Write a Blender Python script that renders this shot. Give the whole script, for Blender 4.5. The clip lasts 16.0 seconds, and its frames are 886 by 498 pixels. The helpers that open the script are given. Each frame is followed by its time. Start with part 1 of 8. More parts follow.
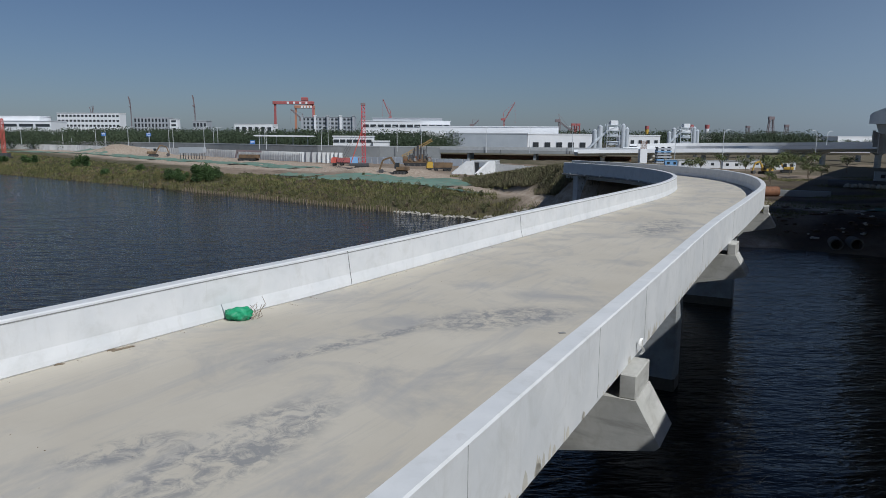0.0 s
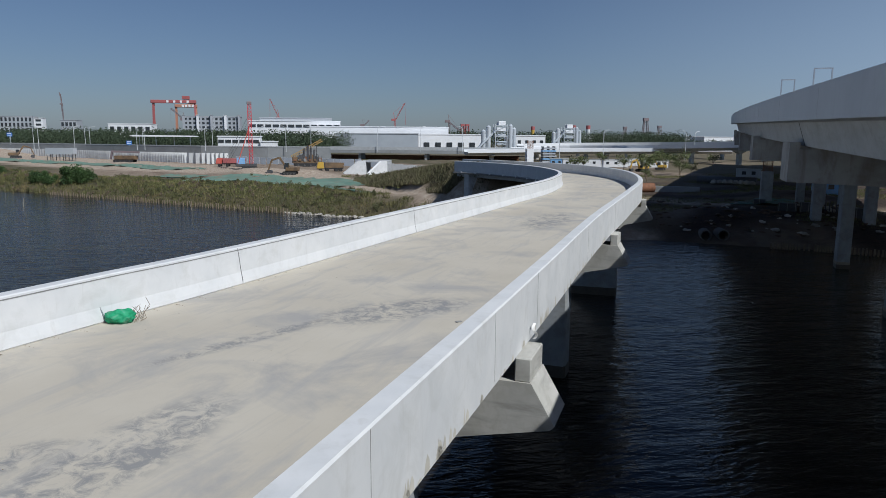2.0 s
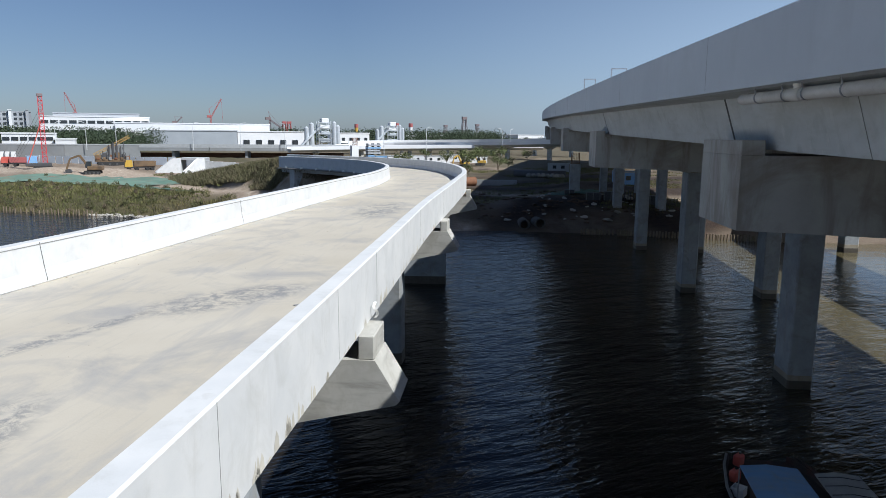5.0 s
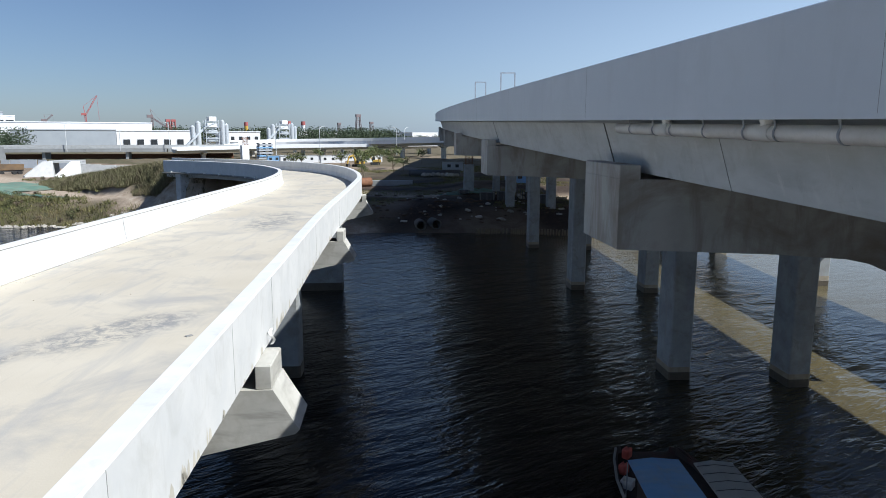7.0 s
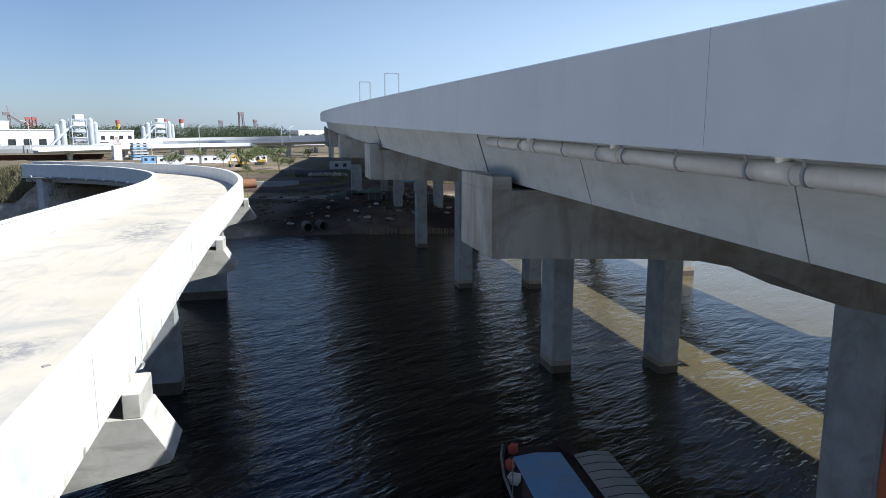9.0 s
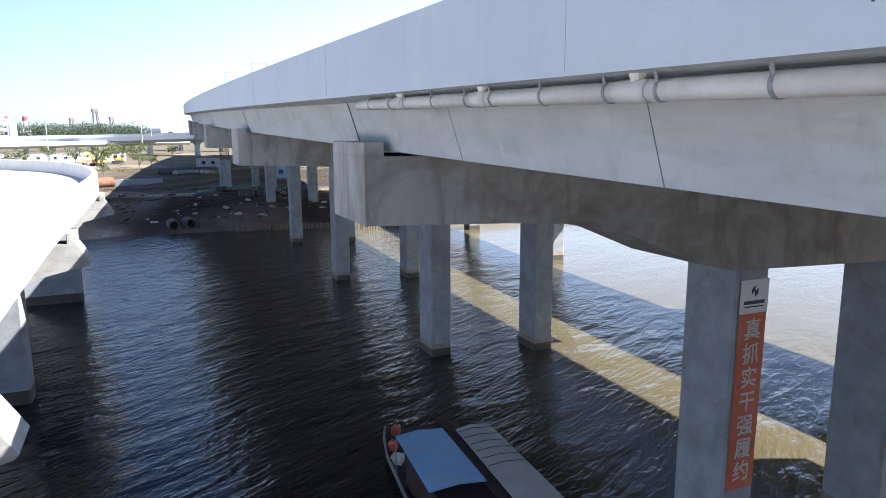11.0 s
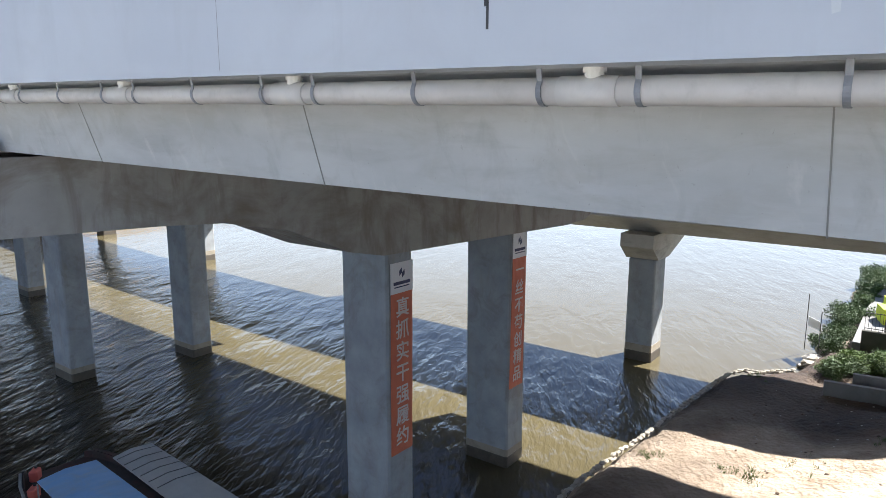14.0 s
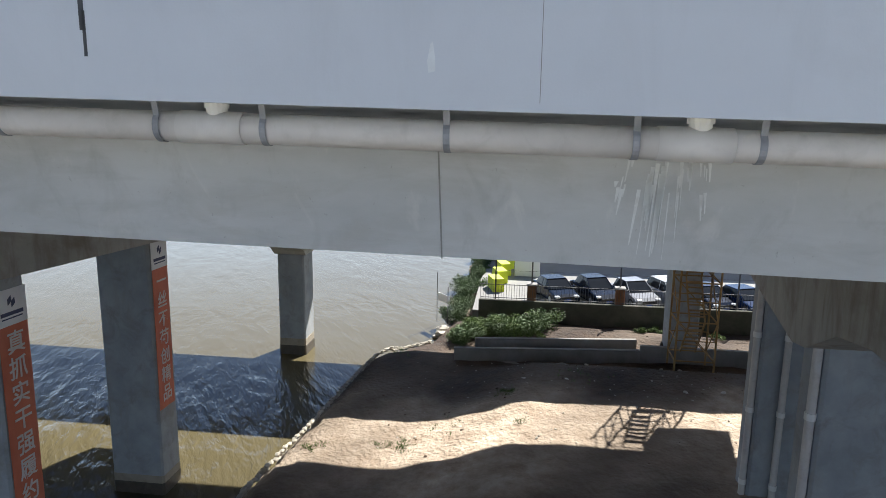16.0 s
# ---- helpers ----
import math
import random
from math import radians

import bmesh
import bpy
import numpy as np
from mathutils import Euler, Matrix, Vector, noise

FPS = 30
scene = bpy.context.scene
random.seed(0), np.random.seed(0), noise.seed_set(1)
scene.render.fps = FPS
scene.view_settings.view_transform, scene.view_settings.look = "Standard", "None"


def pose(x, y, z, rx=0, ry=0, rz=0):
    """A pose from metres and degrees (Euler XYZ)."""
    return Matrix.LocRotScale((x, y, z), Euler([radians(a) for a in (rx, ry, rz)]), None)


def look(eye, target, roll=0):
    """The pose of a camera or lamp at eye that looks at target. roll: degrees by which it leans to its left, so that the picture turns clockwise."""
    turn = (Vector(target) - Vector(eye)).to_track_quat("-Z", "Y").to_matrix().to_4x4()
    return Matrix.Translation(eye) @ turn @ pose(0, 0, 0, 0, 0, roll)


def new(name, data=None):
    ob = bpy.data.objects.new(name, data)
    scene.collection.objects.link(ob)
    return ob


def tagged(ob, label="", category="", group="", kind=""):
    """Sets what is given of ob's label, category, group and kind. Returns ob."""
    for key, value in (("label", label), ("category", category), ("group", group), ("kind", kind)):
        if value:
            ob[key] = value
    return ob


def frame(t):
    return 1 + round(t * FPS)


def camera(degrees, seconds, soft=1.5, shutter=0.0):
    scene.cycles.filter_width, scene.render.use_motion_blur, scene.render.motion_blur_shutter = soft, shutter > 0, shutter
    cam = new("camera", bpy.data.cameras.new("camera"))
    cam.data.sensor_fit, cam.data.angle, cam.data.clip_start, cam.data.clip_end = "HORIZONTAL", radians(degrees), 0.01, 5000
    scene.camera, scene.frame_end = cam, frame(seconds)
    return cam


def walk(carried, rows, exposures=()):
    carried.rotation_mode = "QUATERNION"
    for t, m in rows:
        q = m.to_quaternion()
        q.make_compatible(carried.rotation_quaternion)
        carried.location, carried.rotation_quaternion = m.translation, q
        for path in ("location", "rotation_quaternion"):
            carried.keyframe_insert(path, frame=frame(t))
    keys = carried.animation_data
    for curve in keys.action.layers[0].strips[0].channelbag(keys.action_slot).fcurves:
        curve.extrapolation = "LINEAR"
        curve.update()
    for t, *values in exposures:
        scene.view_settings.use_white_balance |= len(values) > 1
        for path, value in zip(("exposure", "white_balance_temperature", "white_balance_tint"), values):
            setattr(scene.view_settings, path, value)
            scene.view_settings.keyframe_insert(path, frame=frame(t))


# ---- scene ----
cam = camera(66.1, 16.0, soft=0.45)

PATH = [
    (0, (0.426, -0.555, 13.31), (0.431, 1.418, 12.983), 0.3),
    (0.5, (0.43, -0.582, 13.336), (0.511, 1.389, 13.008), 0.2),
    (1, (0.427, -0.643, 13.277), (0.574, 1.324, 12.95), 0.3),
    (1.5, (0.46, -0.585, 13.217), (0.689, 1.374, 12.891), 0.2),
    (2, (0.381, -0.581, 13.092), (0.696, 1.367, 12.768), 0.3),
    (2.5, (0.346, -0.607, 13.043), (0.745, 1.326, 12.718), 0.3),
    (3, (0.362, -0.54, 12.957), (0.845, 1.374, 12.634), 0.3),
    (3.5, (0.322, -0.501, 12.743), (0.889, 1.389, 12.419), 0.4),
    (4, (0.239, -0.516, 12.571), (0.889, 1.347, 12.246), 0.4),
    (6.5, (0.128, -0.577, 13.01), (1.119, 1.128, 12.679), 0.2),
    (7, (0.153, -0.621, 13.241), (1.211, 1.043, 12.908), 0.1),
    (7.5, (0.231, -0.641, 13.386), (1.349, 0.983, 13.052), 0.0),
    (8, (0.289, -0.727, 13.48), (1.473, 0.849, 13.144), -0.0),
    (8.5, (0.371, -0.724, 13.548), (1.619, 0.801, 13.21), -0.1),
    (9, (0.427, -0.785, 13.585), (1.737, 0.687, 13.245), -0.1),
    (11.5, (0.534, -0.799, 12.728), (2.156, 0.318, 12.379), -0.3),
    (12, (0.438, -0.787, 12.707), (2.13, 0.22, 12.355), -0.3),
    (12.5, (0.408, -0.778, 12.859), (2.163, 0.115, 12.506), -0.1),
    (13, (0.379, -0.746, 12.868), (2.205, -0.013, 12.512), -0.1),
    (13.5, (0.295, -0.735, 12.823), (2.194, -0.222, 12.46), -0.1),
    (14, (0.292, -0.686, 12.92), (2.236, -0.386, 12.557), 0.1),
    (14.5, (0.33, -0.675, 12.993), (2.294, -0.597, 12.625), 0.2),
    (15, (0.35, -0.68, 13.078), (2.309, -0.832, 12.705), 0.3),
    (15.3, (0.366, -0.7, 13.161), (2.307, -1.004, 12.785), 0.4),
    (15.5, (0.387, -0.719, 13.2), (2.306, -1.137, 12.823), 0.5),
    (16, (0.418, -0.777, 13.242), (2.256, -1.469, 12.862), 0.8),
]
walk(cam, [(t, look(eye, target, roll)) for t, eye, target, roll in PATH],
     [(0, -0.45, 5800, 9), (4, 0.03, 5850, 9), (6.5, 0.44, 5900, 8), (9, 0.8, 5900, 9), (11.5, 1.96, 6000, 14), (13.5, 1.98, 6200, 12), (16, 1.47, 6350, 9)])

# ==== place ====
# ---- plan: h runs along the viaduct, n across it ----
HX, HY = 0.469, 0.883
SUN_TO = (0.883 * 0.86 - 0.469 * 0.40, -0.469 * 0.86 - 0.883 * 0.40)
SUN_AZ = math.atan2(SUN_TO[0], SUN_TO[1])
SUN_EL = math.atan2(1.0, math.hypot(*SUN_TO))


def at(h, n, z=0.0):
    return Vector((h * HX + n * HY, h * HY - n * HX, z))


# ---- light ----
world = bpy.data.worlds.new("sky")
scene.world = world
world.use_nodes = True
wt = world.node_tree
sky = wt.nodes.new("ShaderNodeTexSky")
sky.sky_type, sky.sun_disc = "NISHITA", False
sky.sun_elevation, sky.sun_rotation = SUN_EL, SUN_AZ
sky.air_density, sky.dust_density, sky.ozone_density = 1.0, 0.6, 2.5
wt.nodes["Background"].inputs["Strength"].default_value = 0.046
tone = wt.nodes.new("ShaderNodeMix")
tone.data_type, tone.blend_type = "RGBA", "MULTIPLY"
tone.inputs["Factor"].default_value, tone.inputs["B"].default_value = 1.0, (0.91, 0.98, 1.15, 1)
wt.links.new(sky.outputs[0], tone.inputs["A"])
# haze low over the horizon, thicker towards the sun
coords = wt.nodes.new("ShaderNodeTexCoord")
split = wt.nodes.new("ShaderNodeSeparateXYZ")
wt.links.new(coords.outputs["Generated"], split.inputs[0])
low_sky = wt.nodes.new("ShaderNodeMapRange")
low_sky.interpolation_type = "SMOOTHERSTEP"
low_sky.inputs["From Min"].default_value, low_sky.inputs["From Max"].default_value = 0.50, -0.05
wt.links.new(split.outputs["Z"], low_sky.inputs["Value"])
toward = wt.nodes.new("ShaderNodeVectorMath")
toward.operation = "DOT_PRODUCT"
toward.inputs[1].default_value = (math.sin(SUN_AZ), math.cos(SUN_AZ), 0.0)
wt.links.new(coords.outputs["Generated"], toward.inputs[0])
sunward = wt.nodes.new("ShaderNodeMapRange")
sunward.inputs["From Min"].default_value, sunward.inputs["From Max"].default_value = -0.6, 0.15
sunward.inputs["To Min"].default_value, sunward.inputs["To Max"].default_value = 0.14, 0.75
wt.links.new(toward.outputs["Value"], sunward.inputs["Value"])
thick = wt.nodes.new("ShaderNodeMath")
thick.operation = "MULTIPLY"
wt.links.new(low_sky.outputs[0], thick.inputs[0])
wt.links.new(sunward.outputs[0], thick.inputs[1])
haze = wt.nodes.new("ShaderNodeMix")
haze.data_type = "RGBA"
haze.inputs["B"].default_value = (11.6, 14.2, 17.2, 1)
wt.links.new(thick.outputs[0], haze.inputs["Factor"])
wt.links.new(tone.outputs["Result"], haze.inputs["A"])
wt.links.new(haze.outputs["Result"], wt.nodes["Background"].inputs["Color"])
sun = new("sun", bpy.data.lights.new("sun", "SUN"))
sun.data.energy, sun.data.angle, sun.data.color = 4.9, radians(0.53), (1.0, 0.95, 0.87)
sun.matrix_world = look((0, 0, 60), (-SUN_TO[0] * 10, -SUN_TO[1] * 10, 50))

# ---- materials ----
def node(nt, kind, **values):
    nd = nt.nodes.new(kind)
    for key, value in values.items():
        nd.inputs[key.replace("_", " ")].default_value = value
    return nd


def material(name, colours, scale=3.0, detail=6.0, rough=0.8, bump=0.15, grain=60.0, stain=None, stain_scale=0.5, stain_amount=0.5,
             metal=0.0, stretch=(1, 1, 1), random=0.0, spec=0.5, islands=0.0, deep=0.01):
    """A surface that varies between colours by coarse noise, with stains at a second scale and a fine grain in relief."""
    mat = bpy.data.materials.new(name)
    mat.use_nodes = True
    nt = mat.node_tree
    bsdf = nt.nodes["Principled BSDF"]
    bsdf.inputs["Roughness"].default_value = rough
    bsdf.inputs["Metallic"].default_value = metal
    bsdf.inputs["Specular IOR Level"].default_value = spec
    geo = nt.nodes.new("ShaderNodeNewGeometry")
    mapping = nt.nodes.new("ShaderNodeMapping")
    mapping.inputs["Scale"].default_value = stretch
    nt.links.new(geo.outputs["Position"], mapping.inputs["Vector"])
    big = node(nt, "ShaderNodeTexNoise", Scale=scale, Detail=detail, Roughness=0.6)
    nt.links.new(mapping.outputs[0], big.inputs["Vector"])
    ramp = nt.nodes.new("ShaderNodeValToRGB")
    ramp.color_ramp.elements[0].position, ramp.color_ramp.elements[1].position = 0.3, 0.7
    ramp.color_ramp.elements[0].color = (*colours[0], 1)
    ramp.color_ramp.elements[1].color = (*colours[-1], 1)
    for n, c in enumerate(colours[1:-1], 1):
        ramp.color_ramp.elements.new(0.3 + 0.4 * n / (len(colours) - 1)).color = (*c, 1)
    nt.links.new(big.outputs["Fac"], ramp.inputs["Fac"])
    out = ramp.outputs["Color"]
    if stain:
        spots = node(nt, "ShaderNodeTexNoise", Scale=stain_scale, Detail=8.0, Roughness=0.65, Distortion=0.6)
        nt.links.new(mapping.outputs[0], spots.inputs["Vector"])
        cut = nt.nodes.new("ShaderNodeMapRange")
        cut.inputs["From Min"].default_value, cut.inputs["From Max"].default_value = 0.5, 0.68
        cut.inputs["To Max"].default_value = stain_amount
        nt.links.new(spots.outputs["Fac"], cut.inputs["Value"])
        mix = nt.nodes.new("ShaderNodeMix")
        mix.data_type = "RGBA"
        mix.inputs["B"].default_value = (*stain, 1)
        nt.links.new(cut.outputs[0], mix.inputs["Factor"])
        nt.links.new(out, mix.inputs["A"])
        out = mix.outputs["Result"]
    if random or islands:
        info = nt.nodes.new("ShaderNodeObjectInfo") if random else geo
        amount = random or islands
        rng = nt.nodes.new("ShaderNodeMapRange")
        rng.inputs["To Min"].default_value, rng.inputs["To Max"].default_value = 1 - amount, 1 + amount
        nt.links.new(info.outputs["Random"] if random else geo.outputs["Random Per Island"], rng.inputs["Value"])
        tint = nt.nodes.new("ShaderNodeHueSaturation")
        nt.links.new(rng.outputs[0], tint.inputs["Value"])
        nt.links.new(out, tint.inputs["Color"])
        out = tint.outputs["Color"]
    nt.links.new(out, bsdf.inputs["Base Color"])
    if bump:
        fine = node(nt, "ShaderNodeTexNoise", Scale=grain, Detail=4.0)
        nt.links.new(mapping.outputs[0], fine.inputs["Vector"])
        relief = nt.nodes.new("ShaderNodeBump")
        relief.inputs["Strength"].default_value, relief.inputs["Distance"].default_value = bump, deep
        nt.links.new(fine.outputs["Fac"], relief.inputs["Height"])
        nt.links.new(relief.outputs[0], bsdf.inputs["Normal"])
    return mat


M_PARAPET = material("painted_concrete_white", [(0.60, 0.61, 0.61), (0.70, 0.70, 0.69)], 0.8, rough=0.7, stain=(0.48, 0.48, 0.45), stain_scale=1.4, stain_amount=0.35)
M_MAIN_PARAPET = material("painted_concrete_grey", [(0.52, 0.545, 0.575), (0.58, 0.605, 0.63)], 0.35, rough=0.6, bump=0.08, stain=(0.47, 0.485, 0.50), stain_scale=0.7, stain_amount=0.3)
M_GIRDER = material("cast_concrete", [(0.42, 0.435, 0.44), (0.52, 0.535, 0.54)], 0.7, rough=0.85, stain=(0.36, 0.35, 0.32), stain_scale=0.9, stain_amount=0.4, stretch=(1, 1, 2.2))
M_COLUMN = material("column_concrete", [(0.25, 0.27, 0.285), (0.38, 0.40, 0.415)], 0.9, rough=0.85, stain=(0.21, 0.20, 0.175), stain_scale=1.3, stain_amount=0.6)
M_WET = material("wet_concrete", [(0.07, 0.06, 0.045), (0.12, 0.10, 0.075)], 2.0, rough=0.5, stain=(0.04, 0.035, 0.03), stain_scale=2.0)
M_CAP = material("pier_cap_concrete", [(0.42, 0.41, 0.37), (0.52, 0.51, 0.47)], 1.2, rough=0.85, stain=(0.33, 0.31, 0.26), stain_scale=1.5, stain_amount=0.5)
# darker copy of the cap concrete for viaduct caps in shade, with brown stains
M_CAPMAIN = material("shaded_cap_concrete", [(0.33, 0.32, 0.295), (0.43, 0.415, 0.385)], 1.0, rough=0.9, stain=(0.21, 0.175, 0.14), stain_scale=0.45, stain_amount=0.8)
M_TIDE = material("silt_stained_concrete", [(0.27, 0.235, 0.18), (0.36, 0.32, 0.25)], 1.5, rough=0.8, stain=(0.22, 0.18, 0.12), stain_scale=2.0)
M_GIRDER_DARK = material("dark_concrete_joint", [(0.20, 0.20, 0.19), (0.28, 0.28, 0.27)], 3.0, rough=0.9)
M_PIPE = material("grey_plastic_pipe", [(0.56, 0.53, 0.495), (0.63, 0.60, 0.565)], 3.0, rough=0.5, bump=0.03, stain=(0.42, 0.40, 0.36), stain_scale=5.0, stain_amount=0.4)
M_PIPE_NEW = material("white_plastic", [(0.74, 0.73, 0.69), (0.80, 0.79, 0.76)], 3.0, rough=0.4, bump=0.0)
M_TEE = material("pale_plastic_tee", [(0.61, 0.585, 0.55), (0.67, 0.645, 0.61)], 3.0, rough=0.5, bump=0.0, stain=(0.50, 0.47, 0.44), stain_scale=5.0, stain_amount=0.4)
M_CLAMP = material("weathered_zinc_strap", [(0.20, 0.21, 0.23), (0.34, 0.35, 0.37)], 9.0, rough=0.65, metal=0.3, bump=0.05)
M_STEEL = material("galvanised_steel", [(0.35, 0.37, 0.40), (0.52, 0.54, 0.57)], 8.0, rough=0.4, metal=0.8, bump=0.05)
M_DARK_STEEL = material("dark_steel", [(0.05, 0.05, 0.055), (0.09, 0.09, 0.09)], 4.0, rough=0.55, bump=0.05)
M_RUST = material("rusty_steel", [(0.16, 0.07, 0.035), (0.26, 0.12, 0.06)], 2.0, rough=0.8, stain=(0.10, 0.05, 0.03), stain_scale=3)
M_JOINT = material("joint_shadow_gap", [(0.06, 0.06, 0.06), (0.10, 0.10, 0.10)], 6.0, rough=0.9, bump=0)
M_EARTH = material("sandy_earth", [(0.17, 0.125, 0.085), (0.26, 0.205, 0.15), (0.20, 0.145, 0.10)], 0.15, detail=10, rough=0.95, bump=0.9, grain=5.0, stain=(0.12, 0.078, 0.05), stain_scale=0.25, stain_amount=0.8, deep=0.14)


def cover(mat, name, low, high, scale):
    """Lays a second ground cover over mat where the mesh's attribute says so."""
    nt = mat.node_tree
    bsdf = nt.nodes["Principled BSDF"]
    below = bsdf.inputs["Base Color"].links[0].from_socket
    att = nt.nodes.new("ShaderNodeAttribute")
    att.attribute_name = name
    geo = nt.nodes.new("ShaderNodeNewGeometry")
    tex = node(nt, "ShaderNodeTexNoise", Scale=scale, Detail=8.0, Roughness=0.7)
    nt.links.new(geo.outputs["Position"], tex.inputs["Vector"])
    ramp = nt.nodes.new("ShaderNodeValToRGB")
    ramp.color_ramp.elements[0].position, ramp.color_ramp.elements[1].position = 0.35, 0.65
    ramp.color_ramp.elements[0].color, ramp.color_ramp.elements[1].color = (*low, 1), (*high, 1)
    nt.links.new(tex.outputs["Fac"], ramp.inputs["Fac"])
    mix = nt.nodes.new("ShaderNodeMix")
    mix.data_type = "RGBA"
    nt.links.new(att.outputs["Fac"], mix.inputs["Factor"])
    nt.links.new(below, mix.inputs["A"])
    nt.links.new(ramp.outputs["Color"], mix.inputs["B"])
    nt.links.new(mix.outputs["Result"], bsdf.inputs["Base Color"])


cover(M_EARTH, "turf", (0.055, 0.055, 0.022), (0.12, 0.095, 0.05), 0.35)
# dark red-brown soil, darkened further for the shade under the bridges
cover(M_EARTH, "shaded_soil", (0.020, 0.012, 0.008), (0.056, 0.033, 0.021), 1.3)
cover(M_EARTH, "sand", (0.27, 0.20, 0.14), (0.50, 0.42, 0.33), 1.1)
M_WHITE = material("white_wall", [(0.70, 0.71, 0.72), (0.80, 0.80, 0.80)], 0.1, rough=0.7, bump=0)
M_GREYWALL = material("grey_cladding", [(0.30, 0.33, 0.36), (0.36, 0.39, 0.42)], 0.1, rough=0.6, bump=0)
M_RED = material("red_paint", [(0.50, 0.09, 0.07), (0.58, 0.14, 0.10)], 0.5, rough=0.6, bump=0)
M_YELLOW = material("yellow_paint", [(0.50, 0.31, 0.04), (0.58, 0.38, 0.06)], 0.8, rough=0.5, bump=0, stain=(0.3, 0.2, 0.1), stain_scale=2)
M_GLASS = material("dark_window_glass", [(0.03, 0.035, 0.04), (0.05, 0.055, 0.06)], 0.5, rough=0.12, bump=0)
M_RUBBER = material("black_rubber", [(0.02, 0.02, 0.02), (0.04, 0.04, 0.04)], 4.0, rough=0.8, bump=0)
M_LEAF = material("green_leaves", [(0.035, 0.075, 0.02), (0.07, 0.12, 0.03)], 0.4, rough=0.7, bump=0, islands=0.35)
M_LEAF_FAR = material("dark_far_foliage", [(0.034, 0.054, 0.028), (0.058, 0.078, 0.038)], 0.03, rough=0.9, bump=0, islands=0.2)
M_REED = material("dry_reeds", [(0.17, 0.13, 0.06), (0.13, 0.14, 0.045), (0.22, 0.17, 0.09)], 0.08, rough=0.9, bump=0, islands=0.4)
M_GRASS = material("dry_grass", [(0.11, 0.09, 0.06), (0.13, 0.125, 0.06), (0.19, 0.15, 0.10)], 0.3, rough=0.9, bump=0, islands=0.4)
M_NET = material("green_dust_net", [(0.10, 0.19, 0.145), (0.17, 0.26, 0.20)], 0.2, rough=0.85, bump=0.3, grain=2, stain=(0.22, 0.185, 0.13), stain_scale=0.3, stain_amount=0.95, deep=0.1)
M_ASPHALT = material("asphalt", [(0.10, 0.10, 0.10), (0.16, 0.16, 0.155)], 0.2, rough=0.9, bump=0.2)


def scuffs(mat, spots, colour, tex_scale, low, high, amount):
    """Scuffed or stained patches: each spot is x, y, turn, half length, half width; noise breaks them up."""
    nt = mat.node_tree
    bsdf = nt.nodes["Principled BSDF"]
    geo = nt.nodes.new("ShaderNodeNewGeometry")
    tex = node(nt, "ShaderNodeTexNoise", Scale=tex_scale, Detail=9.0, Roughness=0.75, Distortion=0.7)
    nt.links.new(geo.outputs["Position"], tex.inputs["Vector"])
    total = None
    for x, y, turn, long, wide in spots:
        place = nt.nodes.new("ShaderNodeMapping")
        place.vector_type = "TEXTURE"
        place.inputs["Location"].default_value = (x, y, 8.5)
        place.inputs["Rotation"].default_value = (0, 0, turn)
        place.inputs["Scale"].default_value = (long, wide, 1.0)
        nt.links.new(geo.outputs["Position"], place.inputs["Vector"])
        size = nt.nodes.new("ShaderNodeVectorMath")
        size.operation = "LENGTH"
        nt.links.new(place.outputs[0], size.inputs[0])
        fade = nt.nodes.new("ShaderNodeMapRange")
        fade.interpolation_type = "SMOOTHSTEP"
        fade.inputs["From Min"].default_value, fade.inputs["From Max"].default_value = 1.15, 0.55
        nt.links.new(size.outputs["Value"], fade.inputs["Value"])
        if total:
            best = nt.nodes.new("ShaderNodeMath")
            best.operation = "MAXIMUM"
            nt.links.new(total, best.inputs[0])
            nt.links.new(fade.outputs[0], best.inputs[1])
            total = best.outputs[0]
        else:
            total = fade.outputs[0]
    grainy = nt.nodes.new("ShaderNodeMapRange")
    grainy.inputs["From Min"].default_value, grainy.inputs["From Max"].default_value = low, high
    grainy.inputs["To Max"].default_value = amount
    nt.links.new(tex.outputs["Fac"], grainy.inputs["Value"])
    both = nt.nodes.new("ShaderNodeMath")
    both.operation = "MULTIPLY"
    nt.links.new(total, both.inputs[0])
    nt.links.new(grainy.outputs[0], both.inputs[1])
    mix = nt.nodes.new("ShaderNodeMix")
    mix.data_type = "RGBA"
    mix.inputs["B"].default_value = (*colour, 1)
    nt.links.new(both.outputs[0], mix.inputs["Factor"])
    nt.links.new(bsdf.inputs["Base Color"].links[0].from_socket, mix.inputs["A"])
    nt.links.new(mix.outputs["Result"], bsdf.inputs["Base Color"])


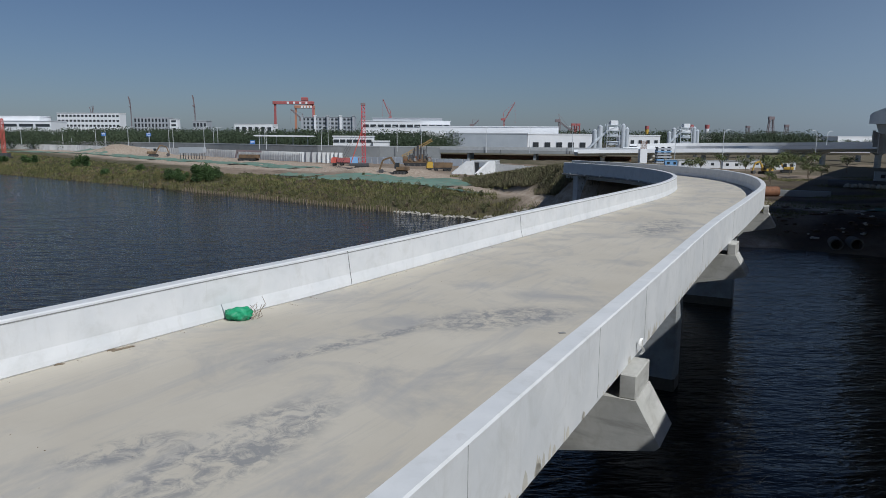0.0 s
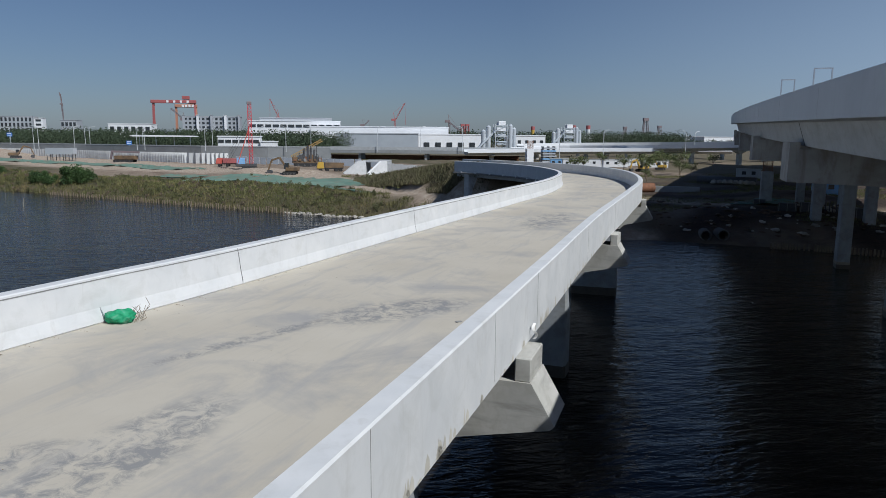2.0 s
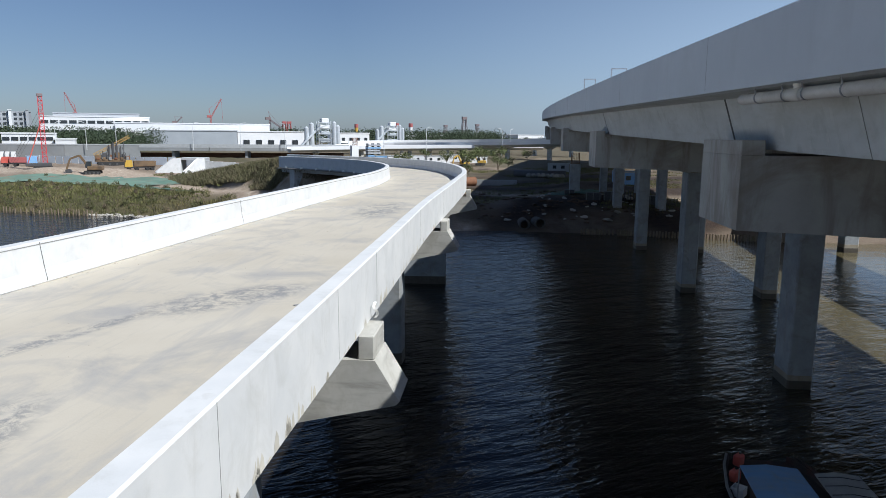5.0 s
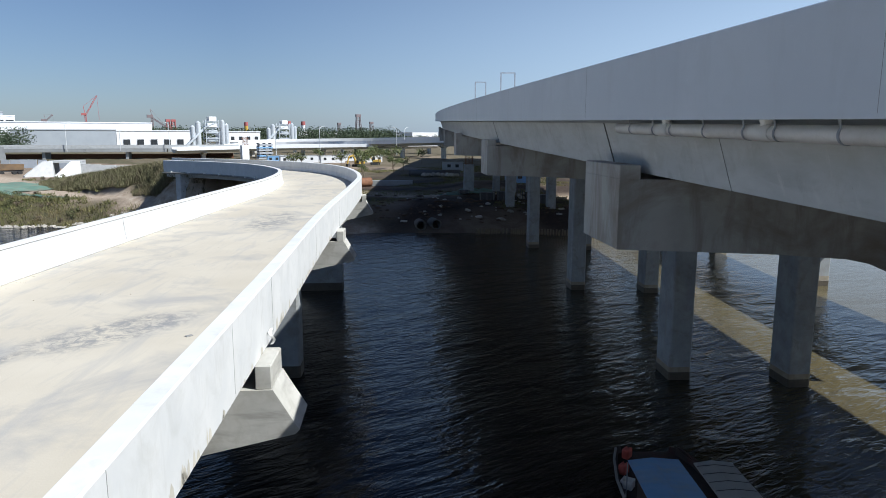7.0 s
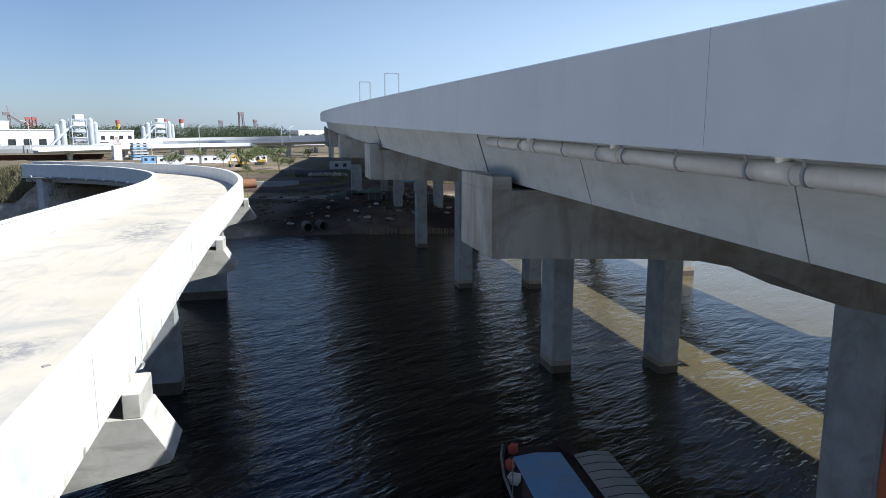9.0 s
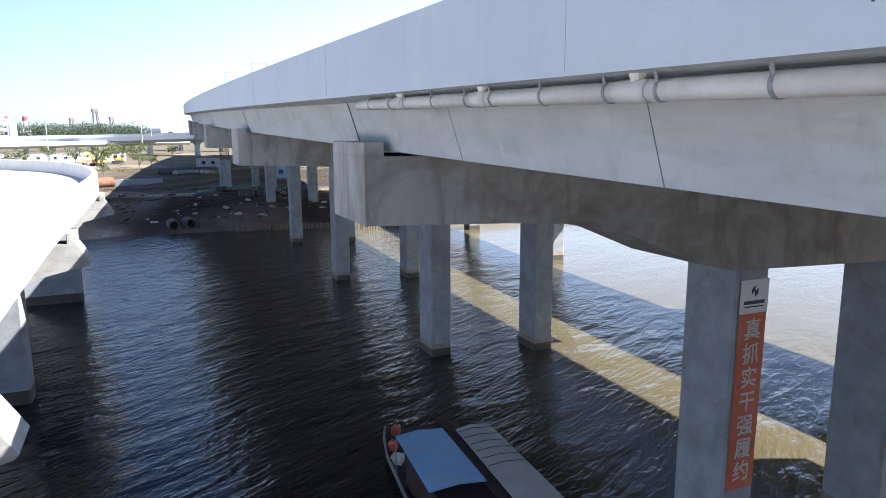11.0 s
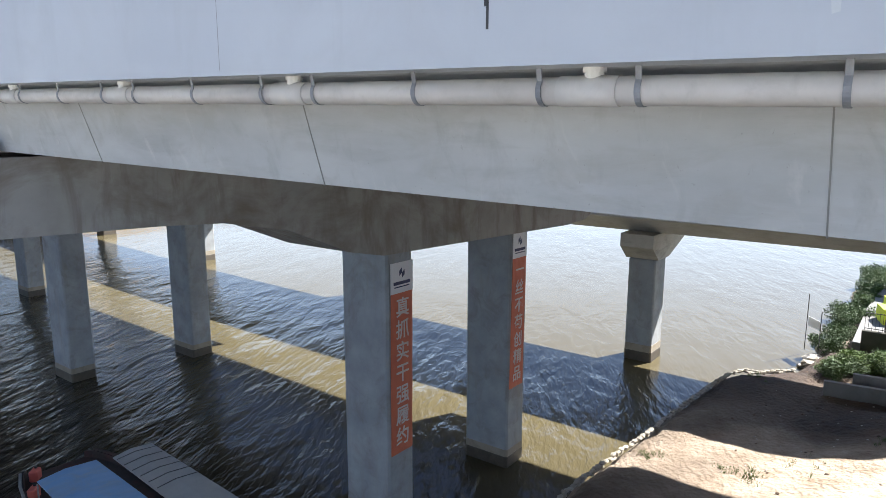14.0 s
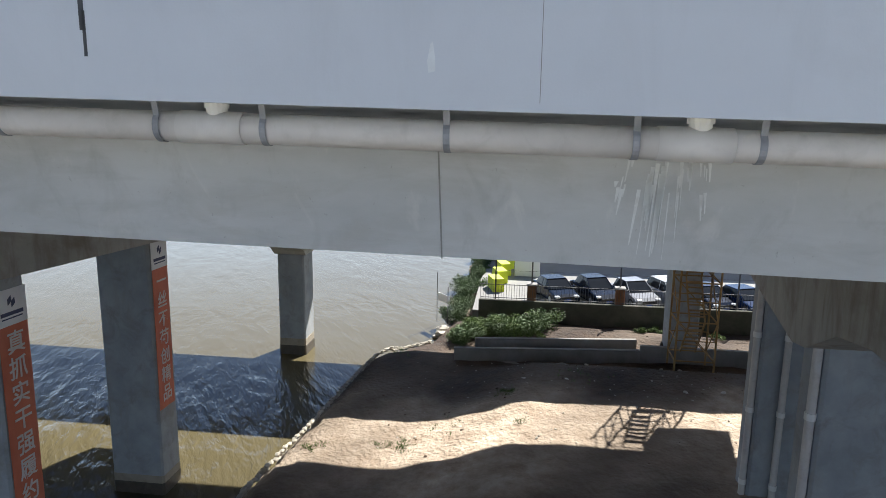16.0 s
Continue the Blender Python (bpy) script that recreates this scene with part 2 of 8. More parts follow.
def streaks(mat, turn, stretch, colour, low, high, amount):
    """Faint lengthwise streaks of dust or wheel marks."""
    nt = mat.node_tree
    bsdf = nt.nodes["Principled BSDF"]
    geo = nt.nodes.new("ShaderNodeNewGeometry")
    spin = nt.nodes.new("ShaderNodeMapping")
    spin.vector_type = "TEXTURE"
    spin.inputs["Rotation"].default_value = (0, 0, turn)
    spin.inputs["Scale"].default_value = stretch
    nt.links.new(geo.outputs["Position"], spin.inputs["Vector"])
    tex = node(nt, "ShaderNodeTexNoise", Scale=1.0, Detail=7.0, Roughness=0.62, Distortion=0.5)
    nt.links.new(spin.outputs[0], tex.inputs["Vector"])
    cut = nt.nodes.new("ShaderNodeMapRange")
    cut.inputs["From Min"].default_value, cut.inputs["From Max"].default_value = low, high
    cut.inputs["To Max"].default_value = amount
    nt.links.new(tex.outputs["Fac"], cut.inputs["Value"])
    mix = nt.nodes.new("ShaderNodeMix")
    mix.data_type = "RGBA"
    mix.inputs["B"].default_value = (*colour, 1)
    nt.links.new(cut.outputs[0], mix.inputs["Factor"])
    nt.links.new(bsdf.inputs["Base Color"].links[0].from_socket, mix.inputs["A"])
    nt.links.new(mix.outputs["Result"], bsdf.inputs["Base Color"])


def deck_material():
    """Cast deck concrete: beige dust over grey, scuffed patches and wheel tracks."""
    mat = material("deck_concrete", [(0.47, 0.425, 0.345), (0.54, 0.495, 0.41)], 0.3, detail=9, rough=0.9, bump=0.3, grain=25, stain=(0.34, 0.33, 0.315), stain_scale=0.38, stain_amount=0.8)
    streaks(mat, radians(59), (4.0, 0.8, 1.0), (0.36, 0.35, 0.335), 0.52, 0.72, 0.75)
    streaks(mat, radians(59), (1.6, 0.10, 1.0), (0.40, 0.38, 0.34), 0.56, 0.75, 0.5)
    scuffs(mat, [(-2.75, 9.4, radians(60), 2.6, 0.95), (-4.4, 9.3, radians(35), 1.1, 0.5), (-1.6, 14.9, radians(41), 2.9, 0.32), (2.0, 17.1, radians(20), 2.6, 1.1), 
                 (12.3, 36.0, radians(60), 4.6, 1.4)], (0.21, 0.215, 0.22), 2.3, 0.43, 0.58, 0.82)
    return mat


M_DECK = deck_material()
# formwork streaks, run-off and patches on the viaduct's concrete
streaks(M_GIRDER, radians(62), (1.6, 1.6, 0.30), (0.33, 0.33, 0.325), 0.54, 0.72, 0.4)
streaks(M_GIRDER, radians(62), (0.45, 0.45, 1.3), (0.30, 0.30, 0.295), 0.55, 0.72, 0.5)
streaks(M_GIRDER, radians(62), (0.05, 0.05, 0.07), (0.27, 0.27, 0.265), 0.66, 0.74, 0.75)
streaks(M_GIRDER, radians(62), (0.25, 0.25, 1.6), (0.62, 0.62, 0.60), 0.60, 0.74, 0.5)
streaks(M_CAP, radians(62), (1.8, 1.8, 0.35), (0.27, 0.26, 0.235), 0.5, 0.68, 0.7)
streaks(M_CAPMAIN, radians(62), (0.5, 0.5, 2.5), (0.22, 0.19, 0.155), 0.5, 0.68, 0.75)
streaks(M_COLUMN, radians(62), (0.35, 0.35, 2.2), (0.30, 0.295, 0.275), 0.54, 0.72, 0.7)
streaks(M_PARAPET, radians(60), (0.25, 0.25, 1.4), (0.50, 0.49, 0.46), 0.58, 0.75, 0.4)
streaks(M_MAIN_PARAPET, radians(62), (0.5, 0.5, 2.5), (0.48, 0.50, 0.52), 0.55, 0.75, 0.5)


def water_material():
    mat = bpy.data.materials.new("river_water")
    mat.use_nodes = True
    nt = mat.node_tree
    bsdf = nt.nodes["Principled BSDF"]
    bsdf.inputs["Roughness"].default_value = 0.03
    bsdf.inputs["IOR"].default_value = 1.33
    bsdf.inputs["Specular IOR Level"].default_value = 0.48
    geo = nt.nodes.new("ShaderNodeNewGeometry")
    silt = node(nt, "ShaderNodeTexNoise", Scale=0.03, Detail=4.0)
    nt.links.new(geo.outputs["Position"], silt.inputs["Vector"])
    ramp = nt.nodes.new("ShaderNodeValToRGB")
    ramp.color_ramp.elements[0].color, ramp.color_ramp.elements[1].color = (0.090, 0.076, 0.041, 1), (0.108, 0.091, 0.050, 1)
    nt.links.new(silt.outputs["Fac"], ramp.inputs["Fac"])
    # silt thins westward; its dark end also stands in for shade under the viaduct
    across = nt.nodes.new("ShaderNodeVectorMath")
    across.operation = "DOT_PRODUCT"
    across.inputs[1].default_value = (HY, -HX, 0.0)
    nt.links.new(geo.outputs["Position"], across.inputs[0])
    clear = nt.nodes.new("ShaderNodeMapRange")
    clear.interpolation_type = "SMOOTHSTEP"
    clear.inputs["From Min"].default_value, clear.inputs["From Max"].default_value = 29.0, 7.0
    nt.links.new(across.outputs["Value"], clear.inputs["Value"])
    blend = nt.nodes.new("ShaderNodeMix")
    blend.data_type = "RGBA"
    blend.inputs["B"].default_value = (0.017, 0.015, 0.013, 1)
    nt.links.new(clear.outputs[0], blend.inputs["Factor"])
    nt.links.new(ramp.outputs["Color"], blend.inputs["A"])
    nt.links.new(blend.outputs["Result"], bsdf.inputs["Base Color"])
    # calmer water in the lee of the east bank
    lee = nt.nodes.new("ShaderNodeMapRange")
    lee.interpolation_type = "SMOOTHSTEP"
    lee.inputs["From Min"].default_value, lee.inputs["From Max"].default_value = 29.0, 37.0
    lee.inputs["To Min"].default_value, lee.inputs["To Max"].default_value = 1.0, 0.3
    nt.links.new(across.outputs["Value"], lee.inputs["Value"])
    last = None
    # long swell, then wind chop with narrow crests at three sizes
    for scale, height, spin, squash, kind in ((0.10, 0.20, -12, (0.5, 1.4, 1), "FBM"), (0.42, 0.17, -20, (0.6, 1.5, 1), "FBM"), (1.1, 0.075, -5, (0.5, 1.6, 1), "FBM"),
                                              (2.6, 0.046, -16, (0.5, 1.6, 1), "FBM"), (7.0, 0.008, -10, (0.6, 1.3, 1), "FBM")):
        turn = nt.nodes.new("ShaderNodeMapping")
        turn.inputs["Rotation"].default_value = (0, 0, radians(spin))
        turn.inputs["Scale"].default_value = squash
        nt.links.new(geo.outputs["Position"], turn.inputs["Vector"])
        wave = node(nt, "ShaderNodeTexNoise", Scale=scale, Detail=3.0, Roughness=0.5, Distortion=0.5)
        wave.noise_type = kind
        nt.links.new(turn.outputs[0], wave.inputs["Vector"])
        relief = nt.nodes.new("ShaderNodeBump")
        relief.inputs["Strength"].default_value, relief.inputs["Distance"].default_value = 1.0, height
        nt.links.new(wave.outputs["Fac"], relief.inputs["Height"])
        nt.links.new(lee.outputs[0], relief.inputs["Strength"])
        if last:
            nt.links.new(last, relief.inputs["Normal"])
        last = relief.outputs[0]
    nt.links.new(last, bsdf.inputs["Normal"])
    return mat


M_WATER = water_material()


# ---- mesh helpers ----
def part(name, bm, mat, parent=None, label="", smooth=False):
    mesh = bpy.data.meshes.new(name)
    bmesh.ops.recalc_face_normals(bm, faces=bm.faces)
    bm.to_mesh(mesh)
    bm.free()
    mesh.materials.append(mat)
    if smooth:
        for p in mesh.polygons:
            p.use_smooth = True
    ob = new(name, mesh)
    if parent:
        ob.parent = parent
    if label:
        ob["label"] = label
    return ob


def rounded(ob):
    """Smooth sides, with flat round ends."""
    for p in ob.data.polygons:
        p.use_smooth = len(p.vertices) == 4
    return ob


def empty(name, place=(0, 0, 0), turn=0.0):
    ob = new(name)
    ob.empty_display_size = 0.3
    ob.matrix_basis = Matrix.Translation(place) @ Matrix.Rotation(turn, 4, "Z")
    return ob


def box(bm, size, centre, turn=0.0, bevel=0.0, m=None):
    """A box, turned about z, with its centre at centre."""
    made = bmesh.ops.create_cube(bm, size=1.0)["verts"]
    mm = Matrix.Translation(centre) @ Matrix.Rotation(turn, 4, "Z") @ Matrix.Diagonal((*size, 1))
    bmesh.ops.transform(bm, matrix=(m or Matrix()) @ mm, verts=made)
    if bevel:
        edges = list({e for v in made for e in v.link_edges})
        bmesh.ops.bevel(bm, geom=edges, offset=bevel, segments=1, affect="EDGES")


def rod(bm, a, b, radius, sides=8, end=None):
    """A round bar from a to b."""
    a, b = Vector(a), Vector(b)
    way = b - a
    made = bmesh.ops.create_cone(bm, cap_ends=True, segments=sides, radius1=radius, radius2=radius if end is None else end, depth=way.length)["verts"]
    bmesh.ops.transform(bm, matrix=Matrix.Translation((a + b) / 2) @ way.to_track_quat("Z", "Y").to_matrix().to_4x4(), verts=made)


def beam(bm, a, b, width, height=None):
    """A square bar from a to b."""
    a, b = Vector(a), Vector(b)
    way = b - a
    made = bmesh.ops.create_cube(bm, size=1.0)["verts"]
    bmesh.ops.transform(bm, matrix=Matrix.Translation((a + b) / 2) @ way.to_track_quat("Z", "Y").to_matrix().to_4x4() @ Matrix.Diagonal((width, height or width, way.length, 1)), verts=made)


def prism(bm, outline, m):
    """An outline of (x, z) pairs, drawn along y from -0.5 to 0.5 under the matrix m."""
    rings = [[bm.verts.new(m @ Vector((x, y, z))) for x, z in outline] for y in (-0.5, 0.5)]
    count = len(outline)
    for i in range(count):
        j = (i + 1) % count
        bm.faces.new((rings[0][i], rings[0][j], rings[1][j], rings[1][i]))
    bm.faces.new(rings[0][::-1])
    bm.faces.new(rings[1])


def sweep(bm, rows, closed=True):
    """Joins rows of points, each one cross-section, into a skin with end caps."""
    rings = [[bm.verts.new(p) for p in row] for row in rows]
    count = len(rings[0])
    for a, b in zip(rings, rings[1:]):
        for i in range(count if closed else count - 1):
            j = (i + 1) % count
            bm.faces.new((a[i], a[j], b[j], b[i]))
    if closed:
        bm.faces.new(rings[0][::-1])
        bm.faces.new(rings[-1])


def spline(points, step=1.0):
    """A smooth line (Catmull-Rom) through points, evened to about step metres."""
    pts = [Vector(p) for p in points]
    pts = [2 * pts[0] - pts[1], *pts, 2 * pts[-1] - pts[-2]]
    fine = []
    for a, b, c, d in zip(pts, pts[1:], pts[2:], pts[3:]):
        count = max(2, int((c - b).length / step))
        for i in range(count):
            t = i / count
            fine.append(0.5 * (2 * b + (c - a) * t + (2 * a - 5 * b + 4 * c - d) * t * t + (3 * b - a - 3 * c + d) * t ** 3))
    fine.append(pts[-2])
    return fine


def sides(line):
    """The unit way to the right of a line at each of its points."""
    out = []
    for i in range(len(line)):
        way = line[min(i + 1, len(line) - 1)] - line[max(i - 1, 0)]
        out.append(Vector((way.y, -way.x, 0)).normalized())
    return out

# ---- ground and river ----
RIVER = [(-420, 420), (-150, 231), (-62, 164), (-19, 128), (5, 110), (12, 97), (20.5, 86.5), (31, 82), (41, 81), (56.5, 71.5), (66, 63), (87, 48), (140, 15), (320, -70), (900, -330),
         (900, -520), (300, -165), (69, -34.5), (56, -24.5), (45, -19.6), (38.2, -15.0), (35.6, -13.4), (34.7, -9.6), (27.1, -4.7), (22.6, -1.7), (14, 1), (4, 0), (-20, -8), (-420, -120)]


def river_distance(x, y):
    """Metres to the shore, positive on land (arrays)."""
    inside = np.zeros(x.shape, bool)
    near = np.full(x.shape, 1e9)
    for (ax, ay), (bx, by) in zip(RIVER, RIVER[1:] + RIVER[:1]):
        dx, dy = bx - ax, by - ay
        t = np.clip(((x - ax) * dx + (y - ay) * dy) / (dx * dx + dy * dy), 0, 1)
        near = np.minimum(near, np.hypot(x - ax - t * dx, y - ay - t * dy))
        inside ^= ((ay > y) != (by > y)) & (x < (bx - ax) * (y - ay) / (by - ay + 1e-12) + ax)
    return np.where(inside, -near, near)


def smoothstep(a, b, v):
    t = np.clip((v - a) / (b - a), 0, 1)
    return t * t * (3 - 2 * t)


TRACK = [(40, 82.5), (27, 88), (20.6, 92.3), (16.2, 103), (14.0, 116), (8.5, 136), (3, 162), (-8, 190), (-30, 215), (-62, 245), (-110, 305), (-150, 350), (-200, 410), (-280, 500)]


def lane_distance(x, y, pts):
    """Metres from a line through pts (arrays)."""
    near = np.full(x.shape, 1e9)
    for (ax, ay), (bx, by) in zip(pts, pts[1:]):
        dx, dy = bx - ax, by - ay
        t = np.clip(((x - ax) * dx + (y - ay) * dy) / (dx * dx + dy * dy), 0, 1)
        near = np.minimum(near, np.hypot(x - ax - t * dx, y - ay - t * dy))
    return near


def track_clear(x, y):
    """Metres beyond the edge of the sandy site track, which widens towards the site."""
    return lane_distance(x, y, TRACK) - np.where(y > 165, 5 + (np.clip(y, 165, 260) - 165) * 0.2, np.where(y < 112, 1.3, 2.4))


# left edge of the causeway's top: x and height over y
EDGE_X = ((96, 106, 116, 137, 152, 170), (20.4, 20.4, 20.2, 16.0, 11.0, 9.0))
EDGE_Z = ((96, 106, 116, 137, 152, 170), (8.4, 8.3, 7.9, 6.1, 4.0, 2.6))


def land_height(x, y):
    d = river_distance(x, y)
    south = smoothstep(40, 0, y)
    high = 2.5 * (1 - south) + 0.78 * south + 2.4 * np.exp(-((x - 21) ** 2 + (y - 99) ** 2) / 420)
    z = np.where(d < 0, np.maximum(-1.8, d * 0.6), high * smoothstep(-0.3, 10.0 - 9.2 * south, d))
    # parking level and the slope up to it, south-east of the lower bridge
    h, n = x * HX + y * HY, x * HY - y * HX
    z = z + 0.2 * south * smoothstep(42.6, 43.6, n) * smoothstep(3.5, 1.5, h) * (d > 0)
    # earth ridge and rough ground under the viaduct
    z = z + south * smoothstep(0.8, 3.0, d) * 0.95 * smoothstep(4.2 - 0.1 * (n - 25), -1.2 - 0.1 * (n - 25), h) * smoothstep(34.5, 32.0, n)
    z = z + south * (d > 1.5) * (0.75 * np.exp(-((h + 9.0) / 2.6) ** 2 - ((n - 37.6) / 1.6) ** 2) + 0.35 * np.exp(-((h + 4.0) / 6.0) ** 2 - ((n - 39.4) / 1.6) ** 2))
    # causeway that carries the ramp on beyond its abutment, falling to the ground
    edge, top = np.interp(y, *EDGE_X), np.interp(y, *EDGE_Z)
    off = np.maximum(np.maximum(edge - x, x - edge - 8.6), 0)
    ridge = np.clip(top - off * np.where(y < 118, 1.5, 0.8), 0, None) * smoothstep(95.0, 96.8, y + 0.45 * (x - 20)) * smoothstep(235, 196, y)
    z = np.where(d > 0, np.maximum(z, ridge), z)
    z = z + (d > 5) * (y > 50) * (0.14 * np.sin(x * 0.31 + 1.3 * np.sin(y * 0.17)) * np.cos(y * 0.23) + 0.1 * np.sin(x * 0.9 + y * 0.7))
    z = z + south * (d > 1) * (0.06 * np.sin(x * 1.7 + 2 * np.sin(y * 1.1)) * np.cos(y * 1.9) + 0.03 * np.sin(x * 4.1 + y * 3.3))
    # spoil heaps on the site and by the viaduct
    for px, py, r, hh in ((-187, 396, 9, 5.2), (-174, 398, 9, 3.8), (-202, 402, 10, 2.6), (-160, 388, 9, 2.0), (-24, 196, 5, 1.2), (-10, 203, 8, 1.1), (-22, 208, 9, 1.3), (72, 84, 5, 1.3), (66, 92, 6, 1.2), (80, 112, 8, 1.5), (54, 88, 5, 0.8)):
        z = z + hh * np.exp(-((x - px) ** 2 + (y - py) ** 2) / (r * r))
    return np.where(np.hypot(x, y) > 800, np.maximum(z, 2.5), z)


def ground_z(x, y):
    return float(land_height(np.array([float(x)]), np.array([float(y)]))[0])


def axis_steps():
    v = [0.0]
    while v[-1] < 4900:
        v.append(v[-1] + (0.8 if v[-1] < 34 else max(1.0, v[-1] * 0.028)))
    return np.array([-a for a in v[:0:-1]] + v)


gx, gy = np.meshgrid(axis_steps() + 30, axis_steps() - 8)
gz = land_height(gx, gy)
rows_n, cols_n = gx.shape
mesh = bpy.data.meshes.new("ground")
verts = np.stack([gx.ravel(), gy.ravel(), gz.ravel()], 1)
idx = np.arange(rows_n * cols_n).reshape(rows_n, cols_n)
quads = np.stack([idx[:-1, :-1].ravel(), idx[:-1, 1:].ravel(), idx[1:, 1:].ravel(), idx[1:, :-1].ravel()], 1)
mesh.from_pydata(verts.tolist(), [], quads.tolist())
mesh.materials.append(M_EARTH)
mesh.shade_smooth()
# what covers the ground: turf and scrub, or trodden sand
gd = river_distance(gx, gy)
gl = track_clear(gx, gy)
wob = 2.5 * np.sin(gx * 0.21 + 2 * np.sin(gy * 0.13)) * np.cos(gy * 0.19)
turf = smoothstep(0.5, 4.0, gl + wob) * (gy > 60) * (gx < 40) * (1 - smoothstep(-92, -78, gx - (gy - 240) * -0.3) * (gy > 185) * (gx > -100) * (gx < 40) * (gl < 60)) + 0.75 * (gy > 40) * (gx >= 40) * smoothstep(-0.2, 0.5, np.sin(gx * 0.09 + 1.5 * np.sin(gy * 0.06)) * np.cos(gy * 0.08) + 0.006 * (gy - 120))
turf = np.where((gy < 60) & (np.hypot(gx, gy) > 120), 0.7, turf)
sand = smoothstep(2.0, -1.5, gl + 0.4 * wob) * (gy > 60) * (gx < 45)
gh, gn = gx * HX + gy * HY, gx * HY - gy * HX
lane = lane_distance(gx, gy, [(42, 118), (54, 110), (61, 101), (67, 94.5), (76, 88), (90, 80)])
sand = sand + 0.8 * smoothstep(6.0, 3.2, lane + 0.5 * wob) * (gx > 44) * (gy > 60)
# pale sand also follows the sunlit strip, so its light is in the colour
sand = sand + (gy < 40) * smoothstep(31, 27.5, gn + 1.2 * np.sin(gh * 0.8)) * smoothstep(19, 21, gn) * (0.55 + 0.35 * np.sin(gh * 0.55 + 0.8) + 0.2 * np.sin(gh * 1.9 + gn * 1.3)) * (gh > -30)
# dark soil, deepened where the bridges' shade falls, either side of the sunlit strip
shaded_soil = np.where(gy < 40, smoothstep(26.5, 29.5, gn + 0.8 * np.sin(gh * 1.1)) * (gn < 43) * (0.86 + 0.14 * np.sin(gh * 0.9 + gn * 0.6)) + (gn <= 26.5) * (0.38 + 0.45 * smoothstep(22.5, 20.0, gn)), 1.0 * (gx > 33) * smoothstep(3.0, 6.5, lane + 0.5 * wob) * smoothstep(200, 130, gy) * (0.35 + 0.65 * smoothstep(-0.25, 0.15, np.sin(gx * 0.13 + 1.4 * np.sin(gy * 0.11)) * np.cos(gy * 0.21 + 0.4))))
for nm, val in (("turf", np.clip(turf, 0, 1)), ("shaded_soil", np.clip(shaded_soil, 0, 1)), ("sand", np.clip(sand, 0, 1))):
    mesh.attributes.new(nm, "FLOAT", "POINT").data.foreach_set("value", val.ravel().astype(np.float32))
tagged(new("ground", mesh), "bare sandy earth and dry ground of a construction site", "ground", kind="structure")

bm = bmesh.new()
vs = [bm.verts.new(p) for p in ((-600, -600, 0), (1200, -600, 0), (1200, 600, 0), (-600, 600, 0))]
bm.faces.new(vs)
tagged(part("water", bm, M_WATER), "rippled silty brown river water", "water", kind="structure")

# ---- viaduct (the high bridge) ----
def bend(h):
    return 0.00032 * max(0.0, h - 14) ** 2


def soffit(h):
    return 13.31 + 0.018 * h


def main(h, n, dz=0.0):
    """A point of the viaduct: h along it, n across, dz from the lower edge of its parapets."""
    return at(h, n + bend(h), soffit(h) + dz)


# the southernmost stations are unseen, added to darken the underside
STATIONS = [-182 + 12.0 * i for i in range(10)] + [-62 + 3.0 * i for i in range(25)] + [14 + 4 * i for i in range(72)]
viaduct = tagged(empty("viaduct"), "high grey concrete viaduct over the river with a drain pipe under its edge", "bridge", kind="structure")


def main_strip(name, outline, mat, label="", hs=STATIONS):
    bm = bmesh.new()
    # the unseen far side is widened northward so that its shadow falls in place
    sweep(bm, [[main(h, n + (0.035 * max(0.0, h - 8) if n > 20 else 0.0), z) for n, z in outline] for h in hs])
    return part(name, bm, mat, viaduct, label)


W = 28.8
N0 = 4.9
main_strip("parapet", [(N0, -0.025), (N0, 1.15), (N0 + 0.02, 1.17), (N0 + 0.22, 1.17), (N0 + 0.36, 0.1), (N0 + 0.36, -0.025)], M_MAIN_PARAPET, "smooth grey-painted concrete parapet")
main_strip("parapet", [(N0 + W, 0), (N0 + W, 1.17), (N0 + W - 0.22, 1.17), (N0 + W - 0.36, 0.1), (N0 + W - 0.36, 0.0)], M_MAIN_PARAPET)
main_strip("deck_slab", [(N0 + 0.364, -0.02), (N0 + 0.364, 0.06), (N0 + W - 0.364, 0.06), (N0 + W - 0.364, -0.02), (N0 + W - 1.05, -0.09), (N0 + 0.92, -0.09)], M_GIRDER)
main_strip("box_girder", [(N0 + 0.92, -0.086), (N0 + W - 1.05, -0.086), (N0 + W - 1.5, -1.20), (N0 + 1.28, -1.20)], M_GIRDER, "cast concrete girder with sloping side faces")

COL_X = (-3.73, 2.15)
PIERS_H = (-74.9, -52.7, -30.5, -8.1, 13.24, 33.6, 55.4, 77.1, 98.8, 120.8)


def cap_skew(h):
    """The piers stand askew to the deck, the northern ones more so."""
    return Matrix(((1, 0, 0, 0), (-0.25 if h > 20 else -0.166, 1, 0, 0), (0, 0, 1, 0), (0, 0, 0, 1)))


def column_y(x, h=0.0):
    return 0.33 - 0.25 * x if h > 20 else -0.09 - 0.12 * x


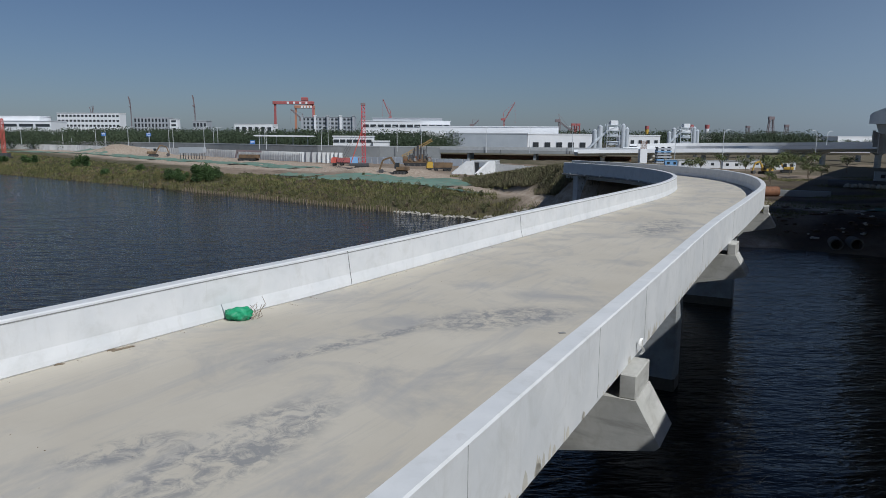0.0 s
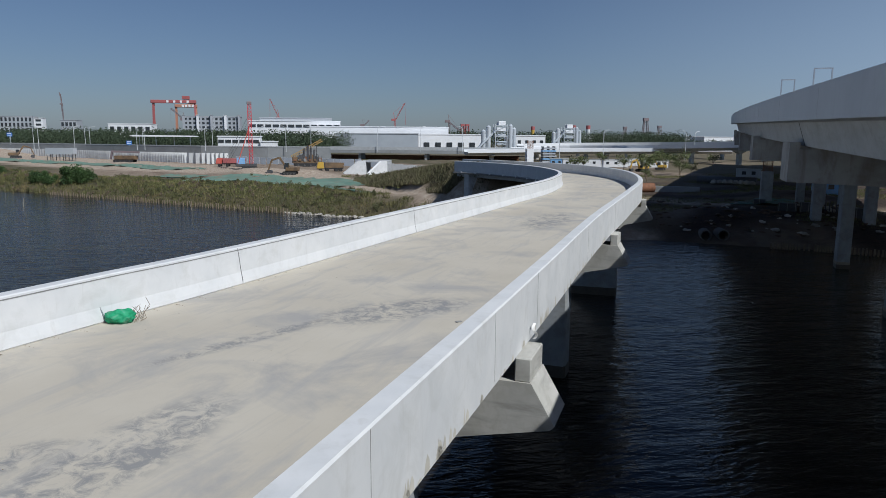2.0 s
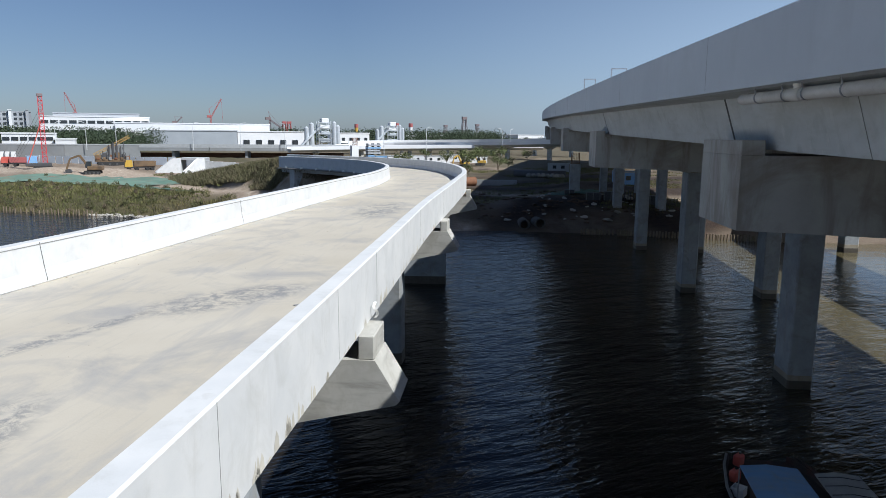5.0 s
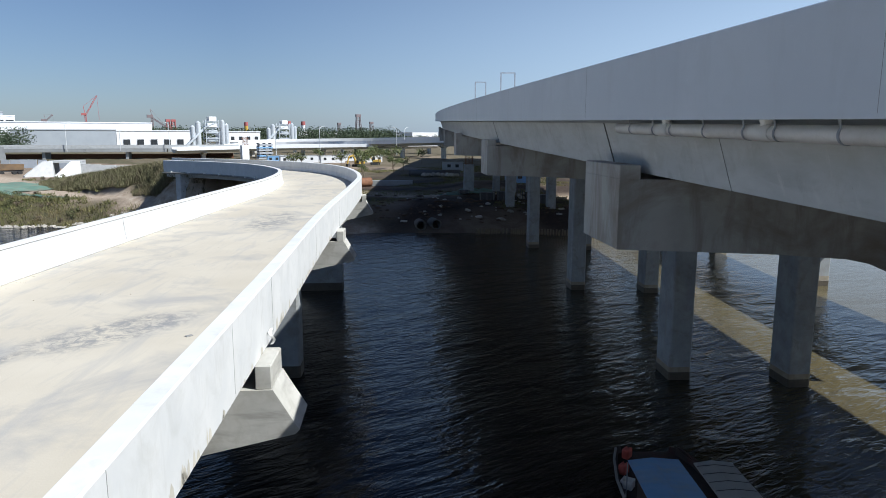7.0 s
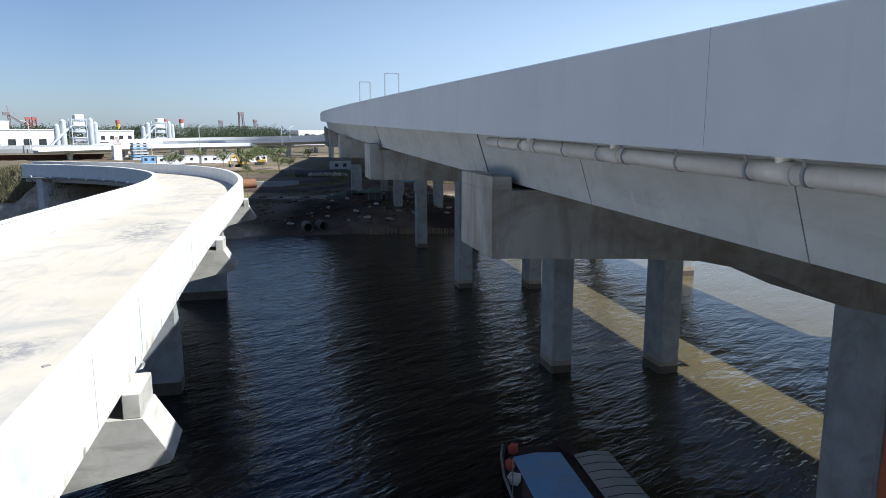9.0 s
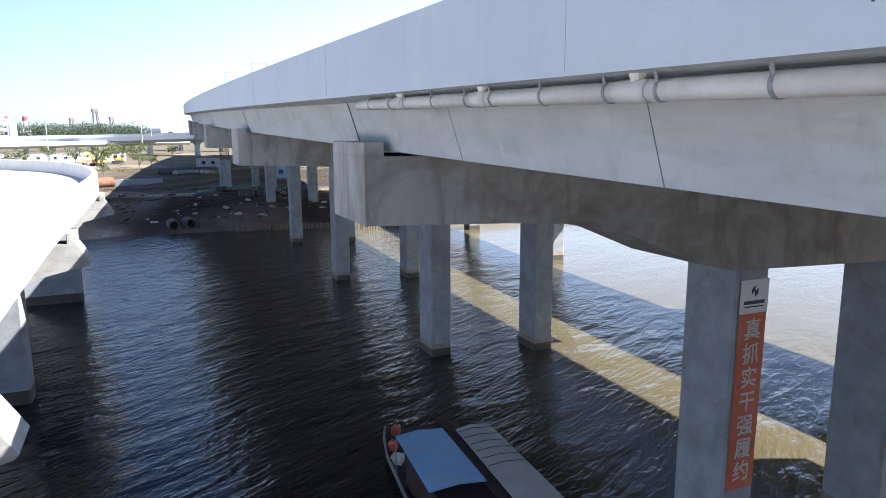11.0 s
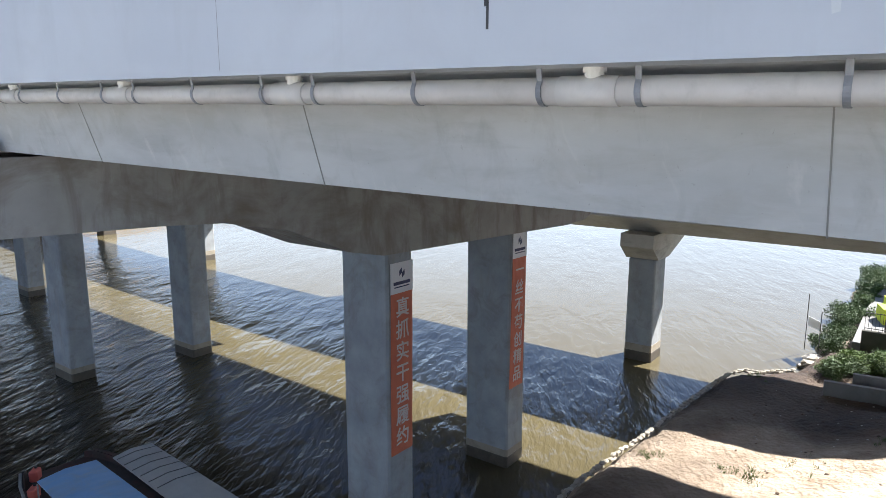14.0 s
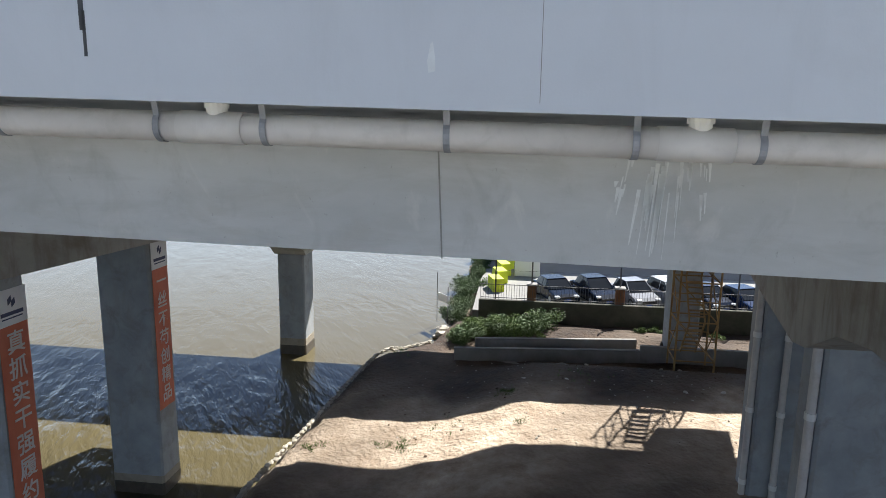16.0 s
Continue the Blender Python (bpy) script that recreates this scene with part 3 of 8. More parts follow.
def main_pier(h, ground):
    zs, askew = soffit(h), cap_skew(h)
    turn = math.atan2(HX, HY) + 2 * 0.00032 * max(0, h - 14)
    pier = tagged(empty("bridge_pier", main(h, 19.7, -zs + ground), -turn), "two-column concrete pier with a long haunched cap beam", "bridge pier", "piers of the viaduct")
    low, top, under = zs - 2.86 - ground, zs - 1.29 - ground, zs - 4.45 - ground
    flat = zs - 2.92 - ground
    bm = bmesh.new()
    prism(bm, [(-14.2, low), (-14.2, top), (13.6, top), (13.6, low), (9.3, flat), (7.6, flat - 0.35), (5.6, under + 0.12), (4.45, under), (2.55, under), (-2.55, under), (-4.45, under), (-5.6, under + 0.25), (-7.6, flat - 0.42), (-9.3, flat - 0.08), (-10.8, flat)], askew @ Matrix.Diagonal((1, 2.65, 1, 1)))
    cap = part("cap_beam", bm, M_CAPMAIN, pier)
    for s in (-1, 1):
        bm = bmesh.new()
        box(bm, (0.45, 2.65, 0.32), (-13.975 if s < 0 else 13.375, 0, top + 0.16 - 0.002), bevel=0.015, m=askew)
        part("end_block", bm, M_CAPMAIN, cap)
        for x in (-11.5, -4, 4, 11.5):
            bm = bmesh.new()
            box(bm, (0.7, 0.7, 0.07), (x, s * 0.42, top + 0.036), m=askew)
            part("bearing_pad", bm, M_RUBBER, cap, "black rubber bearing pad")
    for x in COL_X:
        y = column_y(x, h)
        c = 0.07
        ring = [(0.6 - c, -0.95), (0.6, -0.95 + c), (0.6, 0.95 - c), (0.6 - c, 0.95), (-0.6 + c, 0.95), (-0.6, 0.95 - c), (-0.6, -0.95 + c), (-0.6 + c, -0.95)]
        bm = bmesh.new()
        sweep(bm, [[Vector((x + a, y + b, z)) for a, b in ring] for z in (-2.5, under + 0.03)])
        col = part("column", bm, M_COLUMN, pier)
        if ground < 0.5:
            bm = bmesh.new()
            sweep(bm, [[Vector((x + a * 1.012, y + b * 1.008, z)) for a, b in ring] for z in (0.42, 0.72)])
            part("tide_band", bm, M_TIDE, col, "tan silt band above the waterline")
            bm = bmesh.new()
            sweep(bm, [[Vector((x + a * 1.022, y + b * 1.014, z)) for a, b in ring] for z in (-1.4, 0.44)])
            part("wet_foot", bm, M_WET, col, "dark wet foot at the waterline")
    return pier


main_piers = {}
for h in PIERS_H:
    main_piers[h] = main_pier(h, 0.0 if 0 < h < 82 else (0.9 if h < 0 else 2.2))

# unseen wall added across the south end to block low light under the viaduct
bm = bmesh.new()
box(bm, (38.0, 3.0, 13.2), at(-50, 23.2, 5.7), turn=-math.atan2(HX, HY), bevel=0.05)
part("end_wall", bm, M_GIRDER, viaduct)

# drain pipe with its clamps, couplings and inlets
PIPE_N, PIPE_Z = 5.26, -0.19
drain = tagged(empty("drain_pipe", main(0, PIPE_N, PIPE_Z)), "grey plastic drain pipe hung below the deck edge", "pipe")
base = main(0, PIPE_N, PIPE_Z)
inlets = [1.67 + 3.2 * k for k in range(-15, 4)]
cuts = sorted([-46.0, *[c + 0.42 for c in inlets], 13.75])
for a, b in zip(cuts, cuts[1:]):
    bm = bmesh.new()
    rod(bm, main(a, PIPE_N, PIPE_Z) - base, main(b, PIPE_N, PIPE_Z) - base, 0.104, 24)
    rounded(part("pipe_length", bm, M_PIPE, drain))
for c in inlets:
    bm = bmesh.new()
    rod(bm, main(c - 0.2, PIPE_N, PIPE_Z) - base, main(c + 0.26, PIPE_N, PIPE_Z) - base, 0.112, 24)
    rounded(part("coupling", bm, M_TEE, drain, "paler plastic tee"))
    bm = bmesh.new()
    rod(bm, main(c, PIPE_N, PIPE_Z) - base, main(c, PIPE_N, PIPE_Z + 0.15) - base, 0.072, 16)
    rod(bm, main(c, PIPE_N, PIPE_Z + 0.13) - base, main(c, PIPE_N, PIPE_Z + 0.17) - base, 0.085, 16)
    part("inlet_stub", bm, M_PIPE_NEW, drain, "short white inlet pipe")
for c in inlets:
    for o in (-0.36, 0.40, 1.6):
        bm = bmesh.new()
        rows_ = []
        for k in range(13):
            ang = radians(-20 - k * 200 / 12)
            rows_.append([main(c + o + e, PIPE_N + math.cos(ang) * r, PIPE_Z + math.sin(ang) * r) - base for e, r in ((-0.022, 0.106), (0.022, 0.106), (0.022, 0.112), (-0.022, 0.112))])
        up = [main(c + o + e, PIPE_N - 0.118 + f, 0.0) - base for e, f in ((-0.022, 0.012), (0.022, 0.012), (0.022, 0.004), (-0.022, 0.004))]
        sweep(bm, rows_ + [up])
        part("pipe_clamp", bm, M_CLAMP, drain, "galvanised strap clamp")

# joints and marks on the parapet and the girder face
for h in (-27.0, -20.4, -13.8, -7.1, -0.52, 5.57, 15.08, 25.7, 36.0, 47.0, 60.0):
    bm = bmesh.new()
    for dz0, dz1 in ((0.03, 1.16),):
        sweep(bm, [[main(h + e, N0 - o, z) for e, o in ((-0.002, 0.002), (0.002, 0.002), (0.002, -0.02), (-0.002, -0.02))] for z in (dz0, dz1)])
    part("panel_joint", bm, M_GIRDER_DARK, viaduct, "thin dark joint between parapet casts")
bm = bmesh.new()
for z0, z1, w, o in ((0.24, 0.52, 0.022, 0.0), (0.40, 0.85, 0.034, 0.012), (0.7, 1.16, 0.028, -0.008)):
    sweep(bm, [[main(2.36 + e + o, N0 - f, z) for e, f in ((-w / 2, 0.003), (w / 2, 0.003), (w / 2, -0.02), (-w / 2, -0.02))] for z in (z0, z1)])
part("open_joint", bm, M_JOINT, viaduct, "open dark joint with torn sealant")
for h in (-18.2, -12.9, 0.22, 5.45, 10.6, 16.6, 36.2):
    bm = bmesh.new()
    w = 0.006 if h < 16 else 0.045
    sweep(bm, [[main(h + e, n - o, z) for e, o in ((-w, 0.004), (w, 0.004), (w, -0.02), (-w, -0.02))] for n, z in ((N0 + 0.92, -0.09), (N0 + 1.28, -1.215))])
    part("formwork_joint", bm, M_GIRDER_DARK if h < 16 else M_JOINT, viaduct, "dark formwork joint down the girder face")

# white lime run-off below the pipe's tees, and a pale smear on the parapet
M_LIMEWASH = material("lime_runoff", [(0.60, 0.62, 0.62), (0.70, 0.72, 0.72)], 4.0, rough=0.9, bump=0, stain=(0.48, 0.48, 0.47), stain_scale=6.0, stain_amount=0.7)
rs_ = random.Random(33)


def on_face(h, f):
    """A point of the girder's near face, f of the way down it."""
    return main(h, N0 + 0.92 + 0.36 * f - 0.003, -0.09 - 1.125 * f)


for centre, count_, spread in ((-1.45, 40, 0.42), (-4.6, 8, 0.3), (-7.8, 6, 0.3)):
    for _ in range(count_):
        u = rs_.uniform(-1, 1)
        top_, len_ = rs_.uniform(0.18, 0.45), rs_.uniform(0.12, 0.5) * (1.3 - abs(u))
        h0, lean_, w_ = centre + u * spread * 0.8, u * 0.16 * len_, rs_.uniform(0.004, 0.018)
        bm = bmesh.new()
        bm.faces.new([bm.verts.new(on_face(h0 + e + l, f)) for e, l, f in ((-w_, 0, top_), (w_, 0, top_), (w_ * 0.3, lean_, min(0.98, top_ + len_)), (-w_ * 0.3, lean_, min(0.98, top_ + len_)))])
        part("lime_streak", bm, M_LIMEWASH, viaduct, "thin white streak of lime run-off")
bm = bmesh.new()
bm.faces.new([bm.verts.new(main(0.13 + e, N0 - 0.003, z)) for e, z in ((-0.022, 0.20), (0.02, 0.19), (0.028, 0.26), (0.008, 0.36), (-0.006, 0.37), (-0.02, 0.28))])
part("pale_smear", bm, M_LIMEWASH, viaduct, "pale smear on the parapet")

# ---- lower bridge beyond the viaduct ----
def twin_bend(h):
    return 0.0009 * max(0.0, h - 15) ** 2


twin = tagged(empty("lower_bridge"), "lower concrete bridge beyond the viaduct on single columns", "bridge", kind="structure")
bm = bmesh.new()
sweep(bm, [[at(h, n + twin_bend(h), z) for n, z in ((34.4, 8.1), (34.4, 9.7), (34.65, 9.7), (34.75, 8.6), (41.55, 8.6), (41.65, 9.7), (41.9, 9.7), (41.9, 8.1), (39.9, 7.2), (36.2, 7.2))] for h in range(-180, 130, 4)])
part("deck", bm, M_GIRDER, twin)
for h in (-74.0, -52.0, -30.0, -8.6, 12.5, 34.5, 56.4, 78.8, 100.0):
    ground = 0.0 if 0 < h < 90 else (1.8 if h < 0 else 2.2)
    pier = tagged(empty("bridge_pier", at(h, 36.75 + twin_bend(h), ground), -math.atan2(HX, HY)), "single concrete bridge column with a flared head", "bridge pier", "piers of the lower bridge")
    bm = bmesh.new()
    prism(bm, [(-1.75, 6.5 - ground), (-1.75, 7.19 - ground), (3.3, 7.19 - ground), (3.3, 6.55 - ground), (0.8, 5.75 - ground), (-0.8, 5.75 - ground)], Matrix.Diagonal((1, 1.8, 1, 1)))
    part("pier_head", bm, M_CAP, pier)
    bm = bmesh.new()
    box(bm, (1.6, 1.5, 7.6), (0, 0, 5.76 - 3.8 - ground), bevel=0.08)
    col = part("column", bm, M_COLUMN, pier)
    if ground < 0.5:
        bm = bmesh.new()
        box(bm, (1.62, 1.52, 1.8), (0, 0, 0.1), bevel=0.08)
        part("tide_band", bm, M_TIDE, col, "tan silt band above the waterline")
        bm = bmesh.new()
        box(bm, (1.64, 1.54, 1.4), (0, 0, -0.1), bevel=0.08)
        part("wet_foot", bm, M_WET, col, "dark wet foot at the waterline")

# ---- ramp (the curved low bridge) ----
RAMP_R = spline([(-15, -22), (-6.3, -5.4), (-0.3, 5.8), (5.7, 16.9), (12.2, 29), (19.7, 42.2), (25.8, 53.5), (30, 64.5), (32, 74), (31.8, 83), (29.3, 92), (25.5, 100), (21, 107.5)], 0.8)
RAMP_L = spline([(-27, -17), (-16.2, 0), (-8.4, 12.4), (-5.45, 17.0), (-2.97, 20.6), (3.36, 30.7), (12.5, 45.2), (18.5, 55), (22.9, 65), (24.6, 74), (24.4, 83), (21.8, 92), (18.3, 98.6)], 0.8)
RAMP_R = [Vector((p.x, p.y, 0)) for p in RAMP_R]
RAMP_L = [Vector((p.x, p.y, 0)) for p in RAMP_L]
DECK_Z = 8.52
ramp = tagged(empty("ramp_bridge"), "curved concrete ramp bridge with pale parapets and a dusty deck", "bridge", kind="structure")


def along(line, outline, z0, flip):
    right = sides(line)
    return [[p + right[i] * (o * flip) + Vector((0, 0, z0 + z)) for o, z in outline] for i, p in enumerate(line)]


# outline runs outward from the inner top edge
PARAPET = [(-0.09, 1.10), (-0.06, 1.13), (0.27, 1.13), (0.30, 1.10), (0.30, -0.42), (0.10, -0.42), (-0.21, 0.0), (-0.19, 0.10), (-0.12, 0.35)]
bm = bmesh.new()
sweep(bm, along(RAMP_R, PARAPET, DECK_Z + 0.03, 1))
part("parapet", bm, M_PARAPET, ramp, "pale concrete parapet")
bm = bmesh.new()
sweep(bm, along(RAMP_L, PARAPET, DECK_Z + 0.03, -1))
part("parapet", bm, M_PARAPET, ramp, "pale concrete parapet with a coping")
count = min(len(RAMP_R), len(RAMP_L))


def pick(line, i):
    f = i / (count - 1) * (len(line) - 1)
    k = min(int(f), len(line) - 2)
    return line[k].lerp(line[k + 1], f - k)


bm = bmesh.new()
rows = []
for i in range(count):
    a, b = pick(RAMP_L, i), pick(RAMP_R, i)
    row = [a.lerp(b, k / 12) + Vector((0, 0, DECK_Z)) for k in range(13)]
    rows.append(row + [b + Vector((0, 0, DECK_Z - 0.3)), a + Vector((0, 0, DECK_Z - 0.3))])
sweep(bm, rows)
part("deck", bm, M_DECK, ramp, "dusty pale concrete deck with dark scuffed patches")
bm = bmesh.new()
rows = []
for i in range(count):
    a, b = pick(RAMP_L, i), pick(RAMP_R, i)
    rows.append([a.lerp(b, f) + Vector((0, 0, z)) for f, z in ((0.1, DECK_Z - 0.29), (0.9, DECK_Z - 0.29), (0.87, DECK_Z - 1.15), (0.13, DECK_Z - 1.15))])
sweep(bm, rows)
part("girder", bm, M_GIRDER, ramp)


def ramp_pier(h):
    """A pier across the ramp where its outer edge lies h along the plan."""
    i = min(range(len(RAMP_R)), key=lambda k: abs(RAMP_R[k].x * HX + RAMP_R[k].y * HY - h) + (1000 if RAMP_R[k].y > 76 else 0))
    b, right = RAMP_R[i], sides(RAMP_R)[i]
    wide = min((p - b).length for p in RAMP_L)
    ground = ground_z(*(b - right * wide / 2).xy)
    pier = tagged(empty("bridge_pier", b - right * (wide / 2), math.atan2(right.y, right.x)), "concrete pier with a flared cap under the ramp", "bridge pier", "piers of the ramp")
    e = wide / 2
    bm = bmesh.new()
    half = [(e + 0.68, 7.58), (e + 1.24, 6.62), (e + 1.14, 6.52), (e - 1.0, 6.05), (2.3, 5.7)]
    prism(bm, half + [(-x, z) for x, z in half[::-1]], Matrix.Diagonal((1, 1.45, 1, 1)))
    cap = part("cap_beam", bm, M_CAP, pier)
    for s in (-1, 1):
        bm = bmesh.new()
        box(bm, (0.38, 1.36, 0.56), (s * (e + 0.47), 0, 7.58 + 0.278), bevel=0.025)
        part("end_block", bm, M_CAP, cap, "rough concrete end block")
        for x in (-2.4, 0, 2.4):
            bm = bmesh.new()
            box(bm, (0.5, 0.4, 0.10), (x, s * 0.42, 7.58 + 0.052))
            part("bearing_pad", bm, M_RUBBER, cap)
    bm = bmesh.new()
    box(bm, (4.4, 1.3, 8.0), (0, 0, 5.72 - 4.0), bevel=0.1)
    col = part("column", bm, M_COLUMN, pier)
    if ground < 0.3:
        bm = bmesh.new()
        box(bm, (4.43, 1.33, 1.6), (0, 0, -0.05), bevel=0.1)
        part("wet_foot", bm, M_WET, col, "dark wet foot at the waterline")


for h in (-6.0, 15.4, 36.0, 57.5, 78.0):
    ramp_pier(h)
# abutment where the ramp meets its causeway
bm = bmesh.new()
box(bm, (9.0, 1.2, 5.6), (23.6, 97.8, 5.6), turn=radians(20), bevel=0.05)
part("end_wall", bm, M_GIRDER, ramp)

# joints, coping and drain on the parapets
def nearest(line, h):
    return min(range(len(line)), key=lambda k: abs(line[k].x * HX + line[k].y * HY - h) + (1000 if line[k].y > 76 else 0))


right_ways, left_ways = sides(RAMP_R), sides(RAMP_L)
for h in (6.9, 12.28, 16.95, 26.8, 37.0):
    i = nearest(RAMP_R, h)
    way = Vector((-right_ways[i].y, right_ways[i].x, 0))
    bm = bmesh.new()
    wdt = 0.012 if h > 16 else 0.006
    sweep(bm, [[RAMP_R[i] + right_ways[i] * (0.30 + o) + way * e + Vector((0, 0, DECK_Z + z)) for o, e in ((0.003, -wdt), (0.003, wdt), (-0.02, wdt), (-0.02, -wdt))] for z in (-0.3, 1.13)])
    part("panel_joint", bm, M_GIRDER_DARK, ramp, "thin joint between parapet casts")
for h in (17.7, 30.0):
    i = nearest(RAMP_L, h)
    way = Vector((-left_ways[i].y, left_ways[i].x, 0))
    bm = bmesh.new()
    # follows the sloping inner face
    sweep(bm, [[RAMP_L[i] + left_ways[i] * (o + q) + way * (e + 0.05 * math.sin(z * 5)) + Vector((0, 0, DECK_Z + z + 0.03)) for q, e in ((0.004, -0.012), (0.004, 0.012), (-0.02, 0.012), (-0.02, -0.012))] for o, z in ((0.21, 0.02), (0.19, 0.10), (0.12, 0.35), (0.09, 1.10))])
    part("panel_joint", bm, M_JOINT, ramp, "wavy dark joint between parapet casts")
bm = bmesh.new()
sweep(bm, along(RAMP_L, [(-0.100, 1.035), (-0.100, 1.06), (-0.07, 1.06), (-0.07, 1.035)], DECK_Z + 0.03, -1))
part("drip_groove", bm, M_GIRDER_DARK, ramp, "dark groove below the coping")

# ---- lettering and banners ----
def letters(text, size, depth=0.004):
    """A flat mesh of the text, centred on the origin, in the x-z plane facing -y."""
    curve = bpy.data.curves.new("text", "FONT")
    curve.body, curve.size, curve.align_x, curve.align_y, curve.extrude, curve.offset = text, size, "CENTER", "CENTER", depth, 0.012 * size
    curve.resolution_u = 3
    ob = bpy.data.objects.new("text", curve)
    scene.collection.objects.link(ob)
    bpy.context.view_layer.update()
    mesh = bpy.data.meshes.new_from_object(ob.evaluated_get(bpy.context.evaluated_depsgraph_get()))
    bpy.data.objects.remove(ob)
    bpy.data.curves.remove(curve)
    mesh.transform(Matrix.Rotation(radians(90), 4, "X"))
    return mesh


M_BANNER = material("orange_red_banner", [(0.52, 0.12, 0.055), (0.60, 0.17, 0.09)], 0.8, rough=0.6, bump=0.1, grain=9, stain=(0.42, 0.10, 0.06), stain_scale=1.2, stain_amount=0.5)
M_HEADER = material("white_banner", [(0.66, 0.66, 0.68), (0.74, 0.74, 0.76)], 1.0, rough=0.6, bump=0.05)
M_INK = material("blue_black_ink", [(0.03, 0.04, 0.10), (0.05, 0.06, 0.13)], 1.0, rough=0.6, bump=0)
M_LETTER = material("faded_white_print", [(0.55, 0.50, 0.47), (0.66, 0.62, 0.59)], 3.0, rough=0.7, bump=0)


def banner(text, pier, x, y, top, width, tall, tilt):
    """A printed banner strapped to the side of a column, with a white head and a column of large characters."""
    turn = pier.matrix_basis
    place = turn @ Matrix.Translation((x, y - 0.975, top)) @ Matrix.Rotation(radians(tilt), 4, "Y")
    ob = empty("banner")
    ob.matrix_basis = place
    tagged(ob, "orange-red vertical banner with white characters strapped to a column", "banner", "slogan banners")
    bm = bmesh.new()
    rows_ = []
    for j in range(15):
        z = -0.95 - (tall - 0.95) * j / 14
        rows_.append([Vector((-width / 2 + width * i / 5, -0.004 - 0.006 * math.sin(i * 1.9 + j * 1.3), z)) for i in range(6)] + [Vector((width / 2 - width * i / 5, 0.004, z)) for i in range(6)])
    sweep(bm, rows_)
    part("sheet", bm, M_BANNER, ob)
    bm = bmesh.new()
    box(bm, (width * 1.02, 0.012, 0.95), (0, -0.002, -0.475))
    head = part("head", bm, M_HEADER, ob, "white head with a dark diamond mark")
    bm = bmesh.new()
    for s in (-1, 1):
        prism(bm, [(s * 0.02, 0.0), (s * 0.11, 0.14), (s * 0.20, 0.0), (s * 0.11, -0.14)], Matrix.Translation((s * -0.02, -0.012, -0.33)) @ Matrix.Rotation(radians(25), 4, "Y") @ Matrix.Diagonal((0.8, 0.006, 1, 1)))
    part("mark", bm, M_INK, head)
    for w, z in ((0.76, -0.64), (0.70, -0.76)):
        bm = bmesh.new()
        box(bm, (width * w, 0.004, 0.10 if z > -0.7 else 0.035), (0, -0.012, z))
        part("print_bar", bm, M_INK, head)
    step = (tall - 1.25) / len(text)
    for k, ch in enumerate(text):
        mesh = letters(ch, step * 0.92)
        mesh.materials.append(M_LETTER)
        glyph = new("character", mesh)
        glyph.parent = ob
        glyph.location = (0.02, -0.02, -1.1 - step * (k + 0.5))
    return ob


p1 = main_piers[13.24]
under1 = soffit(13.24) - 4.45
banner("真抓实干强履约", p1, COL_X[0] + 0.05, column_y(COL_X[0]), under1 - 0.30, 1.02, 6.15, 0.6)
banner("一丝不苟创精品", p1, COL_X[1] + 0.02, column_y(COL_X[1]), under1 - 0.05, 0.96, 5.9, 0.9)

# ---- downpipes on the pier that stands on the bank ----
p0 = main_piers[-8.1]
for x, y in ((-4.2, 1.42), (1.7, 0.71), (1.43, -0.1)):
    ob = empty("downpipe")
    ob.matrix_basis = p0.matrix_basis @ Matrix.Translation((x, y, 0))
    tagged(ob, "grey plastic downpipe clamped to a bridge column", "pipe", "downpipes")
    bm = bmesh.new()
    rod(bm, (0, 0, -0.6), (0, 0, soffit(-8.1) - 1.9), 0.10, 16)
    part("pipe", bm, M_PIPE, ob)
    for z in (1.2, 3.6, 6.0, 8.4):
        bm = bmesh.new()
        rod(bm, (0, 0, z), (0, 0, z + 0.16), 0.122, 16)
        part("collar", bm, M_PIPE_NEW, ob)

# ---- houseboat ----
M_BLUE = material("blue_sheet_roof", [(0.17, 0.36, 0.62), (0.24, 0.43, 0.68)], 0.8, rough=0.45, stain=(0.34, 0.38, 0.42), stain_scale=0.9, stain_amount=0.6, spec=0.4)
M_ROOFGREY = material("grey_sheet_roof", [(0.36, 0.37, 0.36), (0.44, 0.45, 0.43)], 1.0, rough=0.7, stain=(0.30, 0.30, 0.30), stain_scale=1.2)
M_HULL = material("dark_tarred_hull", [(0.022, 0.014, 0.012), (0.045, 0.028, 0.025)], 1.5, rough=0.7, stain=(0.08, 0.02, 0.018), stain_scale=1.0, stain_amount=0.6)
boat = tagged(empty("houseboat", (18.35, 12.3, 0), math.atan2(-0.53, 0.85)), "dark wooden houseboat with blue and grey sheet roofs, moored", "boat")
bm = bmesh.new()
rows_ = []
for y, half, sheer in ((-7.5, 1.7, 0.62), (-5, 2.0, 0.55), (0, 2.05, 0.5), (3, 1.85, 0.5), (4.6, 1.55, 0.52), (5.5, 1.25, 0.55), (5.75, 1.05, 0.5)):
    rows_.append([Vector((a * half, y, z)) for a, z in ((-0.75, -0.5), (-1, sheer), (-0.95, sheer), (-0.93, 0.28), (0.93, 0.28), (0.95, sheer), (1, sheer), (0.75, -0.5))])
sweep(bm, rows_)
part("hull", bm, M_HULL, boat)
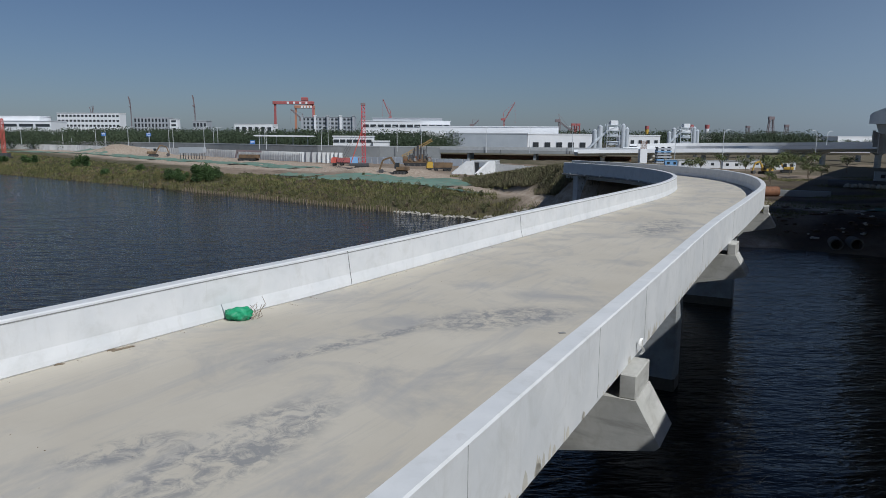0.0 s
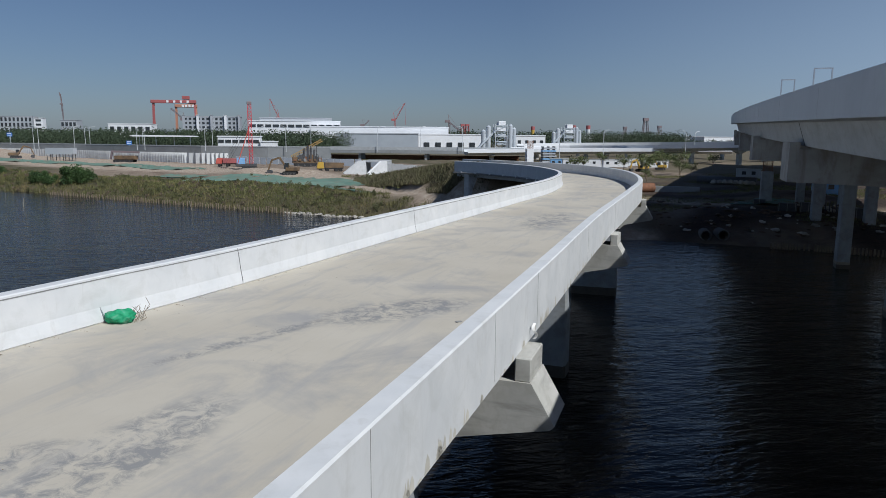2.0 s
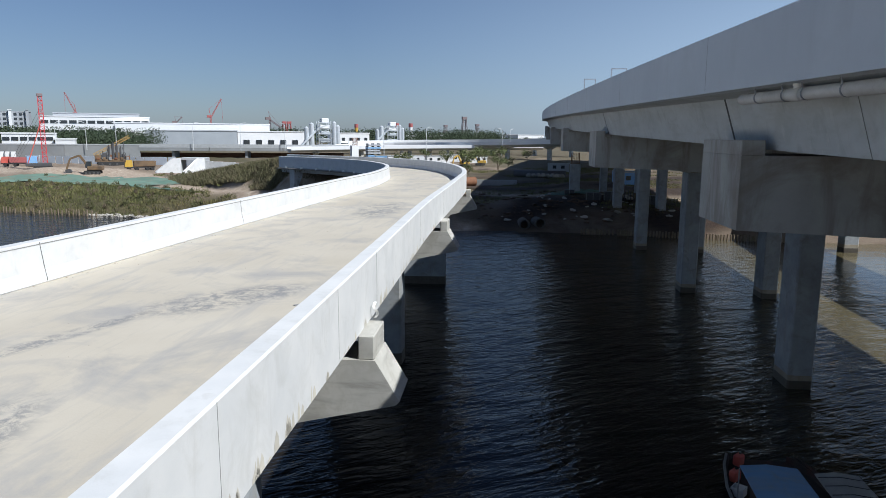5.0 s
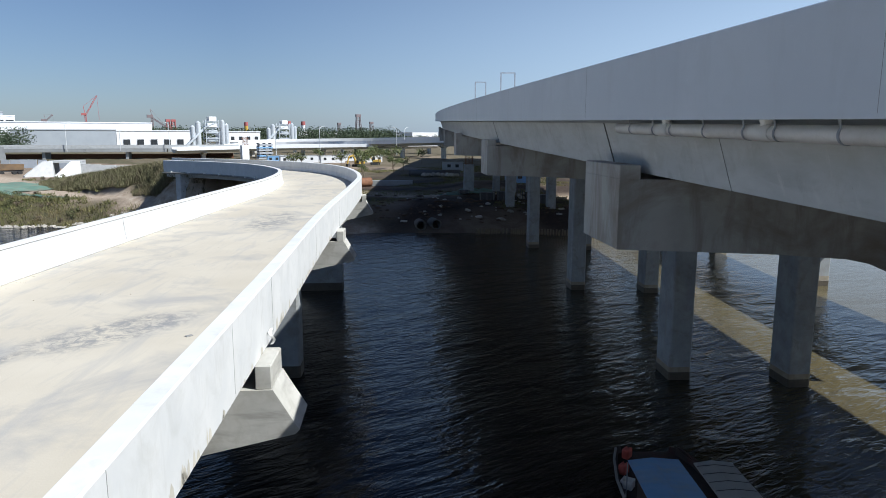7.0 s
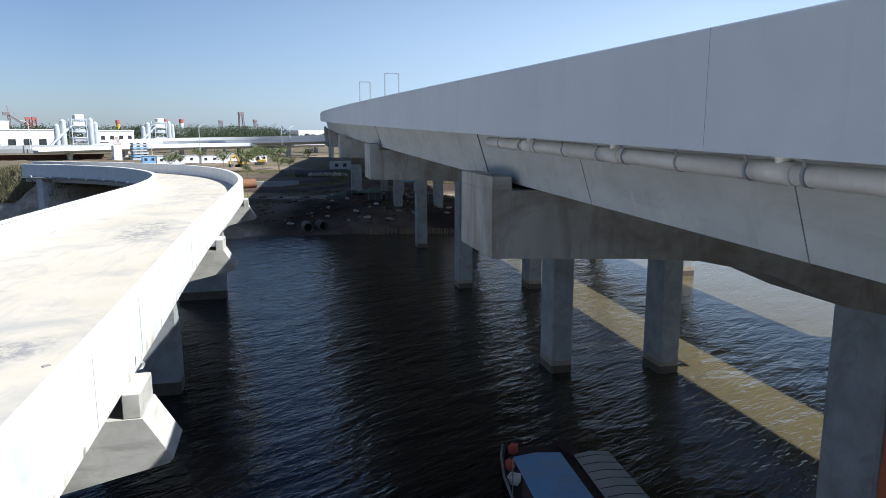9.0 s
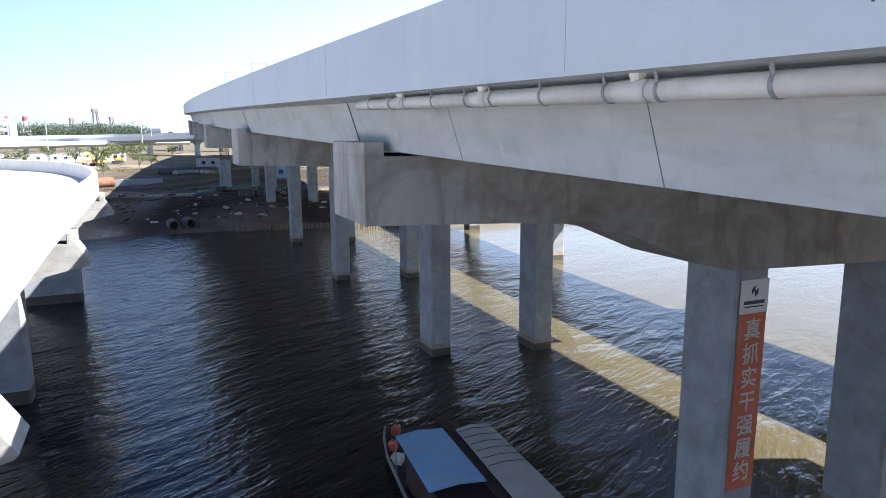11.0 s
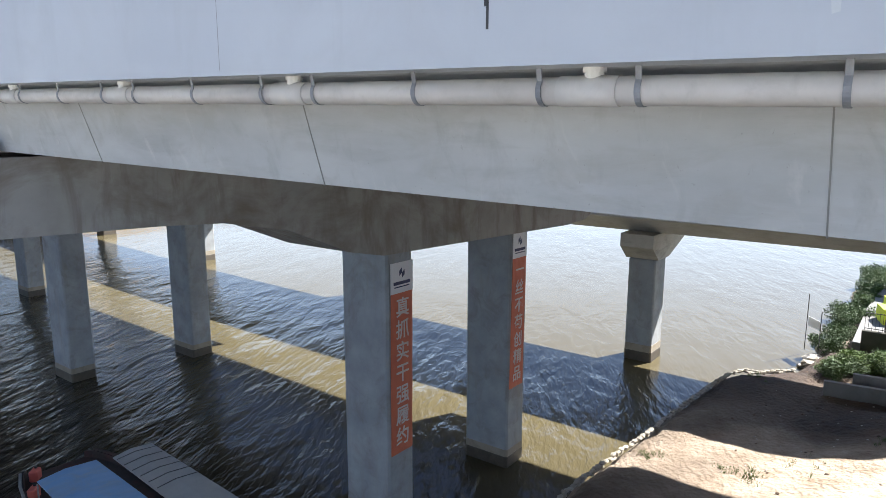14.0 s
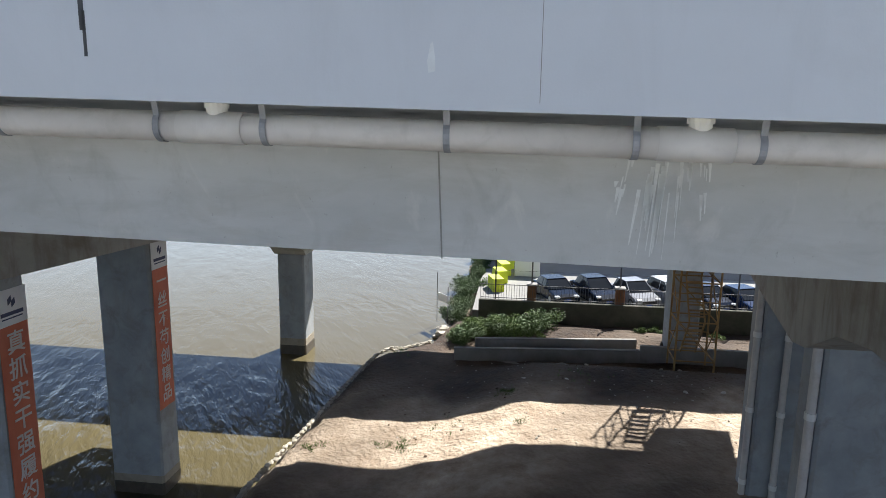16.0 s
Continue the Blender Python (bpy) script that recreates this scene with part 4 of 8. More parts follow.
for s in (-1, 1):
    bm = bmesh.new()
    pts = [(s * 2.03, -5, 0.58), (s * 2.08, 0, 0.53), (s * 1.88, 3, 0.53), (s * 1.58, 4.6, 0.55), (s * 1.28, 5.5, 0.57)]
    for a, b in zip(pts, pts[1:]):
        beam(bm, a, b, 0.09, 0.07)
    part("rubbing_strake", bm, M_HULL if s > 0 else M_GIRDER_DARK, boat, "worn edge of the gunwale")
bm = bmesh.new()
box(bm, (3.5, 6.0, 1.35), (0, -2.0, 0.95), bevel=0.03)
cabin = part("cabin", bm, M_HULL, boat, "dark red-brown cabin")
for x0, x1, y0, y1, z, mat, lab in ((-1.98, -0.06, -2.25, 1.85, 1.88, M_BLUE, "faded blue sheet roof"), (0.32, 1.78, -4.5, 1.75, 1.82, M_ROOFGREY, "grey ribbed sheet roof")):
    bm = bmesh.new()
    rows_ = []
    steps = 22
    for k in range(steps + 1):
        y = y0 + (y1 - y0) * k / steps
        wv = 0.008 * (k % 2) if mat is M_BLUE else 0.0
        rows_.append([Vector((x0 + 0.12 * (k / steps), y, z + wv)), Vector(((x0 + x1) / 2, y, z + 0.10 + wv)), Vector((x1, y, z + 0.02 + wv)), Vector((x1, y, z - 0.015 + wv)), Vector(((x0 + x1) / 2, y, z + 0.06 + wv)), Vector((x0 + 0.12 * (k / steps), y, z - 0.04 + wv))])
    sweep(bm, rows_)
    roof = part("roof_sheet", bm, mat, boat, lab)
    if mat is M_ROOFGREY:
        for k in range(6):
            bm = bmesh.new()
            y = y1 - 0.35 - k * 0.55
            beam(bm, (x0 + 0.1, y, z + 0.05), ((x0 + x1) / 2, y, z + 0.112), 0.02, 0.02)
            beam(bm, ((x0 + x1) / 2, y, z + 0.112), (x1, y, z + 0.032), 0.02, 0.02)
            part("roof_lap", bm, M_DARK_STEEL, roof)
bm = bmesh.new()
box(bm, (0.34, 5.6, 0.06), (0.13, -1.2, 1.72))
part("ridge_gutter", bm, M_HULL, boat, "dark red gutter between the roofs")
for x, y in ((-1.95, -2.9), (-1.95, -3.6), (-1.95, -4.4), (-1.9, 1.7)):
    bm = bmesh.new()
    rod(bm, (x, y, 0.4), (x, y, 1.85), 0.025, 6)
    part("post", bm, M_STEEL, boat)
bm = bmesh.new()
for a, b in (((-2.0, -2.6, 1.0), (-2.0, -4.6, 1.0)), ((-2.0, -2.6, 0.75), (-2.0, -4.6, 0.75)), ((-2.0, -2.6, 0.5), (-2.0, -2.6, 1.0)), ((-2.0, -4.6, 0.5), (-2.0, -4.6, 1.0))):
    rod(bm, a, b, 0.018, 6)
part("side_rail", bm, M_PIPE_NEW, boat, "pale metal side rail")
crate = tagged(empty("plastic_crate", (18.6, 15.55, 0.284), 0.4), "small pale plastic crate on the boat's deck", "crate")
bm = bmesh.new()
for dx, dy, sx, sy in ((0, 0.2, 0.42, 0.03), (0, -0.2, 0.42, 0.03), (0.2, 0, 0.03, 0.42), (-0.2, 0, 0.03, 0.42)):
    box(bm, (sx, sy, 0.3), (dx, dy, 0.15))
box(bm, (0.42, 0.42, 0.02), (0, 0, 0.012))
part("body", bm, M_PIPE_NEW, crate)
for x, y in ((20.35, 17.2), (19.25, 16.35)):
    ob = tagged(empty("fuel_can", (x, y, 0.284), 0.3), "dull red can on the boat's deck", "can")
    bm = bmesh.new()
    box(bm, (0.42, 0.3, 0.42), (0, 0, 0.21), bevel=0.05)
    part("body", bm, M_RED, ob)
    bm = bmesh.new()
    rod(bm, (0.1, 0, 0.41), (0.1, 0, 0.48), 0.05, 10)
    part("cap", bm, M_RUBBER, ob)

# ---- green net bundle and litter on the ramp deck ----
M_GREENNET = material("bright_green_net", [(0.01, 0.22, 0.09), (0.03, 0.36, 0.17)], 5.0, rough=0.7, bump=0.6, grain=40, stain=(0.25, 0.42, 0.33), stain_scale=4.0)
M_TWIG = material("dry_twigs", [(0.16, 0.12, 0.08), (0.26, 0.21, 0.15)], 6.0, rough=0.9, bump=0)
net = tagged(empty("net_bundle", (-4.86, 16.85, DECK_Z)), "crumpled bright green plastic net on the deck by the parapet", "net")
bm = bmesh.new()
made = bmesh.ops.create_icosphere(bm, subdivisions=4, radius=1.0)["verts"]
for v in made:
    p = v.co.copy()
    r = 1 + 0.28 * noise.noise(p * 1.7) + 0.16 * noise.noise(p * 4.3) + 0.07 * noise.noise(p * 9)
    v.co = Vector((p.x * 0.36 * r, p.y * 0.26 * r, max(0.0, 0.15 + p.z * 0.19 * r)))
part("net", bm, M_GREENNET, net, smooth=True)
for k, (x, y, hgt, lean) in enumerate(((-0.40, 0.05, 0.42, -0.10), (-0.33, 0.02, 0.30, 0.05))):
    bm = bmesh.new()
    sweep(bm, [[Vector((x + lean * t + math.cos(a) * 0.055 * (1 - t) * (1 + 0.5 * math.sin(7 * t + a)), y + math.sin(a) * 0.04 * (1 - 0.8 * t), hgt * t)) for a in (0, 1.6, 3.1, 4.7)] for t in (0, 0.25, 0.5, 0.75, 0.97)])
    part("loose_end", bm, M_TWIG if k else M_STEEL, net, "grey wisp of netting")
for k in range(9):
    ob = tagged(empty("dry_twig", (-4.55 + 0.06 * (k % 3), 16.95 + 0.05 * k - 0.2, DECK_Z + 0.012)), "thin dry twig lying against the parapet", "twig", "twigs by the net")
    bm = bmesh.new()
    rnd = random.Random(k)
    a = Vector((0, 0, 0))
    for j in range(3):
        b = a + Vector((rnd.uniform(-0.10, 0.14), rnd.uniform(-0.04, 0.10), rnd.uniform(0.05, 0.20)))
        rod(bm, a, b, 0.006, 5)
        a = b
    part("stem", bm, M_TWIG, ob)
for k, (x, y, ang, ln) in enumerate(((-6.75, 14.3, 0.9, 0.55), (-6.95, 14.2, 0.7, 0.25), (-2.85, 20.95, 0.3, 0.42), (-2.65, 21.1, 1.3, 0.3), (-7.6, 13.2, 0.6, 0.2))):
    ob = tagged(empty("wood_scrap", (x, y, DECK_Z), ang), "splintered scrap of wood on the deck", "scrap", "scraps on the deck")
    bm = bmesh.new()
    prism(bm, [(-ln / 2, 0.0), (-ln / 2 + 0.03, 0.03), (ln / 2 - 0.1, 0.035), (ln / 2, 0.005)], Matrix.Diagonal((1, 0.05, 1, 1)))
    part("splinter", bm, M_TWIG, ob)
for x, y in ((-7.28, 14.02), (-3.12, 20.72)):
    ob = tagged(empty("drain_outlet", (x, y, DECK_Z), radians(30)), "round drain hole at the foot of the parapet", "drain", "deck drains")
    bm = bmesh.new()
    rod(bm, (0, -0.10, 0.07), (0, 0.05, 0.07), 0.075, 14)
    part("pipe_end", bm, M_PIPE_NEW, ob, "white pipe end")
    bm = bmesh.new()
    rod(bm, (0, -0.104, 0.07), (0, -0.101, 0.07), 0.058, 14)
    part("opening", bm, M_RUBBER, ob)
ob = tagged(empty("rag", (3.42, 15.7, DECK_Z), 0.3), "small dark rag flat on the deck", "rag")
bm = bmesh.new()
box(bm, (0.17, 0.11, 0.02), (0, 0, 0.011), bevel=0.008)
part("cloth", bm, M_GIRDER_DARK, ob)
# wisp of torn sheeting caught between cap and parapet
i = nearest(RAMP_R, 16.2)
ob = tagged(empty("torn_sheet", RAMP_R[i] + right_ways[i] * 0.42 + Vector((0, 0, 8.14))), "torn strip of white plastic caught on the pier block", "plastic")
bm = bmesh.new()
rows_ = []
for k in range(8):
    z = k * 0.06
    rows_.append([Vector((0.06 * math.sin(k * 0.9) + e, 0.05 * math.cos(k * 0.7), z)) for e in (-0.035, 0.035)] + [Vector((0.06 * math.sin(k * 0.9) + e, 0.05 * math.cos(k * 0.7) + 0.012, z)) for e in (0.035, -0.035)])
sweep(bm, rows_)
part("strip", bm, M_PIPE_NEW, ob)
# pipe with brackets on the outer face of the far bend
bend_pipe = tagged(empty("bend_drain"), "grey drain pipe with white brackets on the ramp's outer face", "pipe")
idxs = [k for k in range(len(RAMP_L)) if 74 < RAMP_L[k].y < 99]
bm = bmesh.new()
sweep(bm, [[RAMP_L[a] - left_ways[a] * (0.46 + 0.1 * math.cos(k * math.pi / 5)) + Vector((0, 0, 8.0 + 0.1 * math.sin(k * math.pi / 5))) for k in range(10)] for a in idxs])
part("pipe", bm, M_GIRDER_DARK, bend_pipe)
for k in idxs[::4]:
    bm = bmesh.new()
    box(bm, (0.22, 0.28, 0.3), RAMP_L[k] - left_ways[k] * 0.44 + Vector((0, 0, 8.1)), turn=math.atan2(left_ways[k].y, left_ways[k].x))
    part("bracket", bm, M_PIPE_NEW, bend_pipe, "white pipe bracket")
# light frames on the viaduct
for h, n, w in ((92.0, 10.7, 1.4), (78.0, 12.6, 1.6)):
    ob = tagged(empty("sign_frame", main(h, n, 0.064), -math.atan2(HX, HY)), "white steel portal frame standing on the viaduct deck", "frame", "frames on the viaduct")
    top = 20.0 - soffit(h)
    for s in (-1, 1):
        bm = bmesh.new()
        beam(bm, (s * w / 2, 0, 0), (s * w / 2, 0, top), 0.13)
        part("post", bm, M_STEEL, ob)
    bm = bmesh.new()
    beam(bm, (-w / 2 - 0.06, 0, top), (w / 2 + 0.06, 0, top), 0.12)
    part("crossbar", bm, M_STEEL, ob)

# drip stains along the lower edge of the ramp's outer face
M_DRIP = material("cream_drip_stain", [(0.48, 0.455, 0.39), (0.58, 0.555, 0.49)], 5.0, rough=0.9, bump=0, random=0.15)
rnd = random.Random(55)
lo, hi = nearest(RAMP_R, 4.5), nearest(RAMP_R, 34.0)
for _ in range(110):
    i = int(lo + (hi - lo) * rnd.random() ** 1.6)
    way = Vector((-right_ways[i].y, right_ways[i].x, 0))
    c = RAMP_R[i] + right_ways[i] * 0.3035 + way * rnd.uniform(-0.5, 0.5)
    w, t_ = rnd.uniform(0.02, 0.13), rnd.uniform(0.05, 0.34)
    bm = bmesh.new()
    bm.faces.new([bm.verts.new(c + way * e + Vector((0, 0, DECK_Z + 0.03 + z))) for e, z in ((-w, -0.418), (w, -0.418), (w * 0.8, -0.41 + t_ * 0.6), (w * 0.1, -0.41 + t_), (-w * 0.7, -0.41 + t_ * 0.5))])
    part("drip_stain", bm, M_DRIP, ramp, "cream drip stain on the parapet's outer face")
# grit and crumbs of mortar along the foot of the parapet and over the deck
verts_, faces_ = [], []
rs_ = np.random.RandomState(61)
for _ in range(300):
    if rs_.rand() < 0.8:
        i = int(rs_.uniform(nearest(RAMP_L, 2), nearest(RAMP_L, 40)))
        p = RAMP_L[i] + left_ways[i] * (0.26 + abs(rs_.normal(0, 0.16))) + Vector((0, 0, DECK_Z))
    else:
        i = int(rs_.uniform(nearest(RAMP_L, 2), nearest(RAMP_L, 30)))
        p = RAMP_L[i] + left_ways[i] * rs_.uniform(0.4, 6.0) + Vector((0, 0, DECK_Z))
    s = rs_.uniform(0.006, 0.017)
    k = len(verts_)
    verts_ += [p + Vector((s * math.cos(a), s * 0.8 * math.sin(a), 0.001)) for a in (0.3, 1.9, 3.3, 4.8)] + [p + Vector((0, 0, s * 0.9))]
    faces_ += [(k, k + 1, k + 4), (k + 1, k + 2, k + 4), (k + 2, k + 3, k + 4), (k + 3, k, k + 4)]
me_ = bpy.data.meshes.new("deck_grit")
me_.from_pydata([tuple(v) for v in verts_], [], faces_)
me_.materials.append(M_TWIG)
tagged(new("deck_grit", me_), "brown grit and mortar crumbs scattered on the deck", "grit", kind="stuff")
# thin stakes standing in the river
for x, y, tall, lean in ((-56, 135, 1.6, 0.08), (-94, 172, 1.7, 0.0), (-98, 165, 1.6, 0.05), (-24.4, 125.6, 1.8, -0.25), (-86, 183, 1.3, 0.0), (-75, 172, 1.2, 0.04), (-66, 168, 1.0, 0.0)):
    ob = tagged(empty("mooring_stake", (x, y, 0)), "thin pale bamboo stake standing in the river", "stake", "stakes in the river")
    bm = bmesh.new()
    rod(bm, (-lean, 0, -1.5), (lean * 2, 0, tall), 0.05, 6, 0.035)
    part("pole", bm, M_TIDE, ob)

# ---- the bank under the viaduct ----
M_BAG = material("woven_sandbags", [(0.28, 0.25, 0.20), (0.40, 0.37, 0.31)], 2.0, rough=0.9, bump=0.4, grain=30, random=0.2)
M_STONE = material("pale_rubble", [(0.34, 0.31, 0.26), (0.50, 0.47, 0.42)], 3.0, rough=0.9, bump=0.5, grain=12, random=0.25)
M_CURB = material("low_wall_concrete", [(0.18, 0.175, 0.165), (0.27, 0.26, 0.25)], 0.6, rough=0.85, stain=(0.15, 0.14, 0.125), stain_scale=1.0)
M_PAVE = material("pale_pavement", [(0.16, 0.157, 0.152), (0.215, 0.21, 0.20)], 0.3, rough=0.85, stain=(0.17, 0.165, 0.155), stain_scale=0.4)
M_LIME = material("lime_yellow_plastic", [(0.55, 0.62, 0.02), (0.66, 0.72, 0.05)], 0.8, rough=0.5, bump=0)


def lump(seed, size, flat=0.6, rough=0.2, sub=2):
    """A rounded, uneven stone or bag resting on z = 0."""
    bm = bmesh.new()
    for v in bmesh.ops.create_icosphere(bm, subdivisions=sub, radius=1.0)["verts"]:
        p = v.co.copy()
        r = 1 + rough * noise.noise(p * 1.3 + Vector((seed, 0, 0))) * 2
        v.co = Vector((p.x * size[0] * r, p.y * size[1] * r, size[2] * (flat + p.z * r * (1 - flat) if p.z < 0 else flat + p.z * r)))
    return bm


def shared(name, bm, mat):
    mesh = bpy.data.meshes.new(name)
    bmesh.ops.recalc_face_normals(bm, faces=bm.faces)
    bm.to_mesh(mesh)
    bm.free()
    mesh.materials.append(mat)
    return mesh


bag_meshes = [shared("sandbag", lump(s, (0.17, 0.12, 0.075), 0.7, 0.10, 1), M_BAG) for s in range(4)]
edge = tagged(empty("sandbag_edge"), "row of pale woven sandbags along the water's edge", "sandbags")
rnd = random.Random(4)
line = spline([(20.5, -0.7), (22.6, -1.8), (27.1, -4.8), (34.5, -9.75), (35.2, -11.6), (35.7, -13.5)], 0.28)
for i, p in enumerate(line[:-1]):
    way = line[i + 1] - p
    side = Vector((way.y, -way.x, 0)).normalized()
    for row in range(2):
        q = Vector((p.x, p.y, 0)) + side * (0.10 + 0.06 * row + rnd.uniform(-0.05, 0.05))
        bag = new("sandbag", bag_meshes[rnd.randrange(4)])
        bag.parent = edge
        bag.location = (q.x, q.y, 0.46 + 0.12 * row + rnd.uniform(-0.03, 0.03))
        bag.rotation_euler = (rnd.uniform(-0.15, 0.15), rnd.uniform(-0.1, 0.1), math.atan2(way.y, way.x) + rnd.uniform(-0.25, 0.25))

# low walls
for a, b, top, w in (((3.2, 34.4), (-6.4, 35.6), 1.5, 0.24), ((-6.4, 35.6), (-34.0, 35.2), 1.75, 0.24), ((2.2, 35.7), (-6.4, 36.9), 1.65, 0.22)):
    pa, pb = at(*a), at(*b)
    ob = tagged(empty("low_wall", (pa + pb) / 2, math.atan2((pb - pa).y, (pb - pa).x)), "low grey concrete kerb wall on the earth bank", "wall", "low walls on the bank")
    bm = bmesh.new()
    box(bm, ((pb - pa).length, w, top + 0.4), (0, 0, top / 2 - 0.2), bevel=0.02)
    part("wall", bm, M_CURB, ob)

# parking level: paving, retaining wall, railing, posts
pave = tagged(empty("parking_paving", at(-14, 58)), "pale concrete parking area beyond the fence", "pavement", kind="structure")
bm = bmesh.new()
corners = [at(2.9, 41.9), at(3.0, 50), at(2.6, 60), at(0, 78), at(-70, 92), at(-60, 41.9)]
base = at(-14, 58)
vs = [bm.verts.new(Vector((c.x, c.y, 1.42)) - base) for c in corners]
vb = [bm.verts.new(Vector((c.x, c.y, 0.6)) - base) for c in corners]
bm.faces.new(vs)
for i in range(6):
    j = (i + 1) % 6
    bm.faces.new((vs[i], vs[j], vb[j], vb[i]))
part("slab", bm, M_PAVE, pave)
pa, pb = at(2.5, 41.7), at(-40, 41.7)
wall_turn = math.atan2((pb - pa).y, (pb - pa).x)
ob = tagged(empty("retaining_wall", (pa + pb) / 2, wall_turn), "retaining wall below the parking area, coloured dark for its shade", "wall")
bm = bmesh.new()
box(bm, ((pb - pa).length, 0.3, 2.6), (0, 0, 0.9), bevel=0.02)
# near-black base stands in for shade under the lower bridge; green for vines
part("wall", bm, material("shaded_wall", [(0.05, 0.05, 0.04), (0.10, 0.095, 0.075)], 1.0, rough=0.9, stain=(0.03, 0.045, 0.02), stain_scale=0.8), ob)
fence = tagged(empty("railing", at(2.4, 41.75, 2.2), wall_turn), "dark iron railing on top of the retaining wall", "railing")
length = 42.0
for z in (0.12, 0.95):
    bm = bmesh.new()
    beam(bm, (0, 0, z), (length, 0, z), 0.035)
    part("rail", bm, M_DARK_STEEL, fence)
bm = bmesh.new()
rod(bm, (0, 0, 0.0), (0, 0, 1.0), 0.010, 5)
picket = shared("picket", bm, M_DARK_STEEL)
for k in range(int(length / 0.16)):
    pk = new("picket", picket)
    pk.parent = fence
    pk.location = (0.16 * k, 0, 0)
bm = bmesh.new()
rod(bm, (0, 0, -0.05), (0, 0, 2.9), 0.05, 8)
mast = shared("post", bm, M_DARK_STEEL)
wires = tagged(empty("wire_posts", at(1.6, 42.2, 2.06)), "tall dark steel posts with thin wires along the parking edge", "posts")
post_h = (1.5, -0.75, -6.1, -13.0, -20.0)
for h in post_h:
    o = new("post", mast)
    o.parent = wires
    o.location = at(h, 42.2, 2.06) - at(1.6, 42.2, 2.06)
for z in (2.75, 1.9):
    bm = bmesh.new()
    for a, b in zip(post_h, post_h[1:]):
        rod(bm, at(a, 42.2, z) - at(1.6, 42.2), at(b, 42.2, z - 0.02) - at(1.6, 42.2), 0.008, 4)
    part("wire", bm, M_DARK_STEEL, wires)
for h in (-0.75, -6.1):
    ob = tagged(empty("brick_pillar", at(h, 42.15, 2.06), wall_turn), "squat red-brown pillar at the parking edge", "pillar", "pillars at the fence")
    bm = bmesh.new()
    box(bm, (0.55, 0.5, 1.05), (0, 0, 0.52), bevel=0.03)
    part("shaft", bm, M_RUST, ob)
    bm = bmesh.new()
    box(bm, (0.65, 0.6, 0.1), (0, 0, 1.10), bevel=0.02)
    part("coping", bm, M_CURB, ob)

# white canopy over the far side of the parking
canopy = tagged(empty("canopy", at(-20, 60, 1.42), wall_turn), "long white canopy roof on thin posts over the parking", "canopy")
bm = bmesh.new()
rows_ = []
for k in range(25):
    x = -22 + k * 2.2
    rows_.append([Vector((x, -5, 2.94)), Vector((x, -2.5, 3.26)), Vector((x, 0, 3.36)), Vector((x, 0, 3.30)), Vector((x, -2.5, 3.20)), Vector((x, -5, 2.88))])
sweep(bm, rows_)
part("roof", bm, M_WHITE, canopy, "bright white sheet roof")
for x in range(-22, 31, 4):
    bm = bmesh.new()
    rod(bm, (x, -2.5, 0), (x, -2.5, 3.22), 0.05, 8)
    part("post", bm, M_STEEL, canopy)

# lime barrier and shed at the parking's corner
for k in range(9):
    p = at(1.75 - 0.17 * k, 47.4 + 2.5 * k, 1.42)
    ob = tagged(empty("plastic_barrier", p, math.atan2(-0.469, 0.883) + 0.3), "lime yellow plastic barrier along the parking corner", "barrier", "lime barriers")
    bm = bmesh.new()
    prism(bm, [(-0.85, 0), (0.85, 0), (0.85, 0.25), (0.78, 0.9), (-0.78, 0.9), (-0.85, 0.25)], Matrix.Diagonal((1, 0.75, 1, 1)))
    part("body", bm, M_LIME, ob)
ob = tagged(empty("shed", at(-0.4, 52.5, 1.42), wall_turn), "small white box shed in the parking area", "shed")
bm = bmesh.new()
box(bm, (1.9, 1.6, 1.5), (0, 0, 0.75), bevel=0.03)
part("wall", bm, M_WHITE, ob)
bm = bmesh.new()
box(bm, (2.1, 1.8, 0.1), (0, 0, 1.55))
part("roof", bm, M_ROOFGREY, ob)


# ---- cars ----
def paint(name, colour, rough=0.14):
    mat = material(name, [tuple(c * 0.95 for c in colour), colour], 0.5, rough=rough, bump=0, spec=0.12)
    mat.node_tree.nodes["Principled BSDF"].inputs["Coat Weight"].default_value = 0.0
    return mat


M_CARGLASS = material("tinted_car_glass", [(0.012, 0.014, 0.016), (0.02, 0.022, 0.024)], 0.5, rough=0.08, bump=0, spec=0.25)
M_NAVY, M_SILVER, M_CARWHITE, M_TEAL = paint("navy_car_paint", (0.006, 0.011, 0.024)), paint("silver_car_paint", (0.22, 0.23, 0.25)), paint("white_car_paint", (0.42, 0.43, 0.44)), paint("dark_teal_car_paint", (0.008, 0.02, 0.06))
M_LAMP = material("clear_lamp", [(0.55, 0.57, 0.6), (0.7, 0.72, 0.75)], 5.0, rough=0.1, bump=0)
M_PLATE = material("plate_blue", [(0.03, 0.08, 0.35), (0.05, 0.1, 0.4)], 5.0, rough=0.4, bump=0)


